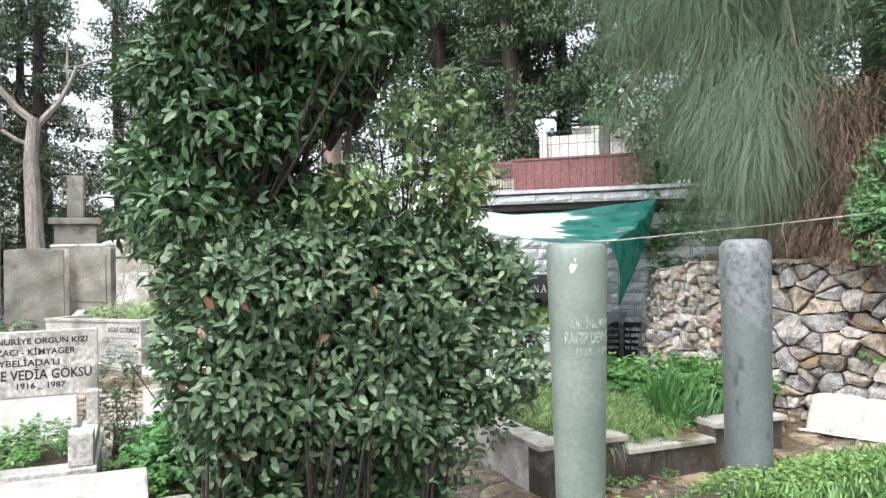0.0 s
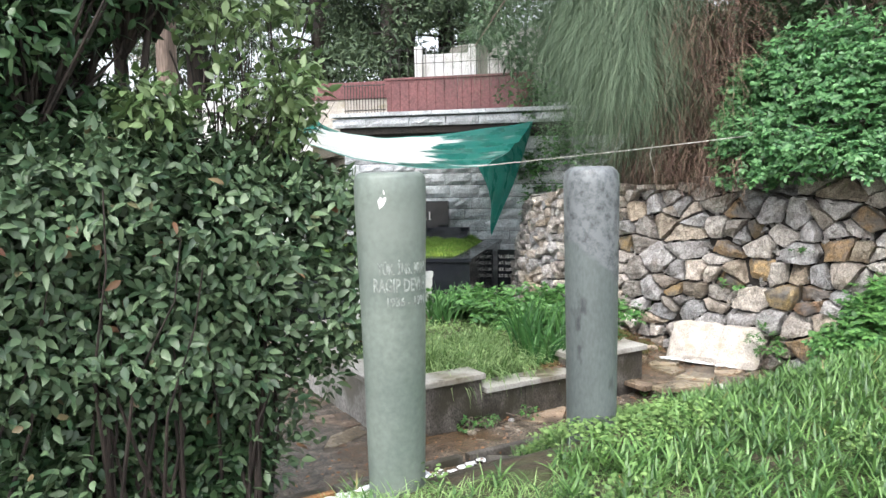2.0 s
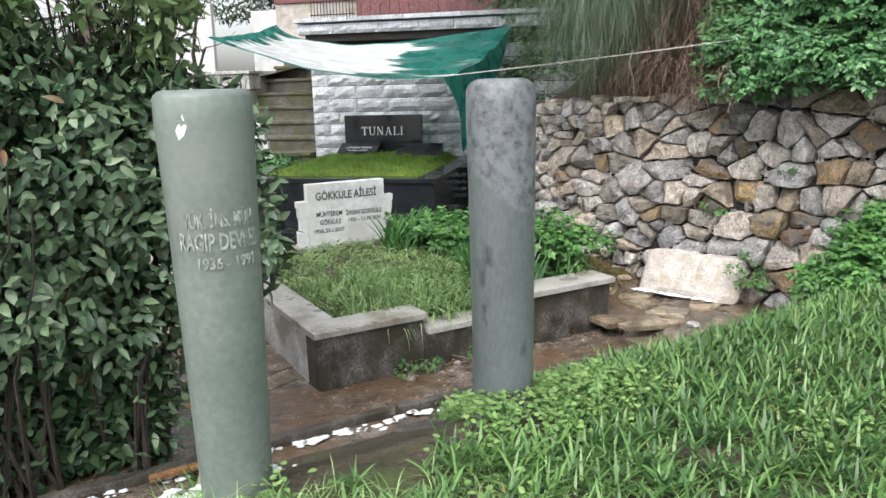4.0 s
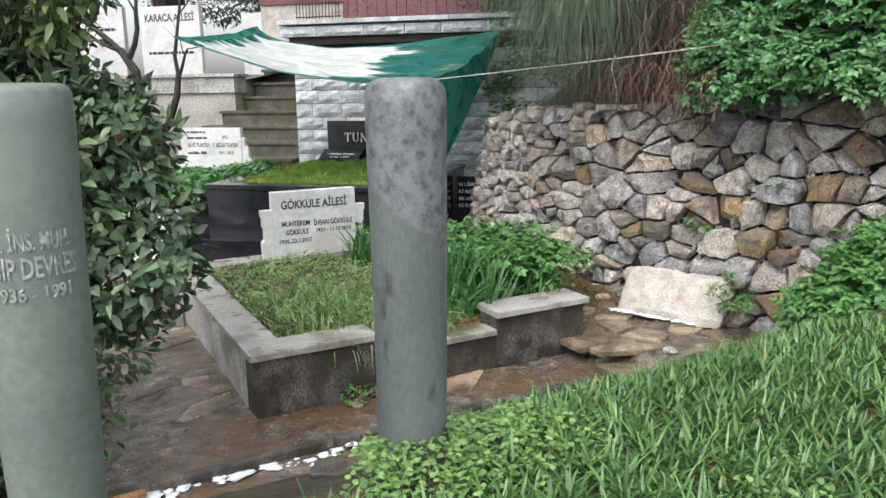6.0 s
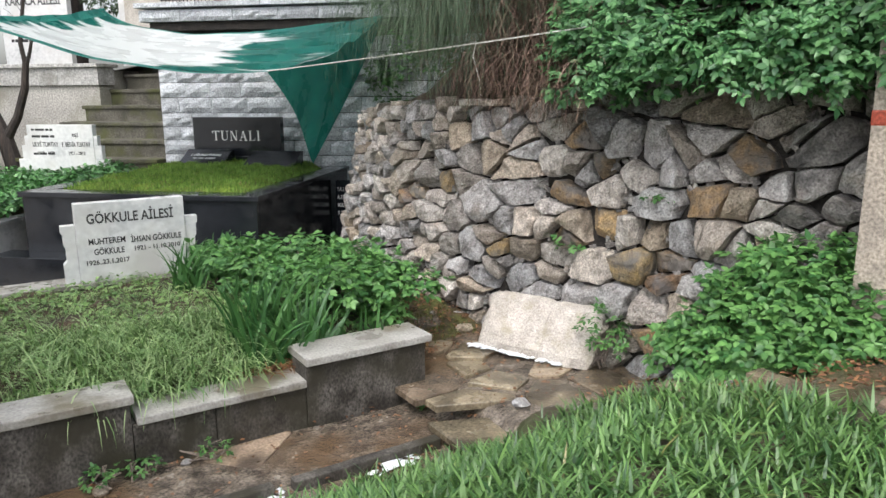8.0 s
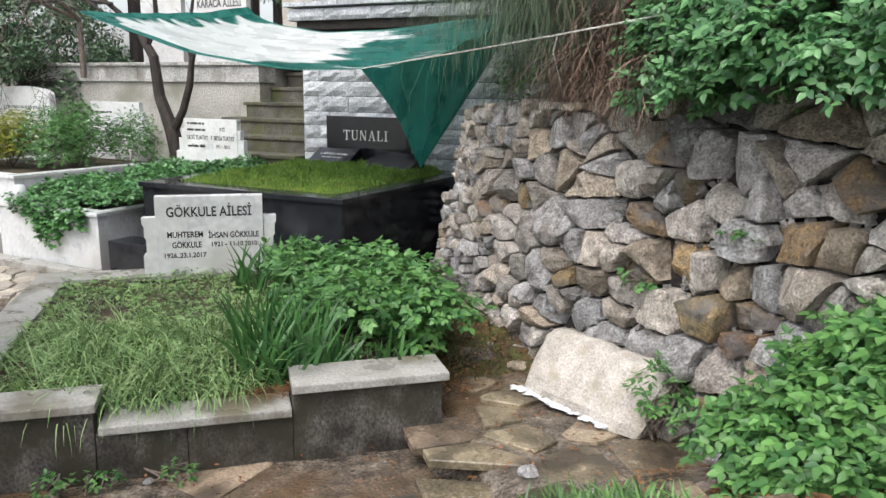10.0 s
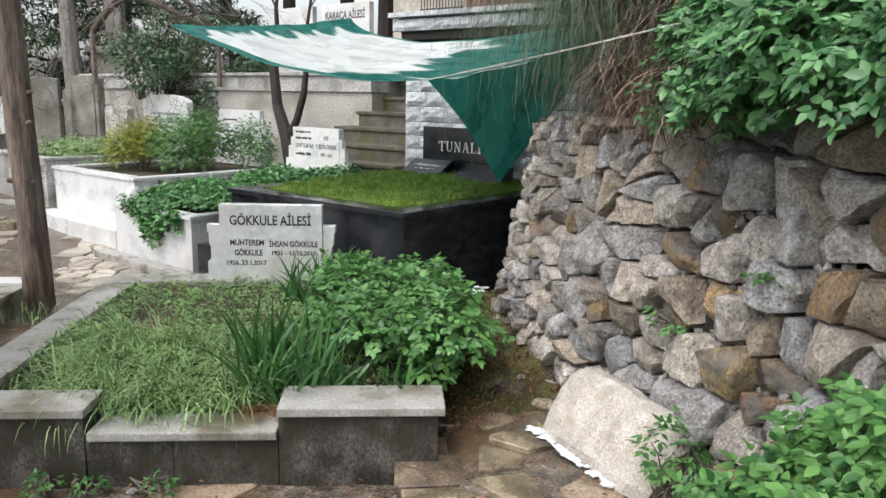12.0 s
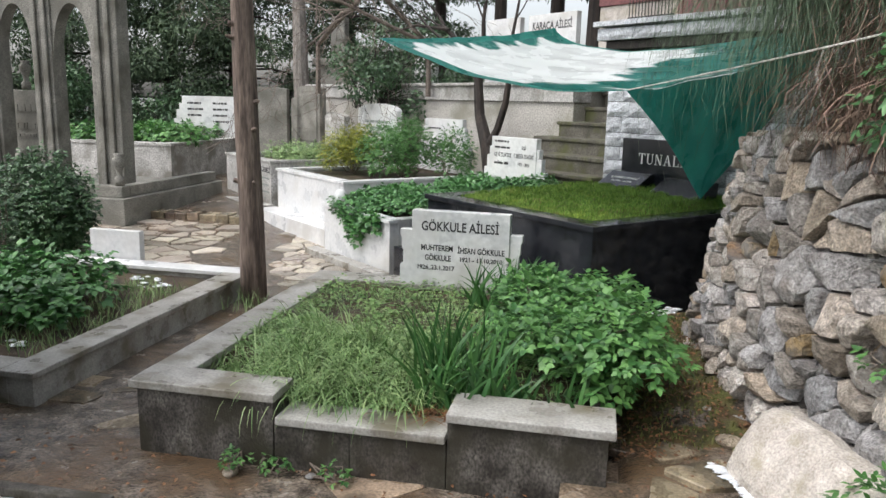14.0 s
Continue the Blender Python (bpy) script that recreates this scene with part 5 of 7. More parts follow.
tagged(cord, "thin white cord tied from the tarpaulin to the bank", "cord")

# ---- leaning post by the wall ----
post = empty("concrete_post", pose(8.47, 3.93, -0.1, 0, 1, 12))
part("shaft", boxed(-0.115, 0.115, -0.115, 0.115, 0, 2.6, 0.012, 0.003), M_PINK, post)
part("paint_band", boxed(-0.118, 0.118, -0.118, 0.118, 1.56, 1.64, 0.012), M_REDPAINT, post, "red painted band")
tagged(post, "slim pinkish concrete post with a red painted band", "post")


# ---- plants ----
def compound(pos, way, up, leaflet, width, pairs=2):
    """Leaves of several leaflets: one at the tip and pairs below it."""
    way = unit(way)
    side = unit(np.cross(way, up))
    n = len(pos)
    out = []
    size = leaflet * rng.uniform(0.7, 1.25, n)
    stalk = size[:, None] * 0.9
    out.append(leaves(pos + way * stalk * (0.6 + 0.8 * (pairs - 1)), way, up, size, size * width))
    for k in range(pairs):
        at = pos + way * stalk * (0.5 + 0.8 * k)
        for sgn in (-1, 1):
            d = way * 0.55 + sgn * side + rng.normal(0, 0.12, (n, 3))
            out.append(leaves(at, d, up + rng.normal(0, 0.15, (n, 3)), size * 0.9, size * width * 0.9))
    return joined(*out)


def shrub_leaves(centres, radii, count, leaflet, width, pairs=2, low=-0.25, face=(0, 0, 1.0)):
    """Compound leaves over the outer shell of some clumps, facing up and out."""
    pos, way, up = [], [], []
    for c, r, n in zip(centres, radii, count):
        d = rand_dirs(n, low, 1.0)
        k = rng.uniform(0.62, 1.05, (n, 1))
        lump = np.array([[1 + 0.18 * noise.noise(Vector(q) * 3.0 + Vector(c))] for q in d])
        pos.append(np.asarray(c) + d * np.asarray(r) * k * lump)
        w = d * np.array([[1, 1, 0.3]]) + rng.normal(0, 0.5, (n, 3))
        w[:, 2] -= 0.25
        way.append(w)
        up.append(np.array([face]) + 0.45 * d + rng.normal(0, 0.25, (n, 3)))
    return compound(np.concatenate(pos), np.concatenate(way), np.concatenate(up), leaflet, width, pairs)


def stems(bm, foot, tips, r0, r1, bend=0.1, sides=5):
    for t in tips:
        f, t = Vector(foot) + Vector(rng.normal(0, 0.03, 3)) * Vector((1, 1, 0)), Vector(t)
        m = f.lerp(t, 0.5) + Vector(rng.normal(0, bend, 3))
        q = f.lerp(t, 0.8) + Vector(rng.normal(0, bend * 0.5, 3))
        tube(bm, [f, f.lerp(m, 0.6), m, q, t], [r0, r0 * 0.9, (r0 + r1) / 2, r1 * 1.2, r1], sides)
    return bm


# clipped hedge
hedge = empty("clipped_hedge", pose(0, 0, 0))
HX0, HX1, HY0, HY1, HZ0, HZ1 = 1.34, 3.92, 5.2, 6.15, -0.36, 1.90


def hedge_shell(n):
    a_front, a_right, a_left, a_top, a_back = 2.7 * 2.2, 1.3 * 2.2, 1.3 * 2.2, 2.7 * 1.3, 2.7 * 1.2
    tot = a_front + a_right + a_left + a_top + a_back
    pos, nor = [], []
    for area, which in ((a_front, 0), (a_right, 1), (a_left, 2), (a_top, 3), (a_back, 4)):
        m = int(n * area / tot)
        u, v = rng.random(m), rng.random(m)
        X, Y, Z = HX0 + (HX1 - HX0) * u, HY0 + (HY1 - HY0) * u, HZ0 + (HZ1 - HZ0) * v ** 0.9
        if which == 0:
            p, d = np.stack([X, np.full(m, HY0), Z], 1), (0, -1, 0)
        elif which == 1:
            p, d = np.stack([np.full(m, HX1), Y, Z], 1), (1, 0, 0)
        elif which == 2:
            p, d = np.stack([np.full(m, HX0), Y, Z], 1), (-1, 0, 0)
        elif which == 3:
            p, d = np.stack([X, HY0 + (HY1 - HY0) * v, np.full(m, HZ1)], 1), (0, 0, 1)
        else:
            p, d = np.stack([X, np.full(m, HY1), Z], 1), (0, 1, 0)
        pos.append(p)
        nor.append(np.tile(np.array(d, float), (m, 1)))
    pos, nor = np.concatenate(pos), np.concatenate(nor)
    c = np.array([(HX0 + HX1) / 2, (HY0 + HY1) / 2, (HZ0 + HZ1) / 2])
    rel = (pos - c) / np.array([(HX1 - HX0) / 2, (HY1 - HY0) / 2, (HZ1 - HZ0) / 2])
    rounding = 1 - 0.09 * np.clip(np.sum(rel ** 4, axis=1) - 1, 0, 2)
    pos = c + (pos - c) * rounding[:, None]
    lump = np.array([noise.noise(Vector(p) * 2.2) * 0.13 + noise.noise(Vector(p) * 5.5) * 0.07 for p in pos])
    tuck = 0.5 * smooth(1.0, -0.2, pos[:, 2])
    out = pos + nor * (1.5 * lump - tuck - rng.random(len(pos)) ** 1.6 * 0.34 + 0.06)[:, None]
    right = 3.92 - 0.8 * np.clip(out[:, 1] - 5.2, 0, 2)
    out[:, 0] = HX0 + (out[:, 0] - HX0) * (right - HX0) / (HX1 - HX0)
    out[:, 2] += 0.12 * np.clip(out[:, 2], 0, 2) * np.array([noise.noise((q[0] * 1.6, q[1], 4.0)) for q in out])
    return out, nor


hp, hn = hedge_shell(21000)
thin = (hp[:, 2] < 0.45) & (rng.random(len(hp)) < 0.62) | (hp[:, 2] < 0.0) & (rng.random(len(hp)) < 0.45)
hp, hn = hp[~thin], hn[~thin]
k = len(hp)
way = hn * 0.55 + rng.normal(0, 0.55, (k, 3)) + np.array([[0, 0, -0.12]])
up = hn * 0.75 + np.array([[0, 0, 0.65]]) + rng.normal(0, 0.35, (k, 3))
hv = leaves(hp, way, up, 0.09 * rng.uniform(0.55, 1.25, k), 0.042 * rng.uniform(0.7, 1.2, k), 0.22, 0.22)
ob = raw("foliage", *hv, L_HEDGE, hedge)
tagged(ob, kind="stuff")
ip = np.column_stack([rng.uniform(HX0 + 0.25, HX1 - 0.75, 15000), rng.uniform(HY0 + 0.35, HY1 - 0.1, 15000), rng.uniform(-0.38, HZ1 - 0.15, 15000)])
ob = raw("inner_foliage", *leaves(ip, rand_dirs(15000), rand_dirs(15000), 0.095, 0.052), L_TREE, hedge)
tagged(ob, kind="stuff")
bm = bmesh.new()
for i in range(13):
    x, y = HX0 + 0.2 + (HX1 - HX0 - 0.95) * i / 12, rng.uniform(HY0 + 0.25, HY1 - 0.25)
    stems(bm, (x, y, -0.45), [(x + rng.normal(0, 0.25), y + rng.normal(0, 0.25), rng.uniform(1.0, 1.7)) for _ in range(6)], 0.013, 0.004, 0.08)
tagged(part("stem_work", bm, M_BARK_DARK, hedge), kind="stuff")
tagged(hedge, "dense clipped evergreen hedge with glossy dark green leaves", "hedge")


def leafy_tree(name, foot, trunk_tips, clumps, per_area, leaf, width, material, bark, label, r0=0.05, category="tree", extra=None):
    th = empty(name, pose(0, 0, 0))
    bm = stems(bmesh.new(), foot, trunk_tips, r0, r0 * 0.35, 0.12, 7)
    for c, r in clumps:
        best = min(trunk_tips, key=lambda t: (Vector(t) - Vector(c)).length)
        m = Vector(best).lerp(Vector(foot), 0.35)
        for _ in range(4):
            e = Vector(c) + Vector(rng.normal(0, 0.45, 3)) * (max(r) if hasattr(r, "__len__") else r)
            tube(bm, [m, m.lerp(e, 0.5) + Vector(rng.normal(0, 0.08, 3)), e], [r0 * 0.35, r0 * 0.2, r0 * 0.08], 5)
    part("trunk", bm, bark, th)
    v = ball_leaves([c for c, r in clumps], [r for c, r in clumps], per_area, leaf, width, inner=0.5)
    tagged(raw("crown", *v, material, th), kind="stuff")
    return tagged(th, label, category)


def cluster(x0, x1, y0, y1, z0, z1, n, r0, r1):
    return [((rng.uniform(x0, x1), rng.uniform(y0, y1), rng.uniform(z0, z1)), rng.uniform(r0, r1) * np.array([1, 1, 0.75])) for _ in range(n)]


crown = cluster(1.35, 3.0, 5.2, 6.6, 2.7, 5.2, 42, 0.28, 0.5) + cluster(1.3, 2.5, 5.7, 6.4, 1.9, 3.0, 16, 0.26, 0.4) + cluster(1.25, 1.9, 5.5, 6.4, 1.7, 3.2, 15, 0.26, 0.42) + cluster(2.7, 3.2, 5.2, 5.9, 3.0, 4.6, 8, 0.26, 0.38)
leafy_tree("laurel_tree", (2.2, 5.95, -0.4), [(1.4, 5.8, 3.6), (1.7, 6.1, 4.2), (2.0, 5.9, 4.0), (2.3, 6.0, 4.4), (2.6, 5.8, 4.0), (2.9, 5.9, 4.2), (1.8, 5.7, 3.2)],
           crown, 330, 0.105, 0.042, L_TREE, M_BARK_DARK, "tall dark evergreen laurel with several stems behind the hedge", 0.04)
sprays = cluster(2.7, 3.75, 5.3, 5.9, 2.2, 3.0, 10, 0.12, 0.24) + cluster(2.4, 3.7, 5.3, 5.9, 1.95, 2.25, 14, 0.14, 0.22)
leafy_tree("sparse_shrub", (3.0, 5.8, -0.4), [(2.7, 5.7, 2.5), (2.95, 5.7, 2.7), (3.1, 5.75, 2.9), (3.3, 5.6, 2.7), (3.6, 5.6, 2.9), (2.85, 5.9, 2.6), (3.2, 5.8, 2.4)],
           sprays, 210, 0.09, 0.042, L_SPRAY, M_BARK_DARK, "thin-stemmed shrub with sparse light green leaves above the hedge", 0.018, "shrub")

# dark conifer above the bank, with grey-green weeping twigs
weep = empty("weeping_conifer", pose(0, 0, 0))
bm = bmesh.new()
tube(bm, [(10.4, 9.5, 1.8), (10.2, 9.4, 4.0), (9.8, 9.2, 6.0), (9.3, 9.0, 7.5)], [0.2, 0.17, 0.13, 0.07], 10)
limbs = []
for i in range(30):
    foot = Vector((10.0, 9.3, rng.uniform(4.5, 7.0)))
    tip = Vector((rng.uniform(7.7, 9.2), rng.uniform(5.6, 11.6), rng.uniform(3.4, 6.4)))
    m = foot.lerp(tip, 0.55) + Vector((0, 0, 0.55))
    pts = [foot, foot.lerp(m, 0.6) + Vector((0, 0, 0.12)), m, m.lerp(tip, 0.6), tip]
    tube(bm, pts, [0.05, 0.04, 0.03, 0.018, 0.008], 6)
    limbs.append((pts, rng.uniform(0.9, 1.5)))
for y, z in ((7.1, 3.1), (7.3, 3.4), (7.55, 3.3), (7.8, 3.3), (8.0, 3.5), (8.2, 3.6), (7.4, 2.9), (7.7, 2.8)):
    tip = Vector((7.95 + rng.uniform(-0.1, 0.15), y, z - 0.3))
    foot = Vector((9.4, y + 0.7, z + 1.2))
    pts = [foot, foot.lerp(tip, 0.4) + Vector((0, 0, 0.4)), foot.lerp(tip, 0.65) + Vector((0, 0, 0.42)), foot.lerp(tip, 0.85) + Vector((0, 0, 0.2)), tip]
    tube(bm, pts, [0.03, 0.025, 0.018, 0.012, 0.006], 6)
    limbs.append((pts, 1.35))
part("limbs", bm, M_BARK, weep)


def strands(roots, length, width, spread, segs=6, shake=0.02):
    """Hanging ribbons that leave their root sideways and fall."""
    n = len(roots)
    a = rng.uniform(0, 2 * np.pi, n)
    out = np.stack([np.cos(a), np.sin(a), np.zeros(n)], 1) * rng.uniform(0.1, 1, (n, 1)) * spread
    b = a + rng.uniform(0.8, 2.2, n)
    s = np.stack([np.cos(b), np.sin(b), np.zeros(n)], 1) * width / 2
    rows = []
    for k in range(segs + 1):
        t = k / segs
        p = roots + out * (1 - (1 - t) ** 2)
        p = p + np.array([[0, 0, 1.0]]) * (0.10 * t - t ** 1.5 * 1.0) * length[:, None] + rng.normal(0, shake, (n, 3)) * t
        rows += [p - s * (1 - 0.7 * t), p + s * (1 - 0.7 * t)]
    v = np.stack(rows, 1).reshape(-1, 3)
    m = 2 * (segs + 1)
    i = np.arange(n)[:, None] * m
    f = np.concatenate([i + np.array([[2 * k, 2 * k + 1, 2 * k + 3, 2 * k + 2]]) for k in range(segs)], 1).reshape(-1, 4)
    return v, f


roots, lens = [], []
for pts, ln in limbs:
    n = 800 if ln != 1.35 else 1500
    t = rng.uniform(0.25, 1.0, n) * 4
    i = np.minimum(t.astype(int), 3)
    P = np.array([tuple(p) for p in pts])
    roots.append(P[i] + (P[i + 1] - P[i]) * (t - i)[:, None] + rng.normal(0, 0.06, (n, 3)))
    lens.append(ln * rng.uniform(0.35, 1.05, n))
sv = strands(np.concatenate(roots), np.concatenate(lens), 0.0045, 1.0, 8, 0.035)
tagged(raw("drooping_foliage", *sv, L_WEEP, weep), kind="stuff")
tagged(weep, "weeping conifer with long grey-green hanging twigs above the wall", "tree")

# dead vine tangle on the bank
vine = empty("dead_vine", pose(0, 0, 0))
vr = np.column_stack([rng.uniform(8.15, 8.75, 2400), rng.uniform(6.15, 7.6, 2400), rng.uniform(1.9, 3.7, 2400)])
vr[:, 0] += 0.15 * (vr[:, 2] - 2)
vv = strands(vr, rng.uniform(0.2, 0.9, 2400), 0.0065, 0.8, 9, 0.045)
low = np.column_stack([rng.uniform(7.98, 8.4, 700), rng.uniform(5.8, 7.25, 700), rng.uniform(1.62, 1.95, 700)])
lv = strands(low, rng.uniform(0.1, 0.35, 700), 0.008, 0.4, 6)
tagged(raw("hanging_tangle", *vv, M_VINE, vine), kind="stuff")
tagged(raw("trailing_tangle", *lv, M_VINE, vine), kind="stuff")
tagged(vine, "tangled reddish-brown dead vine stems hanging over the wall", "vine")


def bush(name, centres, radii, counts, leaflet, width, material, label, foot, pairs=2, low=-0.25, face=(0, 0, 1.0)):
    th = empty(name, pose(0, 0, 0))
    tagged(raw("foliage", *shrub_leaves(centres, radii, counts, leaflet, width, pairs, low, face), material, th), kind="stuff")
    bm = bmesh.new()
    for c, r in zip(centres, radii):
        stems(bm, foot, [tuple(np.asarray(c) + d * np.asarray(r) * 0.8) for d in rand_dirs(5, 0, 1)], 0.007, 0.003, 0.05)
    tagged(part("stem_work", bm, M_TWIG, th), kind="stuff")
    return tagged(th, label, "bush")


over_c, over_r, over_n = [], [], []
for i in range(62):
    y = rng.uniform(3.3, 6.15)
    h = rng.uniform(0, 1)
    x = float(np.interp(y, [3.6, 5, 6.3], [8.42, 8.22, 8.0]))
    over_c.append((x + 0.06 + 0.45 * h + 0.3 * max(0, y - 5.5), y, 1.70 + 0.05 * (6 - y) + 1.15 * h))
    over_r.append((rng.uniform(0.16, 0.32), rng.uniform(0.16, 0.36), rng.uniform(0.14, 0.3)))
    over_n.append(165)
bush("overhanging_bush", over_c, over_r, over_n, 0.056, 0.60, L_OVER, "leafy green bush with compound leaves hanging over the rubble wall", (8.75, 5.0, 1.9), 2, -0.6, (-0.4, -0.15, 0.7))
bank_c, bank_r, bank_n = [], [], []
for i in range(26):
    bank_c.append((rng.uniform(8.9, 10.5), rng.uniform(2.5, 7.5), 2.6 + rng.uniform(0, 1.8)))
    bank_r.append((0.55, 0.55, 0.45))
    bank_n.append(150)
bush("bank_bush", bank_c, bank_r, bank_n, 0.08, 0.55, L_TREE, "dark green undergrowth covering the steep bank", (9.5, 5.0, 2.0), 2, -0.5)
bush("leafy_bush", [(8.22, 4.38, 0.26), (8.12, 4.66, 0.14), (8.35, 4.12, 0.36), (8.15, 4.08, 0.16), (8.38, 4.52, 0.42), (8.38, 3.80, 0.30), (8.42, 4.32, 0.58), (8.05, 4.35, 0.02)],
     [(0.34, 0.38, 0.32), (0.27, 0.3, 0.26), (0.32, 0.34, 0.34), (0.30, 0.34, 0.26), (0.27, 0.33, 0.3), (0.32, 0.32, 0.34), (0.27, 0.32, 0.26), (0.24, 0.3, 0.2)],
     [430, 320, 380, 380, 300, 320, 340, 220], 0.056, 0.6, L_FRESH, "bright green bush with five-part leaves at the foot of the wall", (8.25, 4.35, 0.0), 2, -0.25, (-0.15, -0.1, 0.9))
bush("wall_seedling", [(8.05, 5.52, 0.05), (8.08, 5.44, -0.02)], [(0.13, 0.13, 0.15), (0.1, 0.12, 0.1)], [36, 20], 0.05, 0.5, L_FRESH, "small green seedling beside the limestone fragment", (8.06, 5.5, -0.2))
for y, z in ((5.2, 1.62), (5.35, 0.92), (6.0, 0.55)):
    s_ = float(np.interp(-y, [-10.6, -9.75, -9.0, -8.3, -7.5, -6.9, -6.4, -6.0, -5.5, -5.0, -4.0], seg[:11]))
    p = on_wall(s_, z, 0.06)
    bush("wall_seedling", [tuple(p)], [(0.07, 0.08, 0.08)], [16], 0.04, 0.6, L_FRESH, "small green seedling growing from a joint of the wall", tuple(on_wall(s_, z - 0.03, -0.02)))
bush("plot_herbs", [(rng.uniform(6.35 + 0.1 * max(0, 6 - k), 7.15), 6.55 + 2.2 * k / 39, rng.uniform(0.0, 0.34)) for k in range(40)],
     [(rng.uniform(0.12, 0.27), rng.uniform(0.12, 0.25), rng.uniform(0.07, 0.17)) for k in range(40)],
     [66] * 40, 0.060, 0.66, L_FRESH, "low bright green herbs crowding one end of the grave plot", (6.8, 7.4, -0.05))


straw = np.column_stack([rng.normal(6.05, 0.16, 110), rng.normal(6.30, 0.05, 110), np.full(110, -0.055)])
tagged(raw("withered_leaves", *blades(straw, rng.uniform(0, 6.28, 110), rng.uniform(0.06, 0.2, 110), rng.uniform(0.006, 0.014, 110), rng.uniform(1.5, 1.9, 110), 4, 0.25, 0.0, 0.8), L_LITTER), "withered brown iris leaves fallen on the coping", "leaves", kind="stuff")


def iris(x, y, z, n, length):
    th = empty("iris_clump", pose(x, y, z))
    p = np.column_stack([rng.normal(0, 0.08, n), rng.normal(0, 0.05, n), np.full(n, -0.02)])
    h = rng.choice((0.0, 3.14), n) + rng.normal(0, 0.9, n)
    v = blades(p, h, length * 1.15 * rng.uniform(0.55, 1.15, n), rng.uniform(0.026, 0.042, n), rng.uniform(0.1, 1.0, n), 7, 1.2, rng.uniform(0.7, 1.5, n))
    per = len(v[0]) // n
    for k in range(n):
        raw("leaf", v[0][k * per:(k + 1) * per], v[1][:len(v[1]) // n], L_IRIS_LEAF, th)
    return tagged(th, "clump of dark green sword-shaped iris leaves", "plant", group="iris clumps")


for x, y, n, ln in ((6.06, 6.44, 46, 0.50), (6.24, 6.42, 46, 0.48), (6.0, 6.62, 40, 0.5), (6.42, 6.46, 30, 0.38), (6.2, 6.7, 34, 0.48), (6.0, 8.2, 30, 0.42), (6.3, 8.35, 30, 0.42), (6.1, 8.55, 26, 0.36), (6.5, 8.5, 20, 0.36), (6.75, 6.42, 18, 0.34)):
    iris(x, y, float(bed_z(x, y)), n, ln)


# ---- other graves ----
def text_bars(parent, m, rows, material, thick=0.001):
    """Lines of writing too small to read: short bars, one mesh a word."""
    r_ = random.Random(len(rows) * 7 + int(rows[0][2] * 100))
    for x, z, w, h in rows:
        u = x
        while u < x + w - 0.03:
            ln = min(r_.uniform(0.05, 0.16), x + w - u)
            me = boxed(u, u + ln - 0.018, -thick, thick, z, z + h, 0.0)
            bmesh.ops.transform(me, matrix=m, verts=me.verts)
            part("word", me, material, parent)
            u += ln


def arched_stone(w, h, t, rise, shoulder=0.0):
    pts = [(-w / 2, 0), (w / 2, 0), (w / 2, h - rise)]
    pts += [(w / 2 * math.cos(a), h - rise + rise * math.sin(a)) for a in (math.pi * k / 10 for k in range(1, 10))]
    pts += [(-w / 2, h - rise)]
    return prism(pts, -t / 2, t / 2, 0.006)


def headstone(m, w, h, t=0.09, rise=0.0, material=None, wings=False, bars=(), label="white marble headstone with dark lettering", words=(), letter=None):
    th = empty("headstone", m)
    material = material or M_MARBLE
    part("slab", arched_stone(w, h, t, rise) if rise else boxed(-w / 2, w / 2, -t / 2, t / 2, 0, h, 0.006), material, th)
    if wings:
        for s in (-1, 1):
            for k, (d, hh) in enumerate(((0.05, 0.84), (0.10, 0.70), (0.16, 0.5))):
                z0 = (0, 0.5, 0.7)[2 - k] * h
                a = s * (w / 2 + 0.002)
                b = s * (w / 2 + d * w / 0.9)
                part("wing", boxed(min(a, b), max(a, b), -t / 2 + 0.008, t / 2 - 0.008, z0 + 0.002, hh * h, 0.004), material, th)
    if bars:
        text_bars(th, pose(0, -t / 2 - 0.001, 0), bars, letter or M_LETTER_DARK)
    for s, size, x, z, sq in words:
        text_part(s, size, pose(x, -t / 2 - 0.001, z), letter or M_LETTER_DARK, th, align="CENTER", squeeze=sq)
    return tagged(th, label, "headstone")


def grave_box(name, m, w, d, h, material, label, step=0.0, wall=0.12, cap=0.045):
    """A raised grave border: four panels with a coping, and an optional foot step in front. Front edge at y 0, middle at x 0."""
    th = empty(name, m)
    part("front_panel", boxed(-w / 2, w / 2, 0, wall, -0.2, h, 0.005), material, th)
    part("back_panel", boxed(-w / 2, w / 2, d - wall, d, -0.2, h, 0.005), material, th)
    for s in (-1, 1):
        a, b = sorted((s * w / 2, s * (w / 2 - wall)))
        part("side_panel", boxed(a, b, wall + 0.002, d - wall - 0.002, -0.2, h, 0.005), material, th)
        a, b = sorted((s * (w / 2 + 0.025), s * (w / 2 - wall - 0.03)))
        part("coping", boxed(a, b, wall + 0.062, d + 0.02, h + 0.002, h + cap, 0.006), material, th)
    part("coping", boxed(-w / 2 - 0.025, w / 2 + 0.025, -0.025, wall + 0.06, h + 0.002, h + cap, 0.006), material, th)
    part("fill", boxed(-w / 2 + wall + 0.002, w / 2 - wall - 0.002, wall + 0.002, d - wall - 0.002, -0.2, h - 0.03, 0.0), M_SOIL, th)
    if step:
        part("foot_step", boxed(-w / 2 - 0.1, w / 2 + 0.1, -0.36, -0.003, -0.2, step, 0.008), material, th)
    return tagged(th, label, "grave border")


def tomb_at(u, n, z):
    return TOMB @ pose(u, n, z)


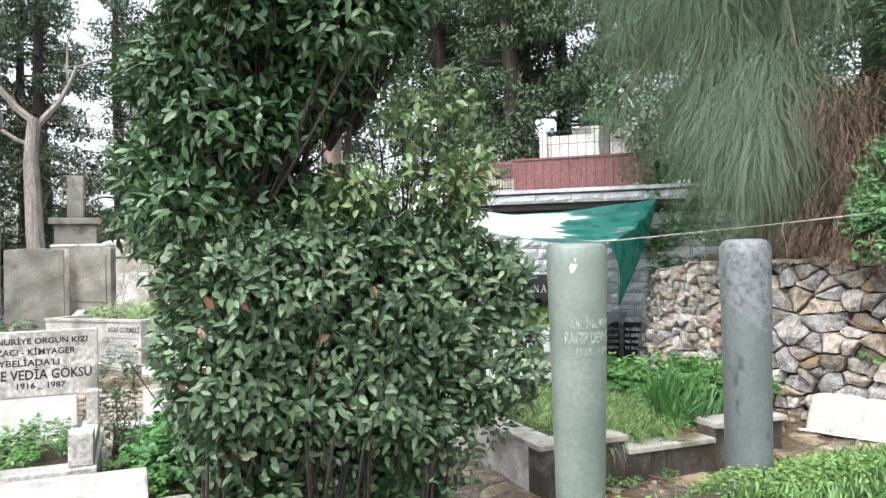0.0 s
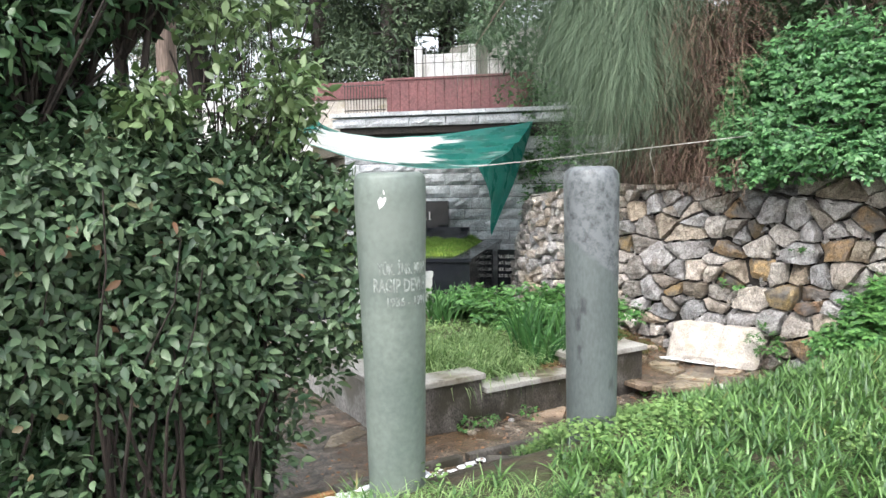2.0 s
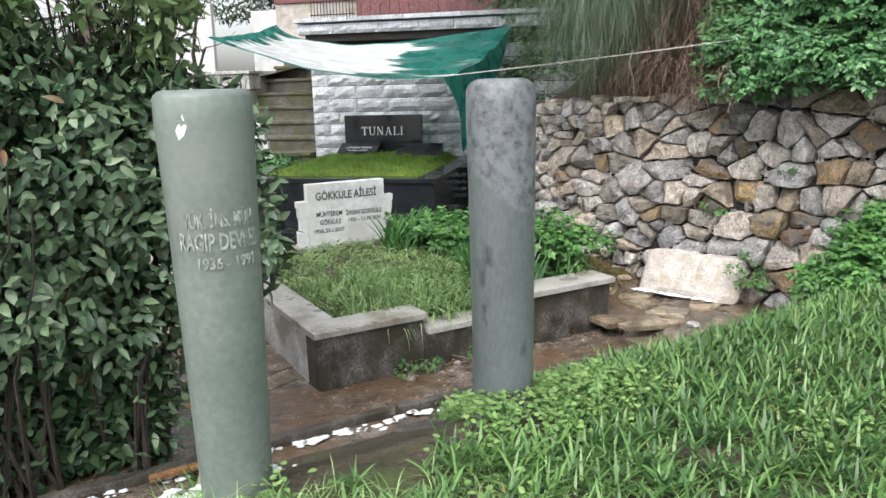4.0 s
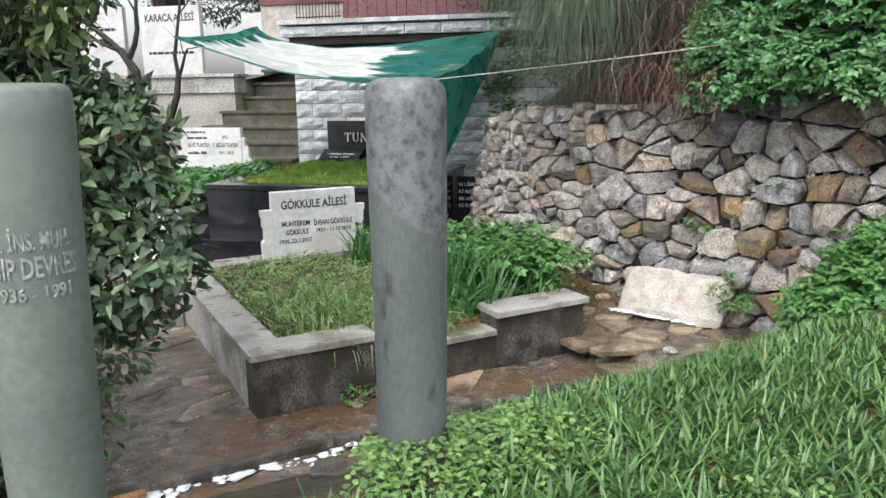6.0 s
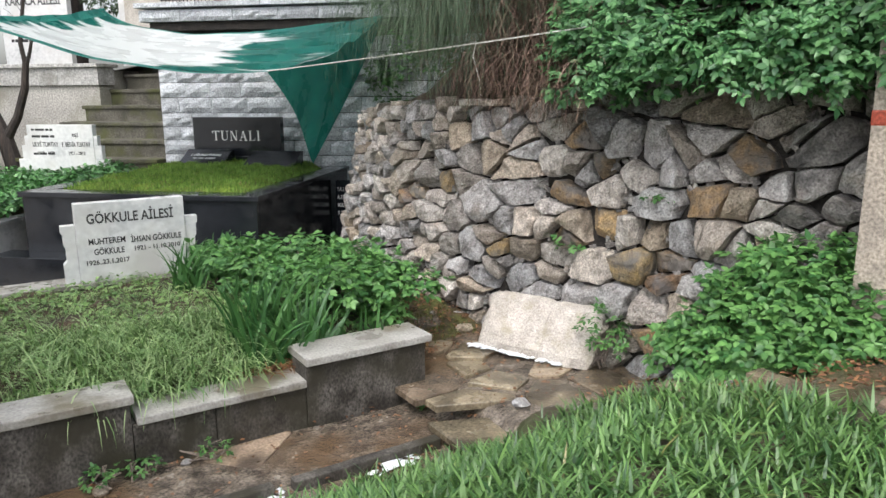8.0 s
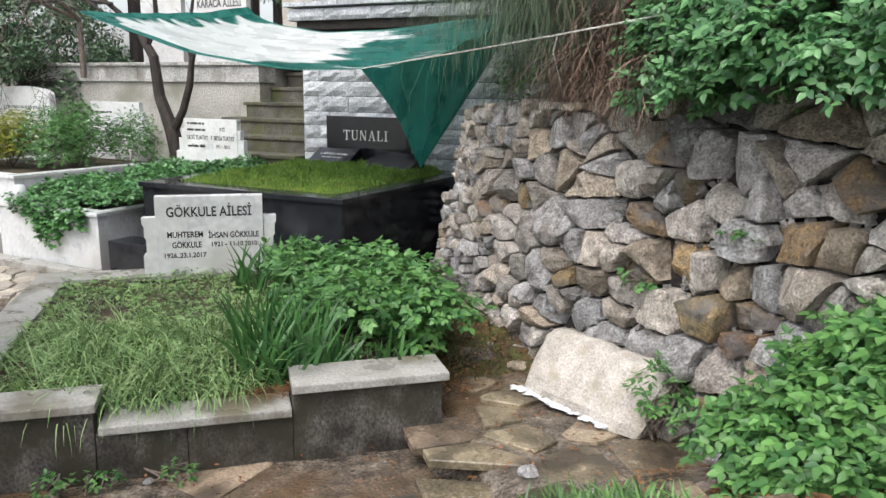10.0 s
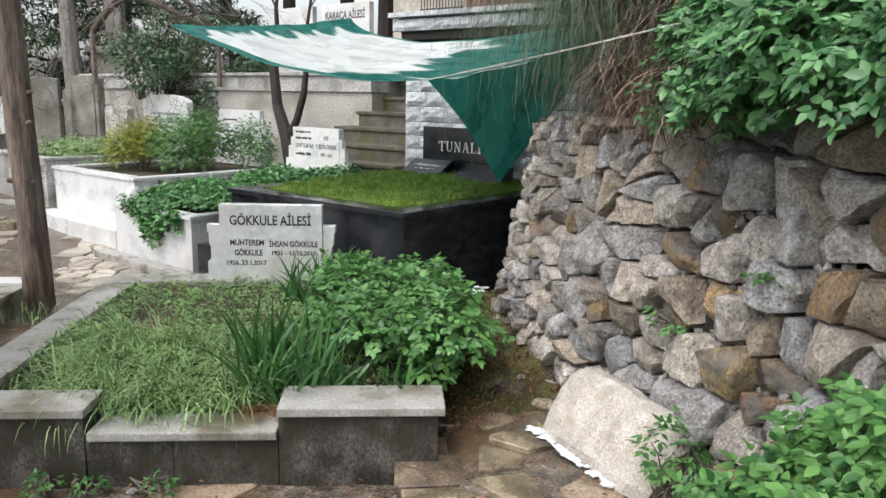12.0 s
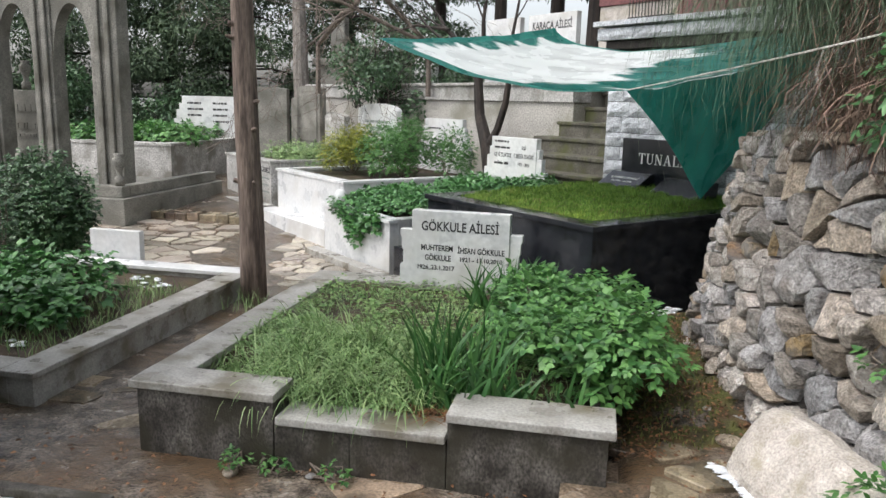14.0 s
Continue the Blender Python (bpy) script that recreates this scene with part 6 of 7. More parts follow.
# ivy-grown marble planter grave with its headstone
grave_box("ivy_grave", tomb_at(-3.85, -0.2, -0.39), 1.68, 2.85, 0.66, M_MARBLE, "weathered marble grave border overgrown with ivy", 0.0)
part("base_slab", boxed(-4.85, -2.93, -0.42, -0.23, -0.5, -0.30, 0.01), M_COPING, None).matrix_basis = TOMB
slab_ = bpy.data.objects["base_slab"]
tagged(slab_, "worn pale stone slab at the foot of the ivy grave", "stone slab")
ic, ir, inn = [], [], []
for i in range(90):
    u_, n_ = rng.uniform(-4.6, -2.72), rng.uniform(-0.08, 2.38)
    ic.append((u_, n_, 0.34 + 0.08 * n_ + 0.14 * float(smooth(-3.5, -2.8, u_)) + rng.uniform(0, 0.05)))
    ir.append((0.26, 0.26, 0.10))
    inn.append(85)
for k in range(16):
    u_ = rng.uniform(-4.25, -3.2)
    ic.append((u_, -0.24, rng.uniform(0.27 - 0.36 * max(0, 1 - abs(u_ + 3.65) / 0.55), 0.27)))
    ir.append((0.15, 0.05, 0.13))
    inn.append(38)
ivy = empty("ivy", TOMB)
tagged(raw("foliage", *shrub_leaves(ic, ir, inn, 0.05, 0.85, 1, -0.3), L_IVY, ivy), kind="stuff")
tagged(ivy, "dark green ivy spilling over the marble grave border", "ivy")
headstone(tomb_at(-3.86, 2.45, 0.30), 0.98, 0.92, wings=True, bars=((-0.42, 0.84, 0.34, 0.028), (-0.42, 0.75, 0.36, 0.03), (-0.42, 0.52, 0.34, 0.028)),
          words=(("ULV\u0130 TUATAY", 0.085, -0.23, 0.63, 0.72), ("1919 - 1988", 0.065, -0.23, 0.52, 0.8), ("E\u015e\u0130", 0.06, 0.23, 0.76, 1.0), ("F. BED\u0130A TUATAY", 0.085, 0.23, 0.63, 0.62), ("1921 - 2013", 0.065, 0.23, 0.52, 0.8)),
          label="white marble headstone with stepped wings and two columns of names")
lamp = empty("stone_bowl", tomb_at(-4.45, -0.08, 0.30))
part("bowl", lathe([(0.04, 0), (0.07, 0.02), (0.095, 0.08), (0.09, 0.15), (0.06, 0.19), (0.055, 0.21), (0.01, 0.21)], 20), M_MARBLE, lamp, smooth=True)
tagged(lamp, "small white marble bowl among the ivy", "bowl")

# white marble grave with yellow-green shrubs
grave_box("white_marble_grave", tomb_at(-6.35, 0.35, -0.39), 2.35, 3.0, 0.88, M_MARBLE, "white marble grave border with a low foot step", 0.26)
bush("golden_shrub", [tuple(TOMB @ Vector(p)) for p in ((-6.9, 1.2, 0.75), (-6.6, 1.5, 0.85), (-7.1, 1.6, 0.8))], [(0.34, 0.34, 0.46)] * 3, [700, 700, 700], 0.036, 0.55, L_YELLOW, "yellow-green variegated shrub on the white grave", tuple(TOMB @ Vector((-6.85, 1.4, 0.4))), 2, -0.4)
bush("green_shrub", [tuple(TOMB @ Vector(p)) for p in ((-6.2, 1.6, 0.85), (-5.9, 2.0, 0.9), (-6.4, 2.2, 0.95), (-5.7, 1.5, 0.75), (-5.6, 2.6, 0.8))], [(0.38, 0.38, 0.5)] * 5, [760] * 5, 0.038, 0.5, L_FRESH, "upright light green shrub on the white grave", tuple(TOMB @ Vector((-6.0, 1.9, 0.4))), 2, -0.4)
headstone(tomb_at(-6.45, 3.05, 0.48), 1.12, 0.93, wings=True, bars=((-0.1, 0.45, 0.5, 0.05), (-0.45, 0.55, 0.35, 0.03), (0.0, 0.35, 0.4, 0.04), (-0.45, 0.75, 0.4, 0.025)), label="white marble headstone with stepped wings and faded lines")
bush("box_bush", [tuple(TOMB @ Vector((-5.35, 2.3, 0.75)))], [(0.32, 0.32, 0.34)], [260], 0.035, 0.55, L_FRESH, "small rounded green bush before the headstones", tuple(TOMB @ Vector((-5.35, 2.3, 0.5))), 1)

# grave with a lettered front panel
g3 = grave_box("lettered_grave", tomb_at(-9.15, 0.45, -0.35), 2.2, 2.8, 0.92, M_MARBLE_GREY, "pale marble grave border with a lettered front panel", 0.2)
text_part("ASAF G\u00dcRMEL\u0130", 0.13, pose(0.72, -0.0015, 0.74), M_LETTER_DARK, g3, align="CENTER", squeeze=0.8)
text_bars(g3, pose(0, -0.002, 0), ((0.3, 0.62, 0.75, 0.035), (0.3, 0.5, 0.7, 0.03), (0.3, 0.38, 0.75, 0.03), (0.3, 0.26, 0.6, 0.03)), M_LETTER_GREY)
bush("rosemary", [tuple(TOMB @ Vector(p)) for p in ((-8.4, 1.2, 0.6), (-8.9, 1.8, 0.62), (-9.6, 1.5, 0.6), (-8.6, 2.3, 0.7))], [(0.5, 0.45, 0.26)] * 4, [420] * 4, 0.05, 0.4, L_GRASS, "low grey-green planting on the lettered grave", tuple(TOMB @ Vector((-9.0, 1.8, 0.4))), 2)
headstone(tomb_at(-9.05, 3.25, 0.5), 1.55, 1.14, 0.12, 0.14, bars=((-0.5, 0.75, 0.95, 0.05), (-0.4, 0.62, 0.7, 0.05), (-0.3, 0.5, 0.55, 0.06), (-0.45, 0.36, 0.85, 0.04)), letter=M_LETTER_GREY, label="white arched marble headstone with engraved lines")

# far graves along the back path
for u, n, w, h, z, mt, lb in ((-11.7, 3.0, 1.2, 1.65, 0.35, M_OLDSTONE, "tall grey stone headstone with a framed panel"), (-13.2, 3.6, 1.5, 1.35, 0.4, M_OLDSTONE, "grey weathered stone headstone"),
                              (-10.6, 3.1, 0.9, 1.1, 0.3, M_MARBLE_GREY, "grey marble gravestone with a stepped top"), (-14.6, 4.4, 1.8, 0.9, 0.5, M_MARBLE_GREY, "low sloping pinkish gravestone")):
    h_ = headstone(tomb_at(u, n, z - 0.6), w, h + 0.6, 0.16, 0.07, mt, label=lb)
    if "framed" in lb:
        part("panel_frame", boxed(-w / 2 + 0.12, w / 2 - 0.12, -0.105, -0.082, 1.0, h + 0.4, 0.01), mt, h_)
grave_box("back_path_grave", pose(0.6, 17.2, -0.1), 1.3, 2.2, 0.62, M_MARBLE_GREY, "grey marble grave border on the back path", 0.25)
grave_box("back_path_grave", pose(0.55, 20.4, 0.0), 1.5, 1.8, 1.35, M_MARBLE_GREY, "tall grey marble grave on the back path", 0.4)
headstone(pose(-0.9, 19.0, 0.0), 1.15, 1.95, 0.16, 0.05, M_OLDSTONE, label="broad grey stone headstone by the back path")
headstone(pose(0.75, 21.9, 1.25), 0.85, 0.95, 0.1, 0.12, bars=((-0.3, 0.6, 0.6, 0.05), (-0.3, 0.45, 0.55, 0.05), (-0.3, 0.3, 0.6, 0.05)), label="bluish white arched headstone on a tall base")
old = empty("stone_monument", pose(-0.3, 22.5, 0.0))
part("pedestal", boxed(-0.5, 0.5, -0.4, 0.4, -0.3, 2.6, 0.03), M_OLDSTONE, old)
part("cornice", boxed(-0.62, 0.62, -0.5, 0.5, 2.605, 2.78, 0.03), M_OLDSTONE, old)
part("shaft", boxed(-0.2, 0.2, -0.2, 0.2, 2.785, 3.9, 0.04), M_OLDSTONE, old)
tagged(old, "old grey stone monument with a cornice and short shaft", "monument")

# big marble plot far down the path
grave_box("large_marble_plot", pose(-3.4, 16.5, -0.2), 3.1, 4.2, 0.86, M_MARBLE_GREY, "large grey marble plot filled with leafy plants", 0.0, 0.2, 0.06)
far_leaf = [((rng.uniform(-4.6, -2.2), rng.uniform(17.0, 20), 0.78), (0.45, 0.45, 0.28)) for _ in range(16)]
bush("plot_planting", [c for c, r in far_leaf], [r for c, r in far_leaf], [80] * 16, 0.13, 0.6, L_FRESH, "broad-leaved green plants filling the large marble plot", (-3.4, 18.2, 0.6), 1)
headstone(pose(-2.85, 20.0, 0.55), 1.5, 1.15, 0.14, wings=True, bars=((-0.6, 0.95, 0.4, 0.05), (-0.6, 0.8, 0.45, 0.05), (-0.6, 0.65, 0.4, 0.05), (0.1, 0.95, 0.4, 0.05), (0.1, 0.8, 0.45, 0.05), (0.1, 0.65, 0.4, 0.05), (0.1, 0.5, 0.45, 0.05)), label="wide white headstone with two columns of names")

# arched stone canopy monument
arch = empty("arched_monument", pose(0, 13.5, 0))
for x in (-1.01, -2.15, -3.2):
    w = 0.25 if x > -2 else 0.19
    part("pillar", boxed(x - w, x + w, -0.16, 0.16, 0.18, 3.7, 0.03), M_OLDSTONE, arch)
    for dx in (-0.09, 0.09):
        part("pillar_moulding", boxed(x + dx - 0.045, x + dx + 0.045, -0.215, -0.163, 0.18, 3.5, 0.02), M_OLDSTONE, arch)
for x0, x1 in ((-1.96, -1.26), (-3.01, -2.34)):
    c, hw = (x0 + x1) / 2, (x1 - x0) / 2
    curve = [(c + hw * math.cos(a) * (1 - 0.12 * math.sin(a)), 2.25 + 0.85 * math.sin(a) ** 0.85) for a in (math.pi * k / 14 for k in range(15))]
    bm = bmesh.new()
    for (ax, az), (bx_, bz) in zip(curve, curve[1:]):
        q = [(ax, az), (bx_, bz), (bx_, 3.7), (ax, 3.7)]
        f0 = [bm.verts.new((x, -0.12, z)) for x, z in q]
        f1 = [bm.verts.new((x, 0.12, z)) for x, z in q]
        bm.faces.new(f0)
        bm.faces.new(f1[::-1])
        bm.faces.new((f0[0], f1[0], f1[1], f0[1]))
    bmesh.ops.remove_doubles(bm, verts=bm.verts[:], dist=0.0005)
    bmesh.ops.recalc_face_normals(bm, faces=bm.faces[:])
    part("arch_panel", bm, M_OLDSTONE, arch)
part("entablature", boxed(-3.6, -0.72, -0.22, 0.22, 3.705, 4.0, 0.02), M_OLDSTONE, arch)
part("base", boxed(-4.2, -0.28, -0.9, 2.2, -0.5, 0.10, 0.02), M_OLDSTONE, arch)
part("kerb", boxed(-4.1, -0.36, -0.82, -0.62, 0.103, 0.28, 0.02), M_OLDSTONE, arch)
part("kerb", boxed(-0.56, -0.36, -0.617, 2.1, 0.103, 0.28, 0.02), M_OLDSTONE, arch)
part("back_panel", boxed(-3.6, -2.62, 0.5, 0.62, 0.103, 1.72, 0.02), M_OLDSTONE, arch)
text_bars(arch, pose(-3.1, 0.495, 0), ((-0.3, 1.35, 0.6, 0.12), (-0.3, 1.05, 0.6, 0.10), (-0.2, 0.9, 0.4, 0.06), (-0.3, 0.55, 0.6, 0.14)), M_OLDSTONE, 0.012)
for x, y in ((-0.46, -0.72), (-2.2, -0.72), (-3.1, 0.56)):
    z0 = 0.283 if y < 0 else 1.724
    f_ = part("finial", lathe([(0.075, 0), (0.075, 0.12), (0.04, 0.16), (0.05, 0.24), (0.095, 0.34), (0.095, 0.42), (0.06, 0.46), (0.08, 0.5), (0.01, 0.5)], 16), M_OLDSTONE, arch, smooth=True)
    f_.location = (x, y, z0)
tagged(arch, "grey carved stone grave canopy with pointed arches on pillars", "monument")

# low walled plot with broad-leaved plants
low = empty("low_walled_plot", pose(0, 0, 0))
part("side_wall", boxed(3.06, 3.26, 6.45, 9.55, -0.5, -0.19, 0.006, 0.002), M_COPING, low)
part("front_wall", boxed(0.9, 3.057, 6.45, 6.65, -0.5, -0.19, 0.006, 0.002), M_COPING, low)
part("back_wall", boxed(0.9, 3.26, 9.553, 9.75, -0.5, -0.19, 0.006, 0.002), M_COPING, low)
part("coping", boxed(3.02, 3.29, 6.42, 9.52, -0.188, -0.145, 0.008, 0.002), M_COPING, low)
part("coping", boxed(0.9, 3.017, 6.42, 6.68, -0.188, -0.145, 0.008, 0.002), M_COPING, low)
part("coping", boxed(0.9, 3.29, 9.523, 9.78, -0.188, -0.145, 0.008, 0.002), M_MARBLE, low)
part("soil", boxed(0.9, 3.055, 6.653, 9.55, -0.5, -0.24, 0.0), M_SOIL, low)
tagged(low, "low marble-edged grave plot with dark soil", "grave border")
headstone(pose(1.52, 9.86, -0.28), 0.63, 0.45, 0.09, label="small blank white marble gravestone")
mass = [(rng.uniform(1.15, 2.55), rng.uniform(7.1, 8.8)) for _ in range(26)]
bush("broad_leaved_plants", [(x, y, rng.uniform(-0.18, 0.04)) for x, y in mass], [(0.24, 0.24, 0.2)] * 26, [75] * 26, 0.075, 0.72, L_HERB, "mass of broad dark green leaves crowding the low plot", (1.9, 8.2, -0.24), 1, -0.2)
tagged(raw("low_plot_grass", *grass_patch(np.column_stack([rng.uniform(2.2, 3.0, 700), rng.uniform(6.9, 9.0, 700), np.full(700, -0.25)]), 0.16, 0.008, 0.9), L_GRASS), "thin grass along the low plot's edge", "grass", kind="stuff")
bush("round_bush", [(-0.35, 10.9, 0.25), (-0.1, 10.8, 0.1), (-0.7, 11.1, 0.2)], [(0.72, 0.7, 0.7), (0.55, 0.5, 0.55), (0.6, 0.6, 0.6)], [3600, 2000, 1800], 0.055, 0.55, L_TREE, "clipped round dark green bush", (-0.35, 10.9, -0.4), 1, -0.9)

# marble grave with name board, near the hedge
gn = grave_box("white_kerbed_grave", pose(0.02, 6.95, -0.39), 1.6, 1.5, 0.42, M_MARBLE_GREY, "white marble kerbed grave with green weeds", 0.0, 0.16)
part("corner_post", boxed(0.62, 0.80, 0.05, 0.32, 0.47, 0.72, 0.01), M_MARBLE_GREY, gn)
part("corner_post", boxed(0.66, 0.80, 0.33, 1.2, 0.47, 0.60, 0.01), M_MARBLE_GREY, gn)
part("corner_post", boxed(0.70, 0.80, 1.0, 1.2, 0.603, 0.9, 0.01), M_MARBLE_GREY, gn)
nb = headstone(pose(0.12, 8.36, 0.44), 1.36, 0.60, 0.1, 0.0, M_MARBLE_GREY, label="white marble name board with black lettering")
for words, size, x, z, w in (("VE NUR\u0130YE ORGUN KIZI", 0.075, 0.17, 0.485, 0.86), ("ECZACI - K\u0130MYAGER", 0.08, 0.12, 0.385, 0.74), ("HEYBEL\u0130ADA'LI", 0.08, 0.06, 0.285, 0.60), ("G\u00dcLCE VED\u0130A G\u00d6KSU", 0.125, 0.12, 0.16, 1.02), ("1916 _ 1987", 0.075, 0.2, 0.075, 0.4)):
    text_part(words, size, pose(x, -0.052, z), M_LETTER_DARK, nb, align="CENTER", width=w)
part("foot", boxed(-0.5, 0.5, -0.04, 0.04, -0.5, -0.003, 0.01), M_MARBLE, nb)
bush("grave_weeds", [(0.1, 7.6, 0.08), (0.35, 7.9, 0.12), (-0.3, 7.7, 0.1)], [(0.3, 0.3, 0.16)] * 3, [160] * 3, 0.045, 0.6, L_FRESH, "fresh green weeds on the kerbed grave", (0.1, 7.7, 0.0), 2)
bush("narrow_shrub", [(0.98, 8.7, 0.1), (0.98, 8.7, 0.5), (1.0, 8.75, -0.2)], [(0.2, 0.25, 0.35)] * 3, [260] * 3, 0.04, 0.5, L_TREE, "narrow dark green shrub beside the name board", (0.98, 8.7, -0.4), 1, -0.8)
bush("kerb_weeds", [(1.15, 6.9, -0.2), (1.1, 7.3, -0.15)], [(0.22, 0.25, 0.22)] * 2, [120] * 2, 0.055, 0.6, L_FRESH, "green weeds at the foot of the hedge", (1.15, 7.0, -0.4), 2)
slab = empty("white_grave_slab", pose(0.42, 5.35, 0))
part("top", boxed(-0.9, 0.78, -0.5, 0.42, 0.26, 0.34, 0.02), M_MARBLE_GREY, slab)
part("body", boxed(-0.86, 0.72, -0.45, 0.37, -0.5, 0.257, 0.01), M_MARBLE, slab)
tagged(slab, "plain white marble grave top slab", "grave slab")
b_ = bmesh.new()
tube(b_, [(0.12, 7.0, -0.4), (0.13, 7.0, 2.3)], [0.045, 0.045], 10)
gp = empty("grey_pole", pose(0, 0, 0))
part("shaft", b_, M_OLDSTONE, gp)
tagged(gp, "plain grey round pole beside the graves", "pole")

# graves on the upper terraces
wt = empty("white_terrace_tomb", tomb_at(0, 0, 0))
part("front_panel", boxed(-1.72, -0.62, 4.3, 4.42, 2.75, 3.88, 0.01), M_MARBLE, wt)
for x in (-1.68, -0.68):
    part("corner_post", boxed(x - 0.07, x + 0.07, 4.20, 4.297, 2.75, 4.06, 0.01), M_MARBLE, wt)
part("top_rail", boxed(-1.74, -0.60, 4.30, 4.46, 3.883, 3.93, 0.006), M_MARBLE, wt)
tagged(wt, "white marble tomb with corner posts behind the red fence", "tomb")
headstone(tomb_at(-0.95, 5.4, 2.9), 0.75, 1.35, 0.14, 0.1, M_OLDSTONE, label="grey weathered headstone on the terrace")
blk = empty("white_terrace_block", tomb_at(0, 0, 0))
part("body", prism([(-0.42, 2.75), (0.55, 2.75), (0.55, 4.3), (0.2, 4.3), (-0.42, 3.9)], 4.3, 4.9, 0.01), M_MARBLE_GREY, blk)
tagged(blk, "pale marble block with a sloping top on the terrace", "tomb")
cream = empty("cream_terrace_wall", tomb_at(0, 0, 0))
part("body", boxed(-3.6, -2.14, 3.75, 3.95, 2.5, 3.12, 0.01), M_BLOCK, cream)
part("cap", boxed(-3.6, -2.13, 3.72, 3.98, 3.123, 3.42, 0.008), M_RED, cream)
tagged(cream, "cream rendered terrace wall with a red upper band", "low wall")
headstone(tomb_at(-6.4, 5.5, 2.1), 1.3, 1.3, 0.12, bars=((-0.5, 0.4, 1.0, 0.05),), words=(("KARACA A\u0130LES\u0130", 0.2, 0, 1.02, 0.75),), label="white family headstone on the upper terrace")
headstone(tomb_at(-8.2, 5.8, 2.1), 1.1, 1.35, 0.12, label="plain white headstone on the upper terrace", bars=((-0.4, 0.9, 0.8, 0.06), (-0.4, 0.7, 0.7, 0.05)))
headstone(tomb_at(-9.8, 4.9, 2.0), 0.8, 0.65, 0.12, 0.1, label="small white headstone on the retaining wall", bars=((-0.3, 0.4, 0.6, 0.05),), letter=M_LETTER_GREY)
headstone(tomb_at(-4.9, 6.4, 2.1), 0.8, 1.2, 0.3, label="white marble pillar on the upper terrace")
headstone(tomb_at(-3.8, 7.5, 2.2), 1.6, 1.5, 0.3, label="white marble tomb front on the upper terrace")


# ---- trees ----
def bark_trunk(name, foot, top, r0, r1, material, label, limbs=(), knots=7):
    th = empty(name, pose(0, 0, 0))
    bm = bmesh.new()
    f, t = Vector(foot), Vector(top)
    n = 16
    pts = [f.lerp(t, k / n) + Vector((0.02 * math.sin(k * 0.9), 0.02 * math.cos(k * 1.3), 0)) for k in range(n + 1)]
    tube(bm, pts, [(r0 + (r1 - r0) * k / n) * (1.12 if k == 0 else 1 + 0.03 * math.sin(k * 2.1)) for k in range(n + 1)], 18)
    for v in bm.verts:
        d = (v.co - f.lerp(t, max(0, min(1, (v.co.z - f.z) / (t.z - f.z)))))
        v.co += d * 0.12 * noise.noise(Vector((math.atan2(d.y, d.x) * 3, v.co.z * 1.5, 0)))
    part("trunk", bm, material, th, smooth=True)
    for k in range(knots):
        z = rng.uniform(0.8, 3.2)
        a = rng.uniform(3.4, 6.0)
        c = f.lerp(t, (z - f.z) / (t.z - f.z))
        d = Vector((math.cos(a), math.sin(a), 0.25))
        b2 = bmesh.new()
        tube(b2, [c + d * r0 * 0.6, c + d * (r0 + 0.02), c + d * (r0 + rng.uniform(0.02, 0.06))], [0.03, 0.022, 0.008], 7)
        part("stub", b2, material, th)
    return tagged(th, label, "tree")


bark_trunk("cypress_tree", (3.44, 9.33, -0.5), (3.28, 9.45, 9.0), 0.128, 0.07, M_BARK, "straight brown-barked cypress trunk standing between the grave plots")


def branching(bm, p, d, length, r, depth, spread=0.5, up=0.1, minr=0.003, sides=6):
    """Adds a bare branch that keeps forking."""
    q, pts, rad = Vector(p), [Vector(p)], [r]
    d = Vector(d).normalized()
    for k in range(4):
        d = (d + Vector(rng.normal(0, 0.13, 3)) + Vector((0, 0, up * 0.3))).normalized()
        q = q + d * length / 4
        pts.append(q.copy())
        rad.append(max(minr, r * (1 - 0.12 * (k + 1))))
    tube(bm, pts, rad, sides)
    if depth:
        for i in range(2 if depth > 1 else 3):
            e = (d + Vector(rng.normal(0, spread, 3)) + Vector((0, 0, up))).normalized()
            branching(bm, pts[-1 - (i % 2)], e, length * rng.uniform(0.6, 0.85), rad[-1] * 0.68, depth - 1, spread, up, minr, max(4, sides - 1))


bare = empty("bare_tree", TOMB)
bm = bmesh.new()
tube(bm, [(-5.05, 3.0, -0.4), (-5.1, 3.0, 0.6), (-5.2, 3.0, 1.0), (-5.42, 3.0, 1.5), (-5.5, 3.0, 2.1), (-5.75, 3.0, 2.45)], [0.13, 0.12, 0.11, 0.085, 0.075, 0.06], 10)
tube(bm, [(-5.2, 3.0, 0.95), (-4.95, 3.0, 1.3), (-4.78, 3.0, 1.7), (-4.72, 3.0, 2.05)], [0.075, 0.06, 0.055, 0.045], 9)
part("trunk", bm, M_BARK_DARK, bare)
bm = bmesh.new()
branching(bm, (-5.75, 3.0, 2.42), (-0.6, -0.1, 0.8), 1.1, 0.055, 4, 0.45, 0.15)
branching(bm, (-5.6, 3.0, 2.3), (0.5, 0.1, 0.9), 1.0, 0.05, 4, 0.45, 0.15)
branching(bm, (-4.72, 3.0, 2.0), (0.7, 0, 0.6), 0.5, 0.03, 2, 0.5)
branching(bm, (-4.72, 3.0, 2.0), (-0.1, 0, 1), 1.3, 0.035, 4, 0.4, 0.15)
branching(bm, (-5.75, 3.0, 2.42), (-1.0, -0.3, 0.35), 1.3, 0.035, 5, 0.5, 0.05)
branching(bm, (-6.2, 2.9, 2.9), (-1.0, -0.4, 0.3), 1.5, 0.03, 5, 0.5, 0.02)
part("branch", bm, M_BARK_DARK, bare)
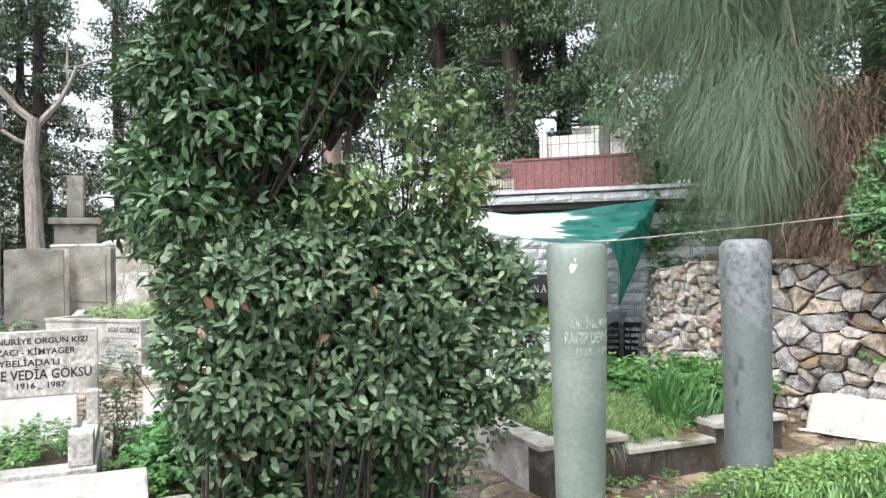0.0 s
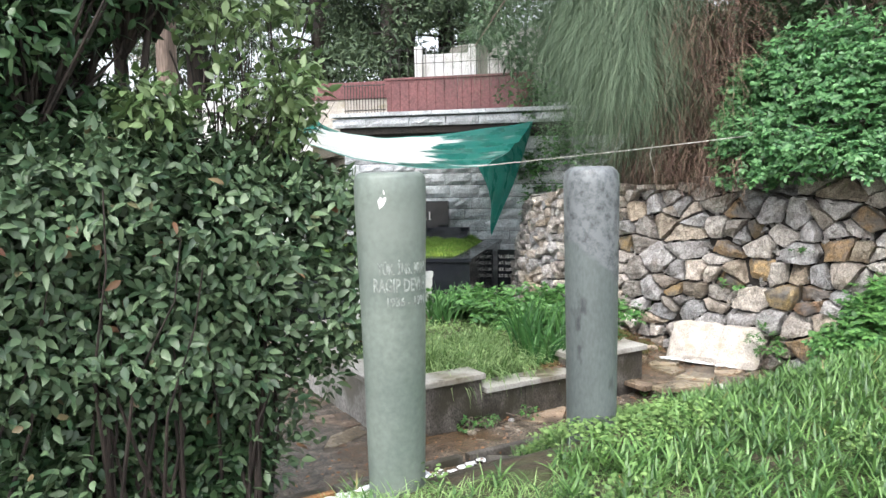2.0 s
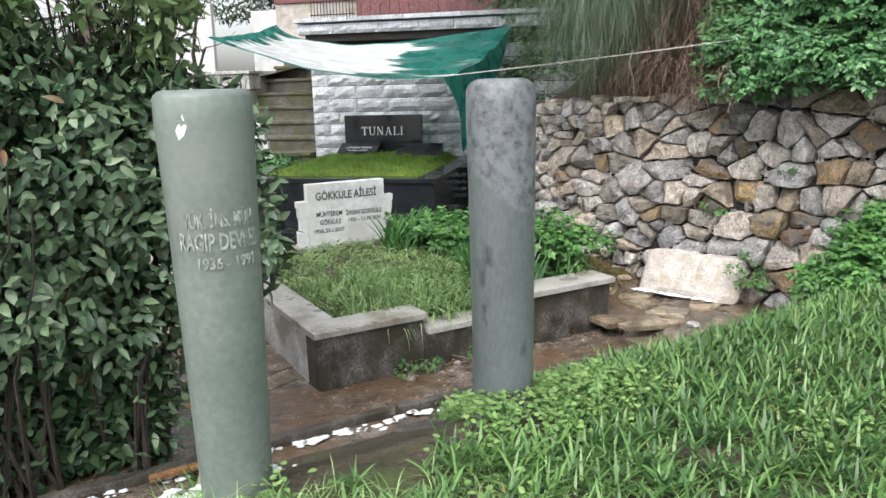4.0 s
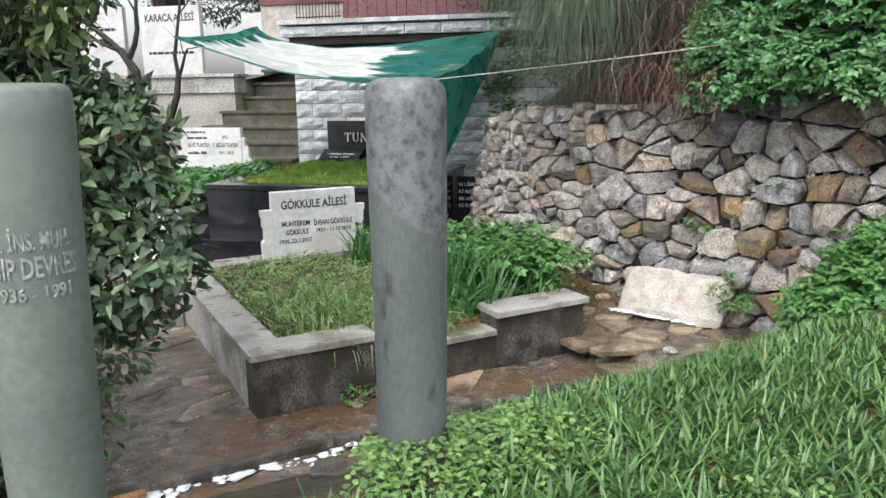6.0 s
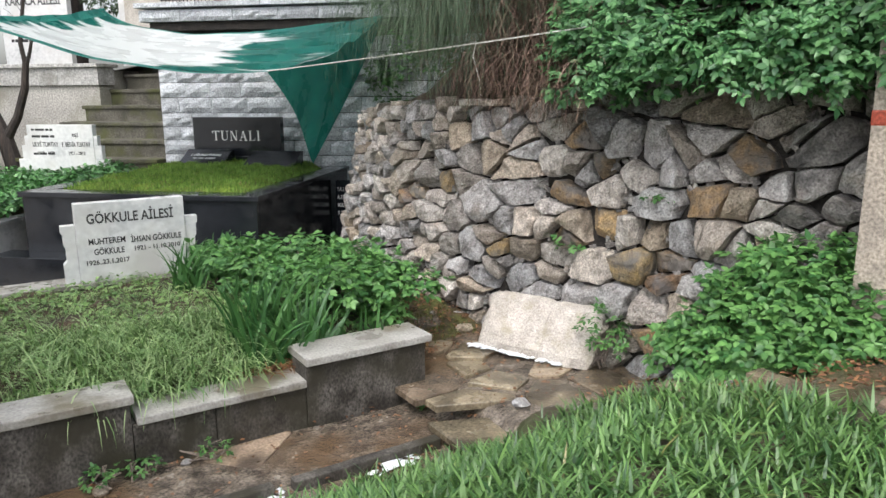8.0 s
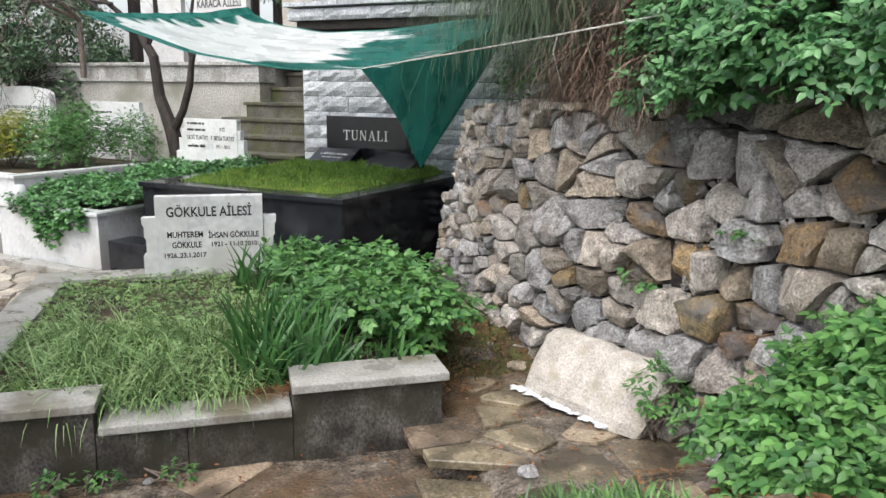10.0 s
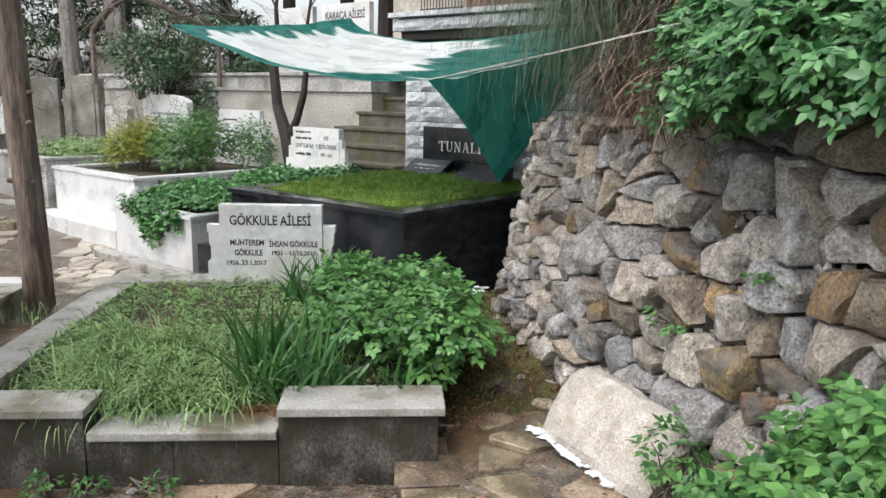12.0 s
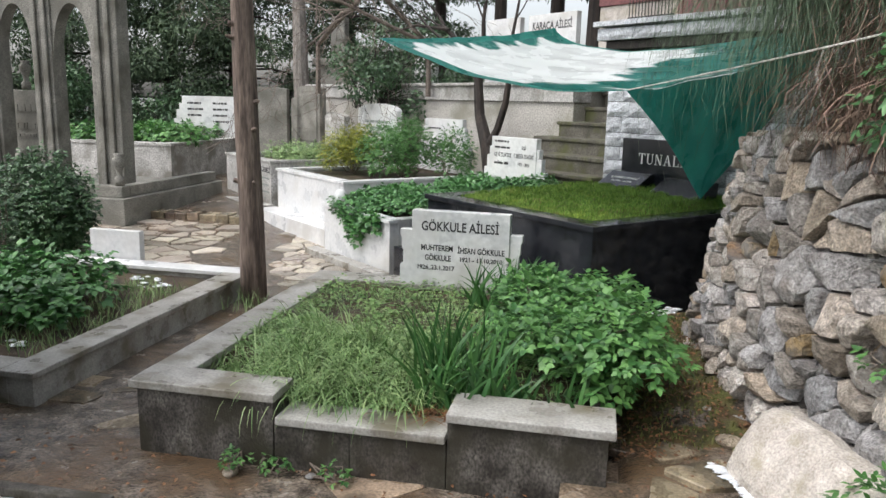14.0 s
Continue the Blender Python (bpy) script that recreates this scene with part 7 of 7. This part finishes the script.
tagged(bare, "bare dark-barked tree forking low beside the headstones", "tree")

for k, (x, y, z, d) in enumerate(((1.0, 15.5, 3.6, (0.8, -0.3, 0.1)), (2.2, 16.5, 3.4, (-0.7, -0.4, 0.05)), (2.0, 14.8, 4.2, (0.6, 0.1, -0.1)), (3.2, 16.0, 4.0, (-0.4, -0.7, 0.0)))):
    tw = empty("bare_branches", pose(0, 0, 0))
    bm = bmesh.new()
    root = Vector((1.0, 17.5, 1.8)) if k % 2 else Vector((3.4, 17.3, 1.8))
    tube(bm, [root, root + Vector((0, 0, 1.0)), Vector((x, y, z)).lerp(root, 0.4) + Vector((0, 0, 0.6)), (x, y, z)], [0.06, 0.05, 0.035, 0.025], 6)
    for _ in range(3):
        branching(bm, (x, y, z), Vector(d) + Vector(rng.normal(0, 0.4, 3)), 1.3, 0.02, 5, 0.55, 0.0, 0.004, 5)
    part("branch", bm, M_TWIG, tw)
    tagged(tw, "leafless grey twigs spreading over the graves", "tree")

leafy_tree("evergreen_shrub", (1.9, 18.0, 0.3), [(1.6, 17.8, 2.2), (2.3, 18.0, 2.4), (2.0, 18.3, 2.8)], [((rng.uniform(1.2, 3.4), rng.uniform(17.2, 19), rng.uniform(1.5, 3.0)), rng.uniform(0.4, 0.6) * np.array([1, 1, 0.8])) for _ in range(14)],
           130, 0.11, 0.05, L_TREE, M_BARK_DARK, "rounded evergreen shrub behind the far headstones", 0.04, "shrub")


def conifer(x, y, z0, h, r, dense, label, bottom=0.25, bark=M_BARK_DARK):
    th = empty("conifer_tree", pose(x, y, z0))
    bm = bmesh.new()
    tube(bm, [(0, 0, -1), (0.05, 0, h * 0.3), (-0.08, 0.05, h * 0.6), (0, 0, h)], [0.26, 0.22, 0.15, 0.03], 9)
    cl = []
    n = int(46 * dense)
    for i in range(n):
        t = bottom + (1 - bottom) * (i + rng.random()) / n
        a = rng.uniform(0, 6.28)
        rr = r * (1.05 - t) ** 0.55 * rng.uniform(0.35, 1.0)
        c = (rr * math.cos(a), rr * math.sin(a), h * t - rr * 0.12)
        tube(bm, [(0, 0, h * t), (c[0] * 0.5, c[1] * 0.5, h * t + 0.05), c], [0.045, 0.03, 0.012], 5)
        cl.append((c, np.array([1.0, 1.0, 0.42]) * rng.uniform(0.6, 1.15) * r * 0.36))
    part("trunk", bm, bark, th)
    v = ball_leaves([c for c, _ in cl], [q for _, q in cl], 78, 0.17, 0.05, inner=0.6, droop=0.3)
    tagged(raw("crown", *v, L_FAR, th), kind="stuff")
    return tagged(th, label, "tree")


for x, y, z0, h, r, dn, bt in ((-4.2, 24, 0, 11, 2.8, 1.9, 0.06), (-7.0, 25, 0, 12, 3.0, 1.9, 0.06), (-9.5, 23, 0, 11, 3.0, 1.7, 0.06), (-2.3, 29, 0, 12, 2.4, 1.5, 0.08), (0.6, 31, 1, 13, 2.2, 1.1, 0.1), (3.0, 30, 1.5, 12, 2.4, 1.0, 0.34),
                               (5.2, 27, 2, 11, 2.3, 1.0, 0.32), (7.5, 26, 2.5, 11, 2.6, 1.1, 0.22), (10.0, 22, 3, 10, 2.6, 1.2, 0.1), (12.5, 19, 3, 10, 2.8, 1.2, 0.08), (13.5, 14.5, 3, 10, 2.8, 1.2, 0.05), (9.0, 19.5, 3, 8, 2.2, 1.1, 0.08), (6.5, 22.5, 2.3, 9, 2.0, 0.9, 0.3),
                               (13.5, 10, 3.5, 9, 2.6, 1.1, 0.05), (12.5, 6, 3.5, 9, 2.6, 1.1, 0.05), (11.6, 15.5, 3, 8, 2.2, 1.1, 0.05), (-13, 21, 0, 11, 3, 1, 0.1), (9.6, 16.6, 3, 7.5, 2.0, 1.1, 0.1), (10.9, 18.3, 3, 9, 2.2, 1.2, 0.1), (-1.4, 25.5, 0, 12, 1.8, 1.3, 0.12)):
    conifer(x, y, z0, h, r, dn, "tall dark conifer standing at the edge of the cemetery", bt)
tall = empty("pale_barked_tree", pose(0, 0, 0))
bm = bmesh.new()
tube(bm, [(-1.05, 21.8, 0.0), (-1.2, 21.9, 2.4), (-1.28, 22, 4.2), (-1.2, 22, 5.3)], [0.26, 0.21, 0.18, 0.15], 10)
branching(bm, (-1.2, 22, 5.2), (-0.5, 0, 0.9), 2.0, 0.11, 4, 0.4, 0.2, 0.008)
branching(bm, (-1.22, 22, 5.0), (0.6, 0, 0.9), 2.0, 0.10, 4, 0.4, 0.2, 0.008)
branching(bm, (-1.25, 22, 4.6), (-0.8, 0, 0.4), 1.4, 0.06, 3, 0.4, 0.1, 0.008)
part("trunk", bm, M_BARK_GREY, tall)
tagged(tall, "pale grey-barked leafless tree behind the graves", "tree")
for x, y, r in ((-5.5, 21.5, 1.0), (-3.0, 23, 0.9), (-7.5, 20, 1.2), (-0.2, 24.5, 0.9), (0.9, 26.5, 1.4), (-1.6, 26, 1.3), (2.2, 26, 1.4), (11.5, 12.2, 1.2), (10.2, 13.6, 1.0), (9.9, 11.4, 0.8), (11, 9.4, 1.3)):
    z = 0.3 if x < 5 else 3.1
    leafy_tree("dark_shrub", (x, y, z - 0.3), [(x + 0.2, y, z + r), (x - 0.3, y + 0.2, z + r)], [((x + rng.normal(0, 0.5), y + rng.normal(0, 0.4), z + rng.uniform(0.2, 1.6) * r), r * rng.uniform(0.4, 0.6) * np.array([1, 1, 0.8])) for _ in range(9)],
               75, 0.14, 0.06, L_TREE, M_BARK_DARK, "dark evergreen undergrowth shrub", 0.04, "shrub")

# ivy on the ashlar wall beside the tarpaulin
wi = empty("wall_ivy", TOMB)
wc = [(rng.uniform(0.35, 1.6), 3.02 + rng.uniform(-0.05, 0.05), z_) for z_ in rng.uniform(0.8, 3.1, 40)] + [(rng.uniform(0.0, 1.2), 3.1, rng.uniform(2.75, 3.2)) for _ in range(10)]
tagged(raw("foliage", *shrub_leaves(wc, [(0.22, 0.1, 0.2)] * len(wc), [42] * len(wc), 0.055, 0.75, 1, -0.8), L_IVY, wi), kind="stuff")
tagged(wi, "dark ivy climbing the ashlar wall", "ivy")

# ---- small things on the ground ----
# litter and moss on the ground between plot and wall
lp = np.column_stack([rng.uniform(7.08, 7.75, 1500), rng.uniform(6.5, 9.0, 1500)])
lp = lp[lp[:, 0] < 7.72]
lp3 = np.column_stack([lp, ground_z(lp[:, 0], lp[:, 1]) + 0.03])
tagged(raw("moss_patch", *blades(lp3, rng.uniform(0, 6.28, len(lp3)), rng.uniform(0.015, 0.04, len(lp3)), np.full(len(lp3), 0.012), rng.uniform(0.4, 1.4, len(lp3)), 2), L_DAMP), "thin moss on the ground beside the wall", "moss", kind="stuff")
mossy = sheet("mossy_ground", np.arange(7.05, 7.95, 0.05), np.arange(6.35, 9.3, 0.05), lambda x, y: ground_z(x, y) + 0.012 + rough(x, y, 0.03, 4) + rough(x, y, 0.012, 12) - 0.06 * smooth(6.75, 6.35, y) - 0.06 * smooth(7.12, 7.05, x), M_MOSS)
tagged(mossy, "damp mossy litter strip at the foot of the wall", "ground", kind="structure")
q = np.column_stack([rng.uniform(2.0, 7.9, 420), rng.uniform(5.3, 6.2, 420)])
q = np.concatenate([q, np.column_stack([rng.uniform(7.05, 7.8, 1100), rng.uniform(6.35, 9.0, 1100)]), np.column_stack([rng.uniform(7.5, 8.3, 800), rng.uniform(3.2, 5.2, 800)])])
q3 = np.column_stack([q, ground_z(q[:, 0], q[:, 1]) + 0.035])
tagged(raw("dead_leaves", *leaves(q3, rand_dirs(len(q3), -0.1, 0.2), np.tile([[0, 0, 1.0]], (len(q3), 1)) + rng.normal(0, 0.35, (len(q3), 3)), 0.036 * rng.uniform(0.4, 1.3, len(q3)), 0.018, 0.5, 0.1), L_LITTER), "brown dead leaves lying on the wet path", "leaves", kind="stuff")


def slush(points, name="slush"):
    """Lumps of melting snow."""
    bm = bmesh.new()
    for x, y, z, r in points:
        b2 = bmesh.new()
        bmesh.ops.create_icosphere(b2, subdivisions=2, radius=1.0)
        for v in b2.verts:
            v.co *= 1 + 1.1 * noise.noise(v.co * 1.6 + Vector((x * 9, y * 9, 0)))
            v.co = Vector((v.co.x * r * 1.5 + x, v.co.y * r + y, max(v.co.z, -0.3) * r * 0.38 + z))
        me = bpy.data.meshes.new("t")
        b2.to_mesh(me)
        b2.free()
        bm.from_mesh(me)
        bpy.data.meshes.remove(me)
    o = part(name, bm, M_SNOW, None, smooth=True)
    return tagged(o, "thin line of melting snow on the wet ground", "snow", kind="stuff")


pts = []
for i in range(260):
    x = rng.uniform(2.2, 7.1)
    if noise.noise(Vector((x * 2.6, 0, 0))) < 0.05:
        continue
    y = 5.37 + rng.normal(0, 0.045)
    pts.append((x, y, float(ground_z(x, y)) + 0.012, rng.uniform(0.005, 0.024)))
for i in range(28):
    x = rng.choice((3.55, 4.0, 4.1, 4.75, 5.5, 6.4)) + rng.normal(0, 0.09)
    y = 5.36 + rng.normal(0, 0.03)
    pts.append((x, y, float(ground_z(x, y)) + 0.015, rng.uniform(0.015, 0.042)))
for i in range(70):
    t = rng.random()
    x, y = 7.56 + 0.30 * t + rng.normal(0, 0.016), 6.38 - 0.72 * t + rng.normal(0, 0.018)
    pts.append((x, y, float(ground_z(x, y)) + 0.035, rng.uniform(0.007, 0.024)))
for x, y, r in ((7.52, 9.3, 0.09), (7.6, 9.15, 0.06), (2.3, 7.6, 0.09), (2.55, 7.1, 0.07), (2.5, 9.1, 0.08), (2.2, 9.3, 0.06), (3.35, 4.5, 0.05), (3.5, 4.35, 0.05), (3.3, 4.25, 0.04)):
    z = -0.225 if y > 6.9 and x < 3 else float(ground_z(x, y)) + 0.03
    for _ in range(9):
        pts.append((x + rng.normal(0, r * 1.1), y + rng.normal(0, r * 0.8), z, r * rng.uniform(0.12, 0.42)))
for i in range(60):
    x, y = rng.uniform(2.9, 3.3), rng.uniform(3.65, 4.1)
    pts.append((x, y, float(ground_z(x, y)) + rng.uniform(0.04, 0.09), rng.uniform(0.008, 0.024)))
for i in range(36):
    x = rng.uniform(1.5, 2.7)
    y = 5.27 + 0.12 * (x - 2.0) + rng.normal(0, 0.03)
    pts.append((x, y, float(ground_z(x, y)) + 0.02, rng.uniform(0.008, 0.03)))
slush(pts)

# flagstones set in the path
FL = empty("flagstone_path", pose(0, 0, 0))


def paving(x0, x1, y0, y1, step, gap, thick, material, keep, rnd, joined_name=None, z_off=0.0):
    sd = []
    y = y0
    while y < y1:
        x = x0
        while x < x1:
            sd.append((x + rnd.uniform(-0.3, 0.3) * step, y + rnd.uniform(-0.3, 0.3) * step))
            x += step * rnd.uniform(0.8, 1.3)
        y += step * 0.8
    out = bmesh.new() if joined_name else None
    pts = [(a, b) for a, b in sd]
    for i, (x, y) in enumerate(pts):
        if not keep(x, y):
            continue
        r = step * 0.8
        poly = [(x - r, y - r), (x + r, y - r), (x + r, y + r), (x - r, y + r)]
        for j, (u, v) in enumerate(pts):
            if i != j and abs(u - x) < 2 * r and abs(v - y) < 2 * r:
                d = math.hypot(u - x, v - y)
                poly = clip(poly, (x + u) / 2 - (u - x) / d * gap, (y + v) / 2 - (v - y) / d * gap, (u - x) / d, (v - y) / d)
                if len(poly) < 3:
                    break
        if len(poly) < 3:
            continue
        bm = out or bmesh.new()
        h = float(ground_z(x, y)) + z_off + rnd.uniform(0, thick * 0.5)
        tx, ty = rnd.uniform(-0.02, 0.02), rnd.uniform(-0.02, 0.02)
        ox, oy = (0, 0) if out else (x, y)
        lo = [bm.verts.new((a - ox, b - oy, h - thick * 2)) for a, b in poly]
        mid = [bm.verts.new((a - ox, b - oy, h + thick * 0.55 + tx * (a - x) + ty * (b - y))) for a, b in poly]
        up_ = [bm.verts.new((x + (a - x) * 0.94 - ox, y + (b - y) * 0.94 - oy, h + thick + tx * (a - x) + ty * (b - y))) for a, b in poly]
        n = len(poly)
        for k in range(n):
            bm.faces.new((lo[k], lo[(k + 1) % n], mid[(k + 1) % n], mid[k]))
            bm.faces.new((mid[k], mid[(k + 1) % n], up_[(k + 1) % n], up_[k]))
        bm.faces.new(up_)
        if not out:
            o = part("flagstone", bm, material, FL)
            o.location = (x, y, 0)
    if out:
        tagged(part(joined_name, out, material, FL), kind="stuff")


rnd2 = random.Random(11)
paving(7.05, 8.3, 5.35, 6.75, 0.40, 0.03, 0.014, M_FLAG, lambda x, y: x < 8.15 and y < 6.6 and not (x > 7.75 and y > 5.9) and rnd2.random() < 0.85, rnd2)
paving(1.8, 7.0, 5.5, 6.0, 0.5, 0.03, 0.004, M_FLAG, lambda x, y: rnd2.random() < 0.3, rnd2)
paving(3.4, 4.2, 6.15, 9.6, 0.34, 0.03, 0.005, M_FLAG, lambda x, y: rnd2.random() < 0.45 and not (x < 3.6 and 9.0 < y), rnd2)
paving(2.3, 4.2, 9.9, 13.2, 0.28, 0.016, 0.014, M_FLAG_ISLAND, lambda x, y: x + 0.95 * (y - 10) < 4.6 + 0.4 * (y - 10) and y > 9.9 and x > 3.6 - 0.35 * (y - 9), rnd2, "far_flagstones")
paving(-0.6, 2.4, 9.95, 13.3, 0.42, 0.02, 0.012, M_FLAG_ISLAND, lambda x, y: x < 1.5 + 0.2 * (13 - y), rnd2, "worn_flagstones")
tagged(FL, "irregular wet flagstones set into the cemetery path", "paving", kind="structure")
st = empty("path_step", pose(0, 0, 0))
x = -1.35
while x < 1.3:
    w = rnd2.uniform(0.16, 0.36)
    part("edge_stone", boxed(x, x + w - 0.012, 13.3 + rnd2.uniform(-0.02, 0.02), 13.6, -0.5, -0.17 + rnd2.uniform(-0.015, 0.015), 0.02, 0.01), M_FLAG, st)
    x += w
tagged(st, "low step of rough stones across the path", "step", kind="structure")
kb = empty("lawn_edging", pose(0, 0, 0))
for i, (x, y, a, w) in enumerate(((1.95, 5.26, 9, 1.05), (3.0, 5.42, 0, 1.0), (4.05, 5.44, 1, 1.0), (5.15, 5.43, -1, 1.1), (6.25, 5.42, 1, 0.9))):
    o = part("edging_stone", boxed(-w / 2, w / 2, -0.035, 0.035, -0.15, 0.035, 0.01, 0.006), M_CONC, kb)
    o.matrix_basis = pose(x, y, -0.36, 0, 0, a)
for i, (y, w) in enumerate(((4.25, 0.5), (3.7, 0.55), (3.1, 0.6), (2.5, 0.55))):
    o = part("edging_stone", boxed(-0.06, 0.06, -w / 2, w / 2, -0.3, -0.005, 0.012, 0.008), M_FLAG, kb)
    o.matrix_basis = pose(7.50, y, float(ground_z(7.5, y)) + 0.02, 0, 0, rnd2.uniform(-4, 4))
tagged(kb, "worn concrete edging stones along the lawn", "edging", kind="structure")
o = part("edging_stone", boxed(-0.05, 0.05, -0.3, 0.3, -0.25, 0.04, 0.012, 0.006), M_CONC, kb)
o.matrix_basis = pose(2.80, 4.12, float(ground_z(2.8, 4.12)) - 0.02, -14, 0, 4)
pl = empty("old_plank", pose(3.28, 5.33, float(ground_z(3.28, 5.33)) + 0.06, 3, 1, 4))
part("board", boxed(-0.24, 0.24, -0.022, 0.022, -0.014, 0.014, 0.004, 0.002), M_PLANK, pl)
tagged(pl, "short orange-brown wet plank lying along the kerb", "plank")
sl = empty("stone_slab", pose(4.30, 4.42, float(ground_z(4.30, 4.42)) + 0.03, 8, 3, -30))
part("body", boxed(-0.17, 0.17, -0.06, 0.06, -0.04, 0.03, 0.012, 0.006), M_CONC, sl)
tagged(sl, "broken concrete slab on the bare earth beside the column", "stone slab")
pl = empty("old_plank", pose(7.86, 4.72, float(ground_z(7.86, 4.72)) + 0.05, 4, -3, 8))
part("board", boxed(-0.27, 0.27, -0.03, 0.03, -0.012, 0.012, 0.004, 0.002), M_TWIG, pl)
tagged(pl, "short weathered wooden plank lying by the bush", "plank")
for x, y, r in ((7.68, 6.62, 0.07), (7.88, 5.95, 0.05), (7.6, 6.95, 0.03), (4.95, 5.93, 0.045), (5.4, 6.0, 0.03), (7.45, 7.6, 0.03), (7.4, 4.95, 0.06), (7.7, 4.2, 0.05), (7.25, 5.35, 0.06)):
    pb = empty("loose_stone", pose(x, y, float(ground_z(x, y)) + 0.015))
    b2 = bmesh.new()
    bmesh.ops.create_icosphere(b2, subdivisions=2, radius=r)
    for v in b2.verts:
        v.co *= 1 + 0.45 * noise.noise(v.co / r * 0.9 + Vector((x, y, 0)) * 5)
        v.co.z *= 0.55
    part("stone", b2, M_ROCK, pb)
    tagged(pb, "small loose grey stone on the ground", "stone", group="loose stones")
for x, y in ((4.95, 5.98), (5.18, 6.0), (5.55, 5.97), (6.95, 5.9)):
    bush("path_weed", [(x, y, float(ground_z(x, y)) + 0.05)], [(0.09, 0.05, 0.07)], [34], 0.03, 0.6, L_FRESH, "small green weed growing at the foot of the border", (x, y, float(ground_z(x, y))), 1)
tt = grass_patch(np.column_stack([rng.normal(3.5, 0.12, 60), rng.normal(9.05, 0.1, 60), np.full(60, -0.38)]), 0.2, 0.008, 0.8)
tagged(raw("tree_foot_grass", *tt, L_GRASS), "tuft of grass at the foot of the cypress", "grass", kind="stuff")
